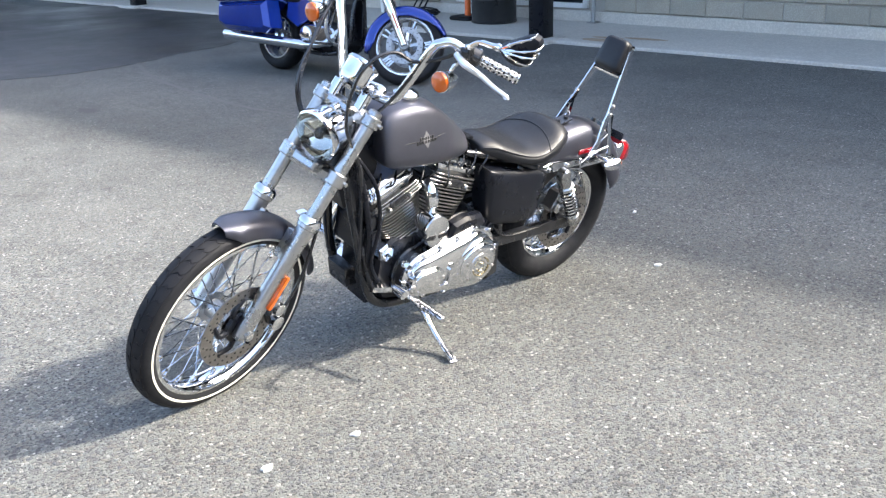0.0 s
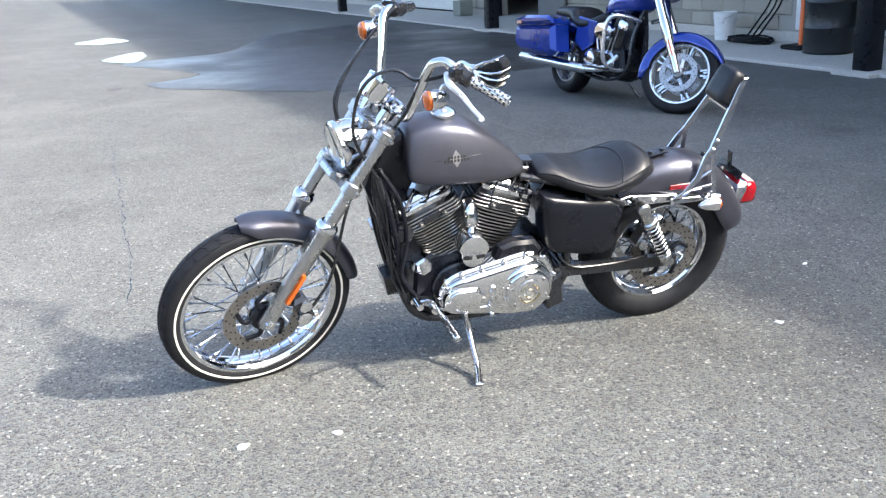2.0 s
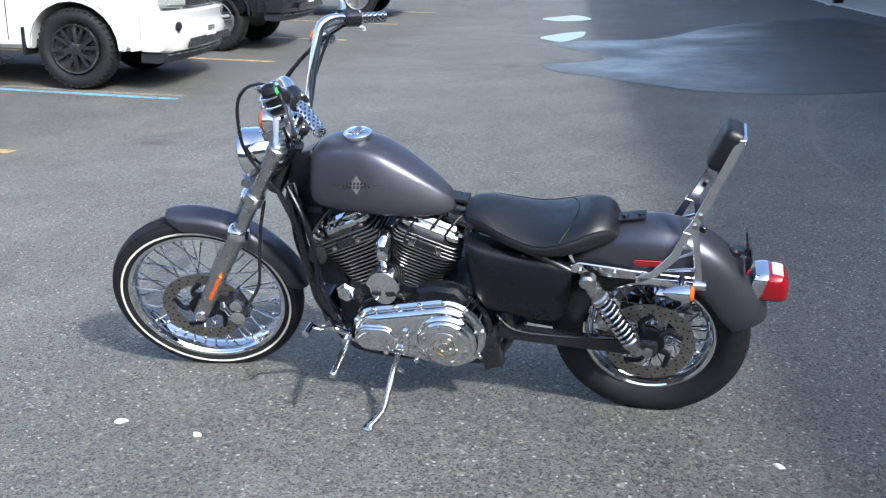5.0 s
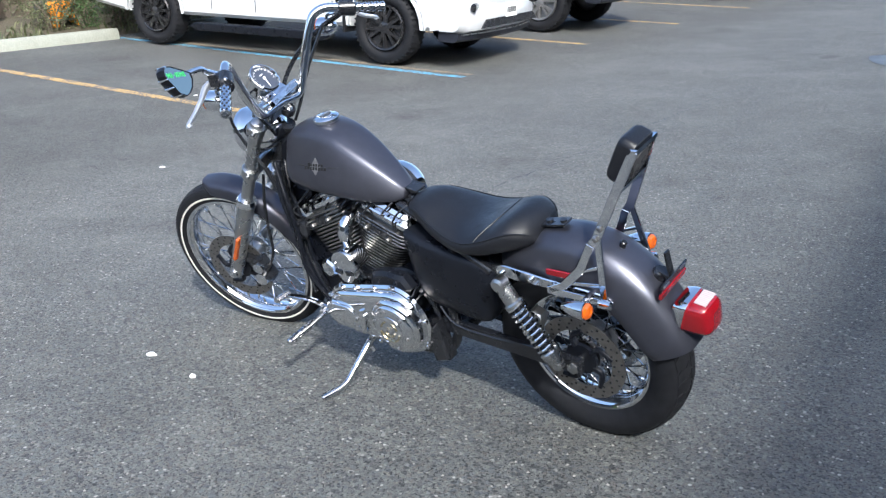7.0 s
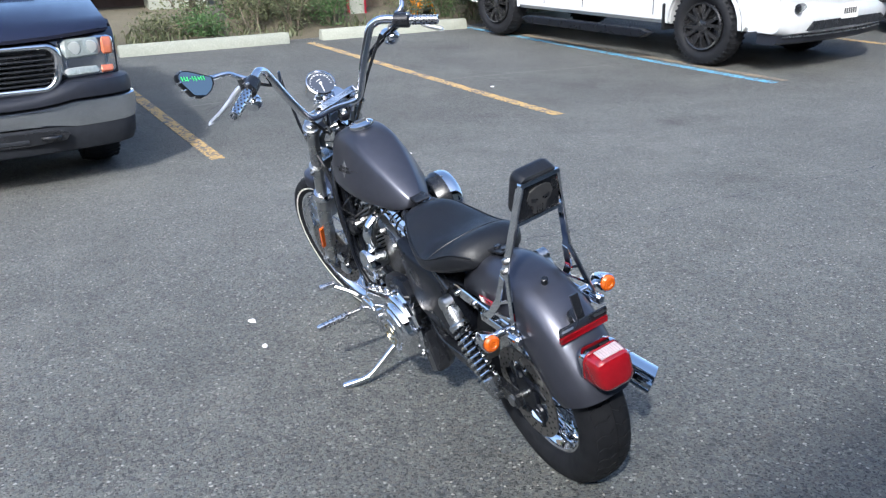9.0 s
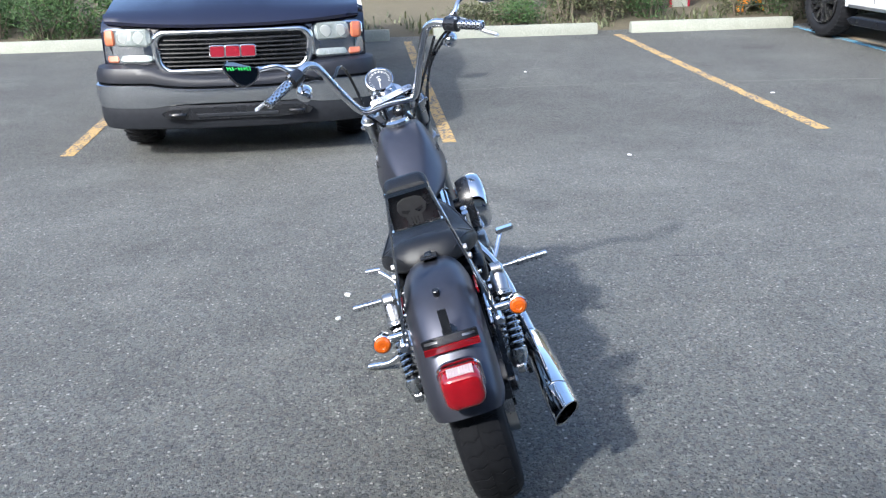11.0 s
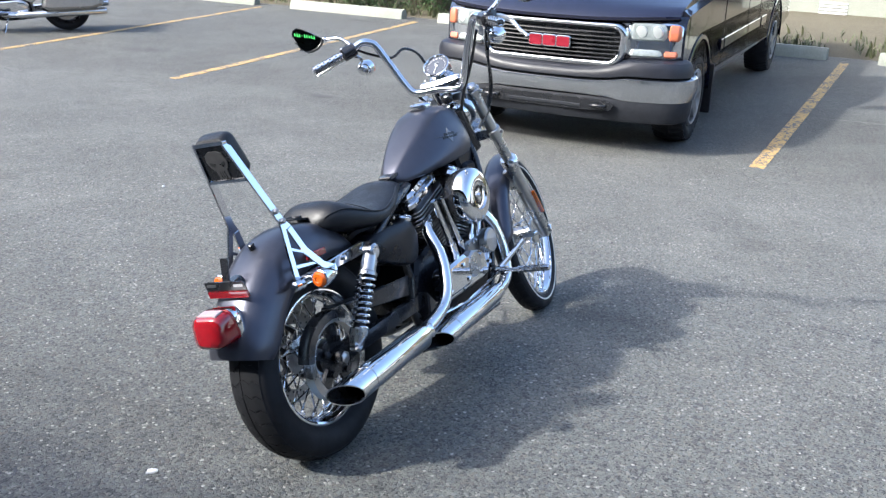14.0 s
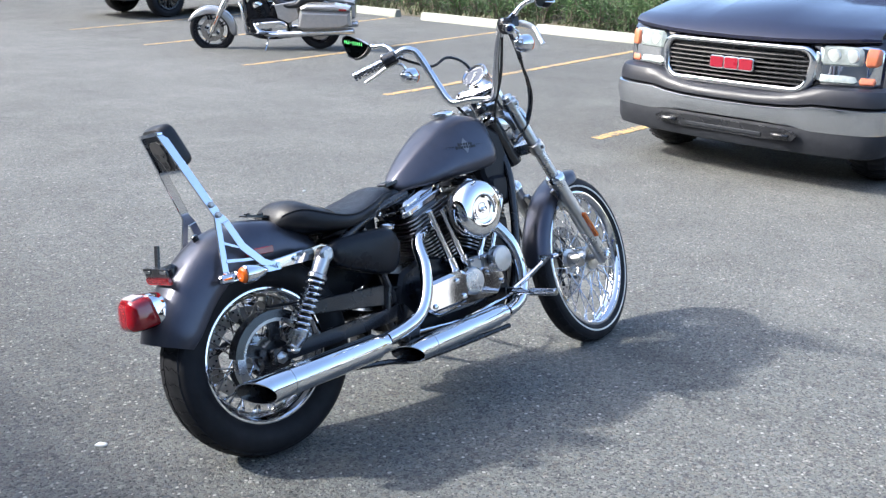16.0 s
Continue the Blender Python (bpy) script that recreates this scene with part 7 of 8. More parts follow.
M["amber"] = paint("amber_lens", (0.5, 0.15, 0.075), 0.15, 0, 0.6, 0.06, 30)
M["badge_red"] = paint("badge_red", (0.24, 0.008, 0.022), 0.3, 0, 0.3, 0.05, 40)
M["black_alloy"] = paint("black_alloy", (0.02, 0.02, 0.022), 0.25, 0.3, 0.5, 0.1, 30)
M["grey_alloy"] = paint("grey_alloy", (0.3, 0.3, 0.3), 0.4, 0.8, 0, 0.1, 30)


def on_slope(x, y, yaw):
    s = math.degrees(math.atan((ground_z(x + 3.6) - ground_z(x)) / 3.6))
    return pose(x, y, ground_z(x)) @ pose(0, 0, 0, 0, 0, yaw) @ pose(0, 0, 0, 0, s, 0)


pickup(on_slope(5.76, 1.47, 184.0), "navy", "dark_glass", "chrome", "grey_alloy", "dark navy older pickup with chrome grille, parked nose out", True, wb=3.85, wr=0.375)
pickup(on_slope(6.62, -6.92, 190.5), "truck_white", "dark_glass", "chrome", "black_alloy", "white pickup with black wheels, parked nose out", False, 0.0, 3.65, 0.435)
pickup(on_slope(7.0, -10.7, 189), "truck_black", "dark_glass", "chrome", "grey_alloy", "black lifted pickup with grey wheels, parked nose out", False, 0.14, 3.65, 0.44)
pickup(on_slope(7.3, -17.2, 189), "truck_black", "dark_glass", "chrome", "grey_alloy", "dark pickup parked farther down the row", False, 0.1, 3.65, 0.42)
pickup(on_slope(7.45, 16.95, 186), "truck_black", "dark_glass", "chrome", "black_alloy", "dark pickup beyond the silver touring motorcycle", False, 0.06, 3.65, 0.4)


# ---- touring motorcycles ----
def touring(at, color, dark, label, lean, steer):
    """Local x points ahead, the origin lies on the ground under the rear axle."""
    e = thing("motorcycle", at @ pose(0, 0, 0, lean, 0, 0), label, "motorcycle", "touring motorcycles")
    ra, fa = Vector((0, 0, 0.315)), Vector((1.62, 0, 0.335))
    hd = Vector((1.15, 0, 0.95))
    ax = Vector((-0.45, 0, 0.893))
    S = Matrix.Translation(hd) @ Matrix.Rotation(radians(steer), 4, ax) @ Matrix.Translation(-hd)
    for nm, c, R, r, w, m in (("rear_wheel", ra, 0.315, 0.205, 0.16, Matrix()), ("front_wheel", fa, 0.335, 0.25, 0.125, S)):
        wh = part(nm, ring_profile(c, R, w, tyre_shape(R, r, w), 56, m), "rubber", e, "black tyre on a cast wheel")
        sh = [(0.34 * w, r + 0.01), (0.42 * w, r + 0.006), (0.43 * w, r - 0.008), (0.36 * w, r - 0.018), (0, r - 0.03), (-0.36 * w, r - 0.018), (-0.43 * w, r - 0.008), (-0.42 * w, r + 0.006), (-0.34 * w, r + 0.01)]
        part("rim", ring_profile(c, r, w, sh, 48, m), "rim_alloy" if dark == "chrome" else "satin_black", wh)
        for k in range(5):
            a = 2 * math.pi * k / 5 + 0.2
            g = G(m)
            for q in (-0.11, 0.11):
                d = X * math.cos(a + q * 1.6) + Z * math.sin(a + q * 1.6)
                d2 = X * math.cos(a + q) + Z * math.sin(a + q)
                for e2 in ((1, -1) if nm[0] == "f" else (1,)):
                    g.strut(c + d * 0.06 + Y * e2 * 0.03, c + d2 * (r - 0.012) + Y * e2 * 0.036, 0.013, 0.014, 0.004)
            part("wheel_spoke", g, dark if dark == "satin_black" else "chrome", wh)
        for s in ((1, -1) if nm[0] == "f" else (1,)):
            part("brake_disc", ring_profile(c, 0, 0, [(s * 0.075 - 0.003, 0.115), (s * 0.075 + 0.003, 0.115), (s * 0.075 + 0.003, 0.162), (s * 0.075 - 0.003, 0.162)], 40, m), "steel", wh)
            g = G(m)
            for k in range(28):
                an = 2 * math.pi * k / 28
                g.lathe([(-0.0036, 0.005), (0.0036, 0.005)], c + Y * s * 0.075 + (X * math.cos(an) + Z * math.sin(an)) * (0.128 if k % 2 else 0.148), Y, 6)
            tagged(part("drilling", g, "black", wh), kind="stuff")
            g = G(m)
            for k in range(5):
                an = 2 * math.pi * k / 5
                g.strut(c + Y * s * 0.07 + (X * math.cos(an) + Z * math.sin(an)) * 0.04, c + Y * s * 0.072 + (X * math.cos(an + 0.25) + Z * math.sin(an + 0.25)) * 0.122, 0.012, 0.026, 0.003)
            g.lathe([(-0.012, 0.055), (0.012, 0.05), (0.03, 0.04), (0.03, 0.001)], c + Y * s * 0.07, Y * s, 24)
            part("hub", g, "alloy", wh)
    g = G(S)
    g.rings(fender_rows(fa, None, 24, 196, 34, lambda t: 0.36 + 0.05 * max(0, 0.35 - t) ** 1.3 + 0.025 * max(0, t - 0.6), lambda t: 0.088 * min(1, 0.55 + t * 5, 0.7 + (1 - t) * 6), lambda t: 0.1 * min(1, 0.25 + t * 3, 0.6 + (1 - t) * 5)))
    part("front_fender", g, color, e, angle=60)
    for s in (1, -1):
        d = (fa - Vector((1.22, 0, 1.0))).normalized()
        g = G(S)
        o = Vector((1.22, s * 0.12, 1.0))
        g.lathe([(0, 0.036), (0.3, 0.038), (0.31, 0.042), (0.5, 0.042), (0.52, 0.036), (0.7, 0.034), (0.79, 0.03), (0.8, 0.02)], o, d, 16)
        fk = part("fork_leg", g, "chrome", e)
        g = G(S)
        g.strut(o + d * 0.5 + Y * s * 0.037 + X * 0.008, o + d * 0.64 + Y * s * 0.037 + X * 0.008, 0.03, 0.012, 0.003)
        part("reflector", g, "orange_lens", fk)
        g = G(S)
        g.tube([Vector((1.2, s * 0.14, 1.12)), Vector((1.1, s * 0.3, 1.16)), Vector((0.95, s * 0.4, 1.13)), Vector((0.86, s * 0.43, 1.11))], [0.013, 0.013, 0.017, 0.017], 10)
        part("handlebar", g, "chrome", e)
        # saddlebag with lid
        o = [(0.27, 0.4), (0.2, 0.35), (-0.38, 0.35), (-0.52, 0.4), (-0.53, 0.6), (0.2, 0.645)]
        y = s * 0.17 if s < 0 else 0.40
        g = G()
        g.prism(o, (0, y, 0), (1, 0, 0), (0, 0, 1), 0.23, 0.045)
        bag = part("saddlebag", g, color, e, angle=40)
        g = G()
        g.prism([(0.2, 0.65), (-0.535, 0.605), (-0.53, 0.66), (-0.32, 0.71), (0.1, 0.725), (0.19, 0.69)], (0, y + 0.005, 0), (1, 0, 0), (0, 0, 1), 0.24, 0.03)
        part("bag_lid", g, color, bag, angle=40)
        g = G()
        g.strut((-0.37, s * 0.405, 0.64), (-0.48, s * 0.402, 0.632), 0.012, 0.03, 0.003)
        part("reflector", g, "red_lens", bag)
        # side cover, engine guard, floorboard
        g = G()
        g.prism([(0.62, 0.7), (0.3, 0.74), (0.26, 0.5), (0.42, 0.42), (0.58, 0.5)], (0, s * 0.14 + (0.03 if s > 0 else 0.0), 0), (1, 0, 0), (0, 0, 1), 0.03, 0.01)
        part("side_cover", g, color, e)
        g = G()
        g.tube([(1.14, s * 0.06, 0.73), (1.12, s * 0.2, 0.76), (1.09, s * 0.31, 0.76), (1.06, s * 0.355, 0.7), (1.05, s * 0.36, 0.58), (1.04, s * 0.34, 0.4), (1.03, s * 0.25, 0.31), (1.02, s * 0.1, 0.3)], 0.019, 12)
        part("engine_guard", g, "rim_alloy", e, "bright chrome engine guard")
        g = G()
        g.prism(rounded(0.34, 0.11, 0.04), (0.88, s * 0.3, 0.3), (1, 0, 0), (0, 1, 0), 0.02, 0.005)
        part("floorboard", g, "black", e)
        g = G()
        a, b = Vector((0.62, s * 0.22, 0.27)), Vector((-0.55, s * 0.26, 0.3))
        g.tube([(0.95, s * 0.12, 0.42), (0.85, s * 0.2, 0.3), (0.62, s * 0.22, 0.27)], 0.026, 12)
        g.lathe([(0, 0.03), (0.05, 0.045), (0.95, 0.05), (1.17, 0.045), (1.17, 0.038), (1.0, 0.036)], a, b - a, 20)
        part("muffler", g, "chrome", e, "long chrome muffler")
        g = G()
        g.prism([(0.66, 0.5), (0.78, 0.78), (0.98, 0.8), (1.08, 0.66), (1.08, 0.36), (0.7, 0.3)], (0, 0.06 if s > 0 else -0.045, 0), (1, 0, 0), (0, 0, 1), 0.02, 0.005)
        part("engine_shroud", g, "satin_black", e)
        g = G()
        g.tube([(0.2, s * 0.2, 0.5), (0.24, s * 0.28, 0.45), (0.2, s * 0.3, 0.4)], 0.012, 8)
        part("passenger_peg", g, "chrome", e)
    g = G()
    g.rings(fender_rows(ra, None, 60, 190, 22, lambda t: 0.4, lambda t: 0.12, lambda t: 0.12))
    part("rear_fender", g, color, e, angle=60)
    g = G()
    g.rings(loft(dense([(1.13, 0.98, 0.86, 0.05, 0.5), (1.1, 1.02, 0.82, 0.12, 0.45), (1.0, 1.05, 0.79, 0.16, 0.4), (0.85, 1.03, 0.77, 0.165, 0.4), (0.72, 0.96, 0.76, 0.14, 0.4), (0.62, 0.87, 0.76, 0.09, 0.45), (0.58, 0.82, 0.77, 0.04, 0.5)]), 2.4, 28))
    tk = part("fuel_tank", g, color, e, angle=60)
    g = G()
    g.rings(loft(dense([(0.66, 0.79, 0.73, 0.07, 0.5), (0.6, 0.79, 0.68, 0.12, 0.5), (0.45, 0.73, 0.63, 0.18, 0.5), (0.3, 0.74, 0.63, 0.2, 0.5), (0.2, 0.82, 0.65, 0.19, 0.5), (0.1, 0.83, 0.7, 0.17, 0.5), (-0.15, 0.82, 0.72, 0.14, 0.5), (-0.28, 0.79, 0.73, 0.08, 0.5)]), 2.6, 28))
    part("seat", g, "leather", e, angle=60)
    # fairing, low part in view
    g = G(S)
    g.rings(loft(dense([(1.42, 1.2, 1.05, 0.08, 0.5), (1.38, 1.26, 0.99, 0.2, 0.5), (1.3, 1.3, 0.96, 0.3, 0.5), (1.2, 1.32, 0.95, 0.38, 0.5), (1.14, 1.32, 0.97, 0.4, 0.5)]), 2.6, 28))
    part("fairing", g, color, e, angle=60)
    g = G(S)
    g.lathe([(0, 0.1), (0.03, 0.1), (0.04, 0.085), (0.05, 0.001)], (1.38, 0, 1.1), (1, 0, 0.0), 28)
    part("headlight", g, "clear_plastic", e)
    # engine
    g = G()
    g.prism([(1.05, 0.3), (1.0, 0.48), (0.75, 0.5), (0.45, 0.46), (0.42, 0.28), (0.6, 0.22), (0.95, 0.22)], (0, 0.13, 0), (1, 0, 0), (0, 0, 1), 0.26, 0.03)
    part("crankcase", g, "satin_black", e)
    for s in (1, -1):
        g = G()
        g.prism(lobes((0.55, 0.36), 0.1, (0.86, 0.36), 0.085), (0, 0.17 if s > 0 else -0.12, 0), (1, 0, 0), (0, 0, 1), 0.05, 0.015)
        pc = part("engine_cover", g, "chrome", e)
        g = G()
        g.lathe([(0, 0.075), (0.012, 0.073), (0.018, 0.05), (0.018, 0.001)], (0.55, s * 0.168, 0.36), Y * s, 24)
        part("derby_cover", g, "chrome", pc)
    for tilt, bx in ((radians(22.5), 0.8), (radians(-22.5), 0.68)):
        up = Vector((math.sin(tilt), 0, math.cos(tilt)))
        o = Vector((bx, 0, 0.47))
        for k in range(10):
            g = G()
            g.lathe([(0.02 + 0.018 * k, 0.095), (0.026 + 0.018 * k, 0.095)], o, up, 20)
            part("fin", g, "fin_metal" if dark == "chrome" else "satin_black", e)
        g = G()
        g.lathe([(0, 0.07), (0.22, 0.07)], o, up, 20)
        part("cylinder", g, "satin_black", e)
        g = G()
        g.lathe([(0.21, 0.1), (0.25, 0.1), (0.28, 0.085), (0.285, 0.001)], o, up, 20)
        part("rocker_box", g, "chrome", e)
        for q in (-0.03, 0.03):
            g = G()
            g.tube([Vector((0.74 + q + (bx - 0.74), -0.13, 0.42)), Vector((0.74 + q + (bx - 0.74), -0.13, 0.42)) + up * 0.26], 0.013, 10, smooth=1)
            part("pushrod_tube", g, "chrome", e)
    g = G()
    g.lathe([(0, 0.1), (0.05, 0.105), (0.075, 0.09), (0.08, 0.001)], (0.74, -0.12, 0.62), -Y, 28, scale=(0.8, 1.2))
    part("air_cleaner", g, "chrome", e)
    g = G()
    g.tube([(1.1, 0, 0.85), (1.07, 0.07, 0.6), (1.05, 0.09, 0.3), (0.8, 0.11, 0.2), (0.4, 0.11, 0.22)], 0.018, 10)
    g.tube([(1.1, 0, 0.85), (1.07, -0.07, 0.6), (1.05, -0.09, 0.3), (0.8, -0.11, 0.2), (0.4, -0.11, 0.22)], 0.018, 10)
    g.tube([(1.1, 0, 0.85), (0.7, 0, 0.78), (0.2, 0, 0.7), (-0.1, 0, 0.66)], 0.025, 10)
    part("frame", g, "black", e)
    g = G()
    g.tube([(0.75, 0.12, 0.22), (0.78, 0.2, 0.12), (0.8, 0.26, 0.05)], 0.012, 8)
    part("kickstand", g, "chrome", e)
    g = G()
    g.box((0.06, 0.16, 0.07), Matrix.Translation((-0.42, 0, 0.62)), 0.02)
    part("tail_light", g, "red_lens", e)
    return e


M["blue_paint"] = paint("candy_blue_paint", (0.006, 0.036, 0.28), 0.12, 0.35, 0.8, 0.05, 20)
M["rim_alloy"] = paint("bright_cast_alloy", (0.78, 0.78, 0.78), 0.22, 0.85, 0, 0.04, 40)
M["pewter"] = paint("pewter_paint", (0.36, 0.36, 0.36), 0.22, 0.5, 0.7, 0.06, 20)
yb = math.degrees(math.atan2(1.72, -0.22))
touring(pose(-2.1, -5.6, 0, 0, 0, yb), "blue_paint", "chrome", "blue touring motorcycle with chrome engine parked by the sidewalk", -8, 36)
touring(pose(6.95, 9.75, ground_z(6.95), 0, 0, math.degrees(math.atan2(1.15, -1.2))) @ pose(0, 0, 0, 0, 4, 0), "pewter", "satin_black", "silver grey touring motorcycle with chrome mufflers, on its stand", -8, 6)


# ---- the planted bank and what stands on it ----
def leaf_material(name, a, b):
    n = Nodes(name)
    r = n.node("NewGeometry").outputs["Random Per Island"]
    n.set(Base_Color=n.mix(n.noise(3), n.ramp(r, (0.0, a), (1.0, b)), tuple(c * 0.8 for c in a)), Roughness=0.6, Subsurface_Weight=0.0)
    return n.m


M["leaf_green"] = leaf_material("shrub_leaves", (0.03, 0.075, 0.02), (0.11, 0.19, 0.05))
M["leaf_olive"] = leaf_material("dry_shrub_leaves", (0.05, 0.065, 0.025), (0.2, 0.2, 0.1))
M["bark"] = rough_mineral("shrub_bark", (0.09, 0.07, 0.05), (0.2, 0.17, 0.13), 20.0, 0.6)


def shrub(at, r, h, mat, label, seed, leaves=1100, size=0.05, slim=0.45):
    random.seed(seed)
    e = thing("shrub", at, label, "shrub", "shrubs on the bank")
    tips = []
    for k in range(9):
        a, q = random.uniform(0, 6.28), random.uniform(0.3, 1.0)
        top = Vector((r * q * math.cos(a), r * q * math.sin(a), h * random.uniform(0.6, 1.0)))
        g = G()
        pts = [Vector((0.06 * math.cos(a), 0.06 * math.sin(a), -0.05)), top * 0.35 + Vector((random.uniform(-0.06, 0.06), random.uniform(-0.06, 0.06), 0.05)), top * 0.7 + Vector((random.uniform(-0.08, 0.08), random.uniform(-0.08, 0.08), 0)), top]
        g.tube(pts, [0.016, 0.012, 0.008, 0.003], 6, smooth=2)
        part("stem", g, "bark", e)
        tips.append(pts)
    v, f = [], []
    for k in range(leaves):
        p = random.choice(tips)
        t = random.random() ** 0.7
        i = min(2, int(t * 3))
        c = p[i].lerp(p[i + 1], t * 3 - i) + Vector((random.gauss(0, 0.11), random.gauss(0, 0.11), random.gauss(0, 0.08))) * (r / 0.5)
        c.z = max(0.02, c.z)
        d = Vector((random.gauss(0, 1), random.gauss(0, 1), random.gauss(0.3, 0.7))).normalized()
        w = d.orthogonal().normalized()
        w = (Matrix.Rotation(random.uniform(0, 6.28), 3, d) @ w)
        nrm = d.cross(w)
        L = size * random.uniform(0.6, 1.3)
        b = len(v)
        v += [c, c + d * L * 0.5 + w * L * slim * 0.5 + nrm * 0.006, c + d * L, c + d * L * 0.5 - w * L * slim * 0.5 + nrm * 0.006, c + d * L * 0.5 - nrm * 0.004]
        f += [(b, b + 1, b + 4), (b + 1, b + 2, b + 4), (b + 2, b + 3, b + 4), (b + 3, b, b + 4)]
    g = G()
    g.v, g.f = v, f
    me = bpy.data.meshes.new("leaves")
    me.from_pydata([tuple(p) for p in v], [], f)
    me.materials.append(M[mat])
    o = new("leaves", me)
    o.parent = e
    tagged(o, kind="stuff")
    return e


k = 0
for y, x in ((4.4, 12.4), (5.2, 12.2), (6.1, 12.5), (7.0, 12.2), (8.0, 12.4), (9.0, 12.3), (10.1, 12.4), (11.3, 12.3), (12.6, 12.5), (14.0, 12.3), (15.6, 12.4), (17.4, 12.4), (6.5, 13.2), (8.6, 13.3), (10.8, 13.2)):
    k += 1
    shrub(pose(x, y, ground_z(11.3) + 0.22, 0, 0, 40 * k), 0.62, 0.85, "leaf_green", "low green leafy shrub on the bank", k, 2400, 0.065, 0.35)
for y, x in ((-2.6, 12.5), (-3.3, 12.3), (-5.6, 12.6), (-6.4, 12.3), (-7.4, 12.5), (-8.4, 12.3), (-9.6, 12.4), (-11.0, 12.4), (-12.6, 12.3), (-14.4, 12.4), (-16.2, 12.4), (-3.9, 13.3), (-7.0, 13.4)):
    k += 1
    shrub(pose(x, y, ground_z(11.3) + 0.22, 0, 0, 40 * k), 0.6, 0.85, "leaf_olive", "straggly half-dry shrub on the bank", k, 1900, 0.055, 0.5)
# low growth close behind the wheel stops
random.seed(77)
y = -17.0
while y < 18:
    k += 1
    x = 11.78 + random.uniform(-0.1, 0.12)
    if not (-4.6 < y < -3.7 or -0.45 < y < 3.2):
        green = y > 3.0
        shrub(pose(x, y, ground_z(11.3) + 0.12, 0, 0, 50 * k), random.uniform(0.45, 0.58), random.uniform(0.5, 0.95) * (0.45 if -2.2 < y < 0 else 1), "leaf_green" if green else ("leaf_olive" if k % 3 else "leaf_green"), "low green shrub close behind the wheel stops" if green else "low tangled shrub with dry leaves behind the wheel stops", k, 1250, 0.05, 0.45)
    y += random.uniform(0.5, 0.75)
y = -17.0
while y < -0.9:
    k += 1
    shrub(pose(13.3 if -5.2 < y < -3.5 else 12.75 + random.uniform(-0.15, 0.15), y, ground_z(11.3) + 0.2, 0, 0, 70 * k), 0.7, random.uniform(0.9, 1.3), "leaf_green" if k % 3 == 0 else "leaf_olive", "tall straggly shrub at the back of the bank", k, 1500, 0.06, 0.45)
    y += random.uniform(0.6, 0.85)
# weeds at the asphalt's edge
random.seed(21)
v, f = [], []
for n_ in range(5200):
    y = random.uniform(-16, 18)
    x = 11.42 + abs(random.gauss(0, 0.3))
    if noise.noise((x * 1.2, y * 0.8, 3)) < -0.12 or abs(y + 4.98) < 0.36:
        continue
    z = ground_z(11.3) + 0.28 * min(1, max(0.0, x - 11.35)) ** 0.7 - 0.03
    a, h, w = random.uniform(0, 6.28), random.uniform(0.04, 0.16), random.uniform(0.006, 0.016)
    d, q = Vector((math.cos(a), math.sin(a), 0)), Vector((-math.sin(a), math.cos(a), 0))
    c = Vector((x, y, z))
    b = len(v)
    v += [c - d * w, c + d * w, c + q * h * 0.3 + Z * h * 0.7 + d * w * 0.8, c + q * h * 0.3 + Z * h * 0.7 - d * w * 0.8, c + q * h * 0.7 + Z * h]
    f += [(b, b + 1, b + 2, b + 3), (b + 3, b + 2, b + 4)]
me = bpy.data.meshes.new("weeds")
me.from_pydata([tuple(p) for p in v], [], f)
me.materials.append(M["leaf_olive"])
tagged(new("weeds", me), "dry grass and weeds along the asphalt edge", "weeds", kind="stuff")

# white corrugated shed on a pale foundation
sz = ground_z(11.3) + 0.1
e = thing("shed", pose(14.2, 0.75, sz), "white corrugated shed on a pale concrete foundation", "shed")
g = G()
g.prism([(0, -2.9), (0, -1.95), (6, -1.95), (6, -2.9)], (0, 0, 0), (1, 0, 0), (0, 1, 0), 0.62, 0.01)
g.prism([(0, -0.83), (0, 3.0), (6, 3.0), (6, -0.83)], (0, 0, 0), (1, 0, 0), (0, 1, 0), 0.62, 0.01)
part("foundation", g, "stop", e)
g = G()
g.prism([(0.5, -1.95), (0.5, -0.83), (0.6, -0.83), (0.6, -1.95)], (0, 0, 0), (1, 0, 0), (0, 1, 0), 0.62)
part("opening_back", g, paint("dark_brown_board", (0.05, 0.03, 0.025), 0.7, 0, 0, 0.15, 8), e, "dark brown boarded opening")
M["siding"] = paint("white_siding", (0.72, 0.75, 0.72), 0.45, 0, 0, 0.05, 6)
for i in range(30):
    g = G()
    y0 = -2.9 + i * 0.2
    g.prism([(-0.02, y0), (-0.035, y0 + 0.02), (-0.035, y0 + 0.1), (-0.02, y0 + 0.12), (-0.02, y0 + 0.2), (0.0, y0 + 0.2), (0.0, y0)], (0, 0, 0.62), (1, 0, 0), (0, 1, 0), 2.4)
    part("siding_panel", g, "siding", e)
g = G()
g.prism([(0.0, -2.9), (0.0, 3.1), (6, 3.1), (6, -2.9)], (0, 0, 2.95), (1, 0, 0), (0, 1, 0), 0.12)
part("roof", g, "siding", e)
for y in (0.1, 0.9):
    g = G()
    for q in range(5):
        g.box((0.02, 0.42, 0.03), Matrix.Translation((-0.01, y + 0.4 * (y > 0.5), 0.28 + 0.05 * q)), 0.004)
    part("vent", g, "door_white", e)
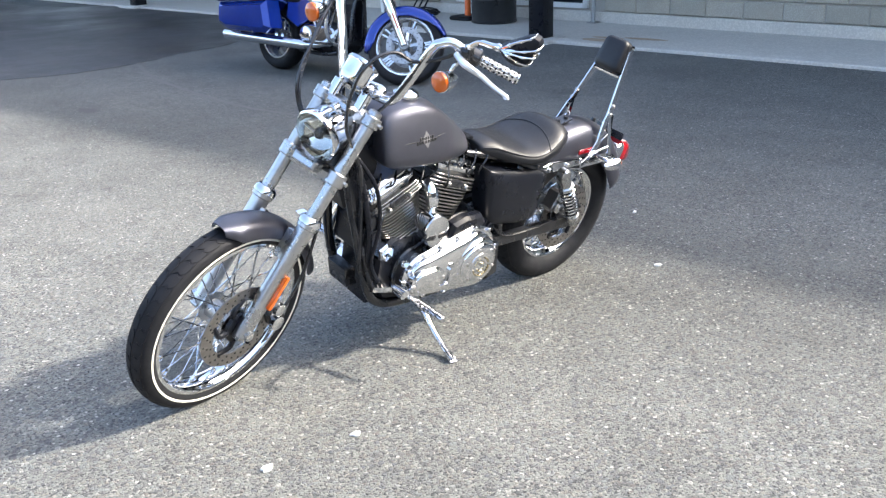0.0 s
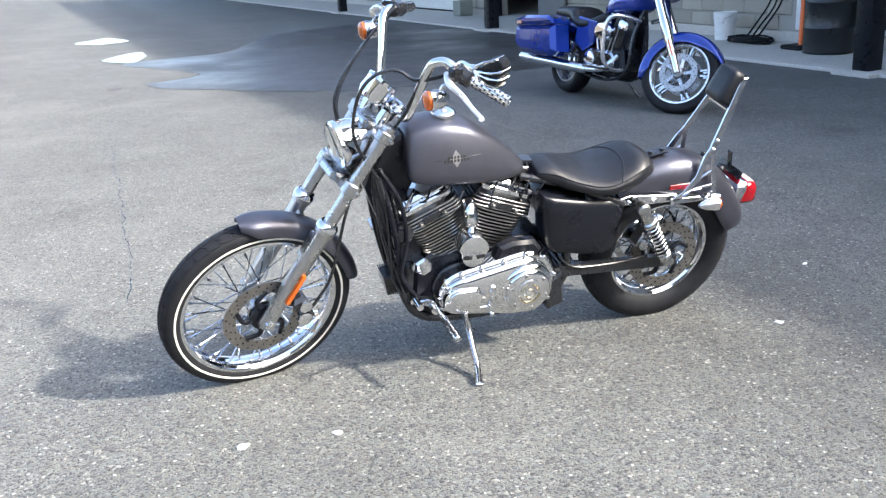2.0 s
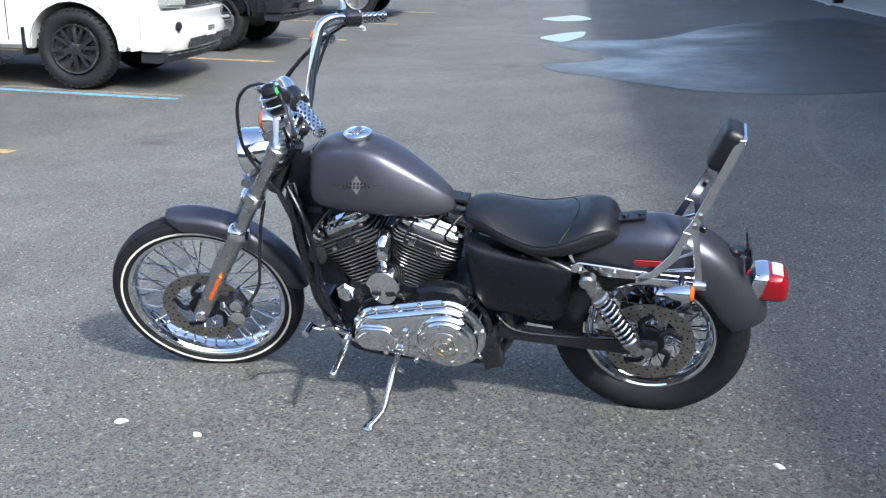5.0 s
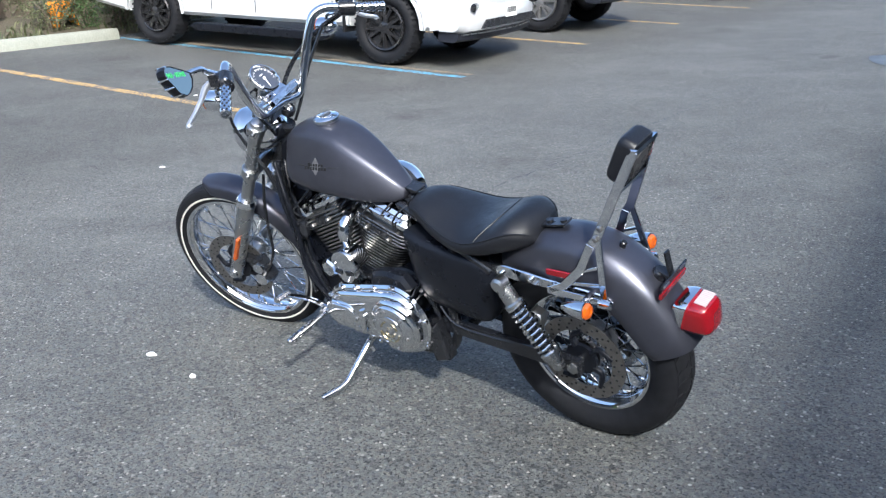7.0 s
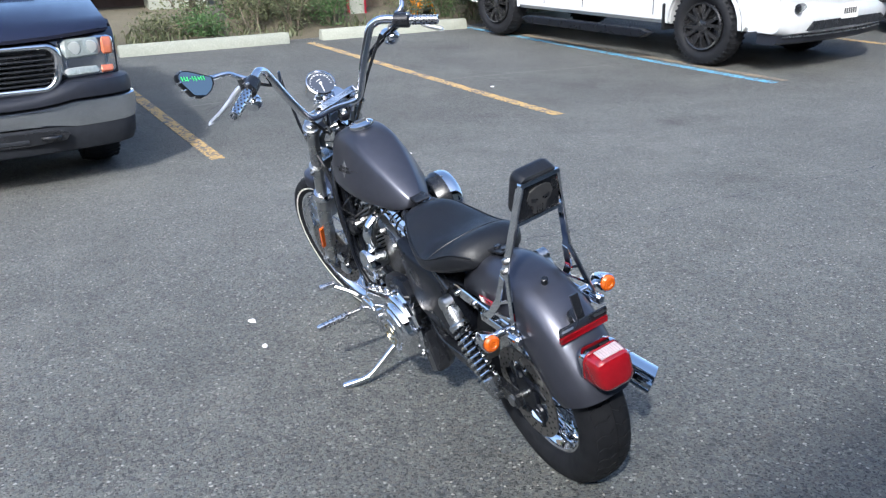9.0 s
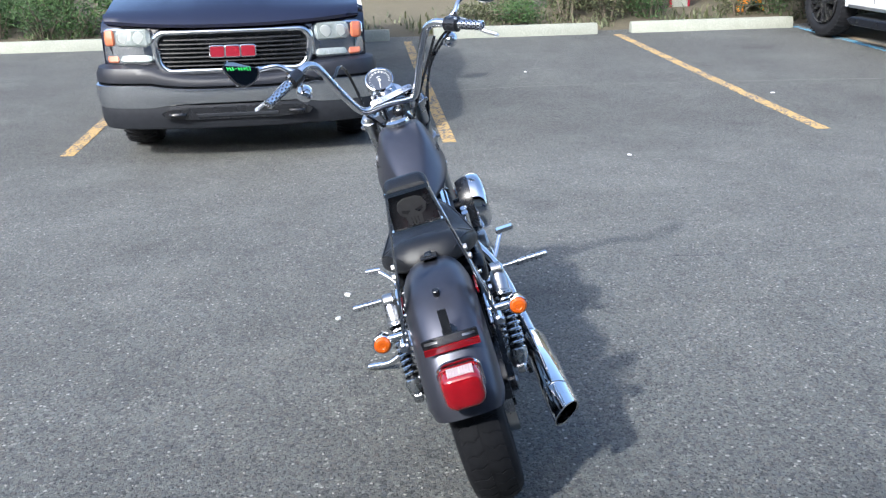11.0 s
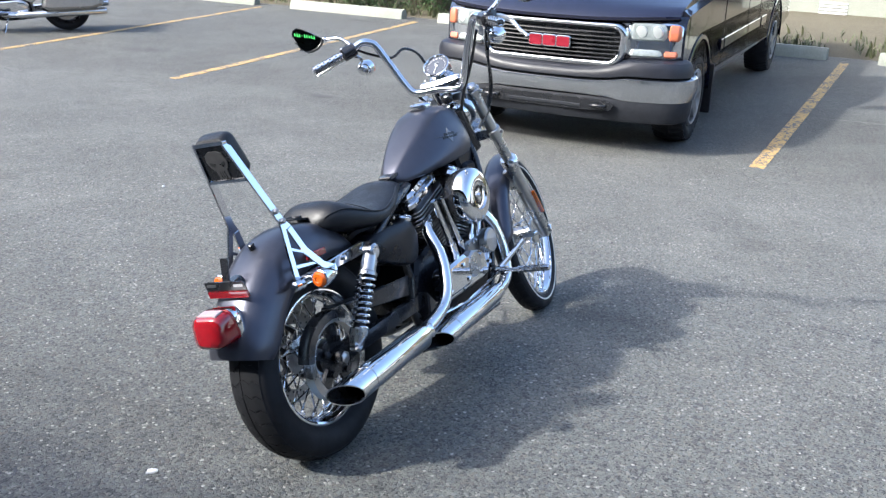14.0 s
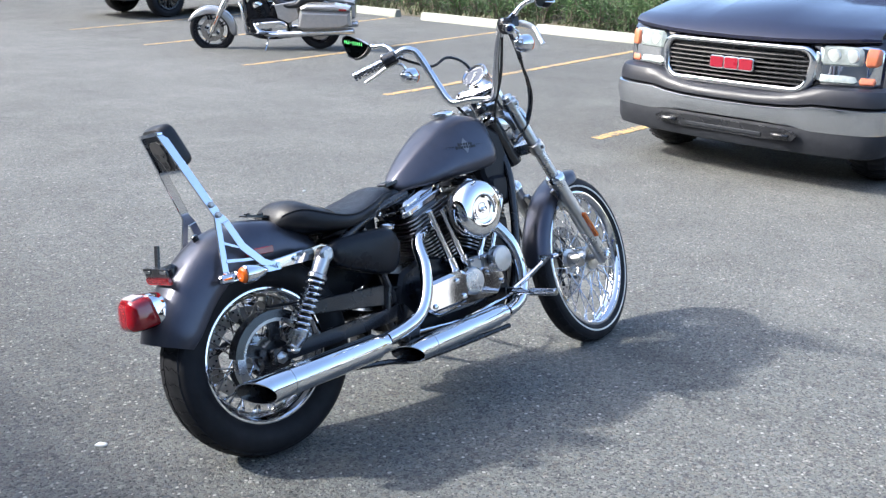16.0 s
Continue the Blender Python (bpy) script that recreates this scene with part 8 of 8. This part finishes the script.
# white post with red edges, dark boards in place of an opening, an orange box beside it
e = thing("sign_post", pose(12.4, -4.1, ground_z(11.3) + 0.2), "white board post with red edges", "post")
g = G()
g.box((0.06, 0.24, 1.6), Matrix.Translation((0, 0, 0.75)), 0.004)
part("board", g, "stop", e)
for s in (1, -1):
    g = G()
    g.box((0.07, 0.03, 1.62), Matrix.Translation((0, s * 0.137, 0.75)), 0.003)
    part("red_edge", g, "badge_red", e)
# these boards are added to fill a dark opening beside the post
e = thing("board_fence", pose(13.0, -4.7, ground_z(11.3) + 0.25), "dark boards added in place of a dark opening behind the shrubs", "fence")
for i in range(5):
    g = G()
    g.box((0.03, 0.17, 1.4), Matrix.Translation((0, -0.36 + 0.18 * i, 0.7)), 0.004)
    part("board", g, "bark", e)
# an orange machine, drawn as a plain lidded box on a tray
e = thing("cooler_box", pose(12.0, -5.06, ground_z(11.3) + 0.24, 0, 0, 12), "orange machine drawn as a lidded box, standing among the weeds", "cooler")
M["orange_cooler"] = paint("orange_cooler", (0.85, 0.3, 0.02), 0.5, 0, 0, 0.06, 20)
g = G()
g.rings([[(u * k, v * k, z) for u, v in rounded(0.24, 0.36, 0.05)] for z, k in ((0.04, 0.94), (0.05, 0.97), (0.2, 1.0), (0.205, 0.98))])
part("body", g, "orange_cooler", e)
g = G()
g.rings([[(u * k, v * k, z) for u, v in rounded(0.25, 0.37, 0.05)] for z, k in ((0.207, 0.97), (0.212, 1.0), (0.25, 1.0), (0.275, 0.9), (0.285, 0.7))])
part("lid", g, "orange_cooler", e)
g = G()
g.box((0.3, 0.48, 0.025), Matrix.Translation((0, 0, 0.027)), 0.006)
part("tray", g, "alloy", e, "pale tray under the box")
for q in (1, -1):
    g = G()
    g.box((0.2, 0.05, 0.1), Matrix.Translation((-0.03, q * 0.2, -0.03)), 0.01)
    part("foot", g, "orange_cooler", e)
g = G()
g.tube([(0.02, 0.02, 0.28), (0.02, 0.02, 0.6), (0.03, 0.05, 0.75)], 0.014, 8, smooth=2)
part("upright_handle", g, "badge_red", e, "red upright tube handle")


# ---- marks on the asphalt ----
def flat_patch(name, outline, lift, mat, label, category, wobble=0.12):
    pts = dense([(a, b) for a, b in outline] + [outline[0]], 7)[:-1]
    g = G()
    c = (sum(p[0] for p in pts) / len(pts), sum(p[1] for p in pts) / len(pts))
    rows = []
    for kk in (1.0, 0.7, 0.35, 0.02):
        rows.append([Vector((c[0] + (a - c[0]) * kk + wobble * kk * noise.noise((a * 1.7, b * 1.7, 1)), c[1] + (b - c[1]) * kk + wobble * kk * noise.noise((a * 1.7, b * 1.7, 7)), ground_z(a) + lift)) for a, b in pts])
    g.rings(rows, cap=False)
    return tagged(part(name, g, mat), label, category, kind="structure")


def wet_material():
    n = Nodes("wet_asphalt")
    p = n.node("NewGeometry").outputs["Position"]
    chips = n.node("TexVoronoi", Vector=p, Scale=110.0)
    tone = n.node("SeparateColor", Color=chips.outputs["Color"]).outputs[0]
    n.set(Base_Color=n.ramp(tone, (0.0, (0.026, 0.026, 0.028)), (1.0, (0.095, 0.093, 0.092))), Roughness=n.ramp(n.noise(0.55, 5, 0.65, p), (0.35, 0.3), (0.65, 0.62)))
    n.bump(chips.outputs["Distance"], 0.12, 0.003)
    return n.m


M["wet"] = wet_material()
water = Nodes("puddle_water")
water.set(Base_Color=(0.02, 0.022, 0.025), Roughness=0.03, Specular_IOR_Level=0.5)
M["water"] = water.m
dark_patch = Nodes("dark_patch")
dp = dark_patch.node("NewGeometry").outputs["Position"]
dark_patch.set(Base_Color=dark_patch.mix(dark_patch.noise(90, 3, 0.6, dp), (0.045, 0.044, 0.044), (0.1, 0.098, 0.095)), Roughness=0.85)
dark_patch.bump(dark_patch.noise(130, 2, coord=dp), 0.4, 0.003)
M["dark_patch"] = dark_patch.m
faint = Nodes("faint_streak")
fp = faint.node("NewGeometry").outputs["Position"]
faint.set(Base_Color=faint.mix(faint.noise(70, 4, 0.7, fp), (0.06, 0.058, 0.057), (0.19, 0.185, 0.175)), Roughness=0.88)
faint.bump(faint.noise(120, 2, coord=fp), 0.5, 0.004)
M["faint"] = faint.m
flat_patch("puddle", [(1.95, -9.35), (1.8, -8.8), (1.5, -8.5), (0.94, -8.02), (0.4, -7.5), (-0.3, -7.08), (-1.2, -7.12), (-1.9, -7.45), (-2.65, -7.7), (-3.5, -8.8), (-4.1, -10.5), (-4.0, -13.3), (-3.0, -14.6), (-2.4, -17.0), (-1.0, -16.3), (0.0, -14.9), (0.75, -12.9), (1.9, -12.5), (2.3, -12.0), (1.75, -11.0), (1.3, -10.2), (1.4, -9.7)], 0.004, "wet", "wet dark patch on the asphalt in the shade", "puddle", 0.06)
for o in ([(2.7, -13.1), (2.45, -13.8), (2.1, -14.1), (2.0, -13.4), (2.15, -12.3), (2.55, -12.6)], [(2.85, -18.3), (2.35, -17.3), (2.5, -16.6), (2.95, -16.5), (3.4, -17.4)]):
    flat_patch("puddle", o, 0.008, "water", "shallow puddle mirroring the bright sky", "puddle", 0.08)


M["pale_joint"] = rough_mineral("pale_joint", (0.17, 0.167, 0.155), (0.26, 0.255, 0.235), 8.0, 0.4)


def mark(points, w, mat, label, lift=0.003):
    """A narrow flat streak on the asphalt along a smooth line."""
    pts = dense(points, 6)
    g = G()
    rows = []
    for i, (x, y) in enumerate(pts):
        a, b = pts[max(0, i - 1)], pts[min(len(pts) - 1, i + 1)]
        d = Vector((b[0] - a[0], b[1] - a[1], 0)).normalized()
        q = Vector((-d.y, d.x, 0))
        ww = w * (0.55 + 0.9 * abs(noise.noise((x * 2.3, y * 2.3, 4)))) * min(1, 0.15 + i / 4, 0.15 + (len(pts) - 1 - i) / 4)
        c = Vector((x + 0.3 * w * noise.noise((x * 5, y * 5, 1)), y, ground_z(x) + lift))
        rows.append([c - q * ww, c + q * ww])
    g.rings(rows, close=False, cap=False)
    return tagged(part("stain", g, mat), label, "stain", "streaks on the asphalt", "structure")


mark([(3.4, -5.16), (3.32, -4.85), (3.2, -4.4), (3.12, -4.0)], 0.016, "faint", "thin dark tar streak on the asphalt")
mark([(3.4, -5.16), (3.25, -5.2), (3.1, -5.3)], 0.012, "faint", "thin dark tar streak on the asphalt")
mark([(-1.35, -7.6), (-1.23, -6.97), (-1.0, -6.04), (-0.91, -4.91), (-0.92, -4.11), (-1.05, -3.5)], 0.03, "faint", "faint curved tyre mark on the asphalt")
crack = [(2.27, -6.7), (2.28, -6.1), (2.26, -5.5), (2.2, -4.9), (2.18, -4.5), (2.17, -4.1), (2.13, -3.8), (2.1, -3.4), (2.08, -2.85), (2.02, -1.9), (1.99, -1.1)]
random.seed(8)
crack = [(x + random.uniform(-0.018, 0.018), y) for x, y in dense(crack, 7)]
g = G()
g.rings([[(x - w, y, 0.003), (x + w, y, 0.003)] for x, y in crack for w in (random.uniform(0.0006, 0.0032),)], close=False, cap=False)
tagged(part("crack", g, "black"), "thin jagged crack in the asphalt", "crack", kind="structure")


def blot(x, y, r, label):
    """A ragged dark stain."""
    random.seed(int(1000 * abs(x * y)))
    g = G()
    o = [r * (0.75 + 0.5 * noise.noise((3 * math.cos(t), 3 * math.sin(t), x + y)) + 0.12 * random.random()) for t in (2 * math.pi * k / 26 for k in range(26))]
    g.rings([[(x + q * f * math.cos(2 * math.pi * k / 26) * 0.8, y + q * f * 1.3 * math.sin(2 * math.pi * k / 26), ground_z(x) + 0.003) for k, q in enumerate(o)] for f in (1, 0.5, 0.02)], cap=False)
    return tagged(part("stain", g, "dark_patch"), label, "stain", "stains on the asphalt", "structure")


blot(2.34, -9.1, 0.16, "dark ragged oil stain on the asphalt")
blot(0.03, -5.07, 0.11, "small dark oil stain on the asphalt")
blot(5.3, 4.0, 0.14, "small dark oil stain on the asphalt")
mark([(7.3, -2.3), (7.35, -1.0), (7.2, 0.0)], 0.012, "pale_joint", "pale chalky joint across the bays")
mark([(7.0, -5.6), (7.2, -4.0), (7.3, -2.4)], 0.012, "pale_joint", "pale chalky joint across the bays")

random.seed(11)
for x, y, r in ((1.342, 0.45, 0.016), (1.633, 0.426, 0.021), (-0.395, 0.229, 0.017), (1.9, 2.6, 0.01), (-0.9, -0.3, 0.012), (4.4, -1.5, 0.02), (6.6, -3.4, 0.02), (8.2, -1.2, 0.02)):
    e = thing("litter", pose(x, y, ground_z(x) + 0.001, 0, 0, random.uniform(0, 360)), "small scrap of white litter on the asphalt", "litter", "scraps on the asphalt")
    g = G()
    n_ = 9
    rows = []
    for h, k in ((0.0, 0.9), (0.004, 1.0), (0.008, 0.75), (0.01, 0.2)):
        rows.append([Vector((r * k * (1 + 0.35 * math.sin(3 * a + x * 9)) * math.cos(a), 0.6 * r * k * (1 + 0.3 * math.cos(2 * a + y * 7)) * math.sin(a), h)) for a in (2 * math.pi * q / n_ for q in range(n_))])
    g.rings(rows)
    part("scrap", g, "chip", e)
# loose pale grit lying on the asphalt where the camera passes
v, f = [], []
for n_ in range(2600):
    x, y = random.uniform(-1.6, 3.0), random.uniform(-2.6, 3.0)
    s = random.uniform(0.002, 0.0055)
    b = len(v)
    a = random.uniform(0, 6.28)
    c = Vector((x, y, 0))
    v += [c + Vector((s * math.cos(a + t) * random.uniform(0.7, 1.2), s * math.sin(a + t) * random.uniform(0.7, 1.2), 0.0)) for t in (0, 1.57, 3.14, 4.71)] + [c + Z * s * 0.8]
    f += [(b, b + 1, b + 4), (b + 1, b + 2, b + 4), (b + 2, b + 3, b + 4), (b + 3, b, b + 4)]
me = bpy.data.meshes.new("grit")
me.from_pydata([tuple(p) for p in v], [], f)
me.materials.append(rough_mineral("pale_grit", (0.22, 0.21, 0.19), (0.42, 0.4, 0.36), 60.0, 0.2))
tagged(new("grit", me), "loose pale grit on the asphalt", "grit", kind="stuff")

# rust stain and a small cover plate on the sidewalk
M["rust_stain"] = rough_mineral("rust_stained_concrete", (0.36, 0.24, 0.15), (0.52, 0.44, 0.34), 6.0, 0.3)
for n_, (x, y, rx, ry) in enumerate(((-5.28, -4.2, 0.11, 0.28), (-5.6, -3.9, 0.07, 0.26), (-5.45, -4.3, 0.06, 0.2))):
    g = G()
    g.rings([[(x + rx * f * (1 + 0.3 * noise.noise((3 * math.cos(t), 3 * math.sin(t), n_))) * math.cos(t) + 0.14 * ry * f * math.sin(t) * -1, y + ry * f * math.sin(t), 0.0385) for t in (2 * math.pi * k / 24 for k in range(24))] for f in (1, 0.5, 0.02)], cap=False)
    tagged(part("stain", g, "rust_stain"), "faint rust stain on the concrete sidewalk", "stain", "rust stains", "structure")


# ---- blocks of the workshop wall, each a piece of its own ----
random.seed(4)
BH, BL = 0.2, 0.45
block_mesh = {}


def block(w):
    key = round(w, 2)
    if key not in block_mesh:
        g = G()
        n = 4
        rows = [[(0.0, -w / 2, -0.095), (0.0, w / 2, -0.095), (0.0, w / 2, 0.095), (0.0, -w / 2, 0.095)], [(0.012, -w / 2 + 0.004, -0.091), (0.012, w / 2 - 0.004, -0.091), (0.012, w / 2 - 0.004, 0.091), (0.012, -w / 2 + 0.004, 0.091)], [(0.02, -w / 2 + 0.02, -0.078), (0.022, w / 2 - 0.02, -0.08), (0.019, w / 2 - 0.02, 0.078), (0.023, -w / 2 + 0.02, 0.08)]]
        g.rings(rows)
        block_mesh[key] = mesh("block", g, M["block"])
    return block_mesh[key]


count = 0
for row in range(0, 12):
    z = 0.16 + BH * (row + 0.5)
    y = -26.0 + (0.225 if row % 2 else 0.0)
    while y < 6.0:
        w = BL - 0.012
        if not any(a - w / 2 < y < b + w / 2 and z < z1 for a, b, z0, z1 in OPEN):
            if row < 6 or y > -9:
                o = new("block", block(w))
                o.parent = wall
                o.matrix_basis = B @ Matrix.Translation((W0 - 0.012 + random.uniform(-0.004, 0.004), y, z))
                count += 1
        y += BL
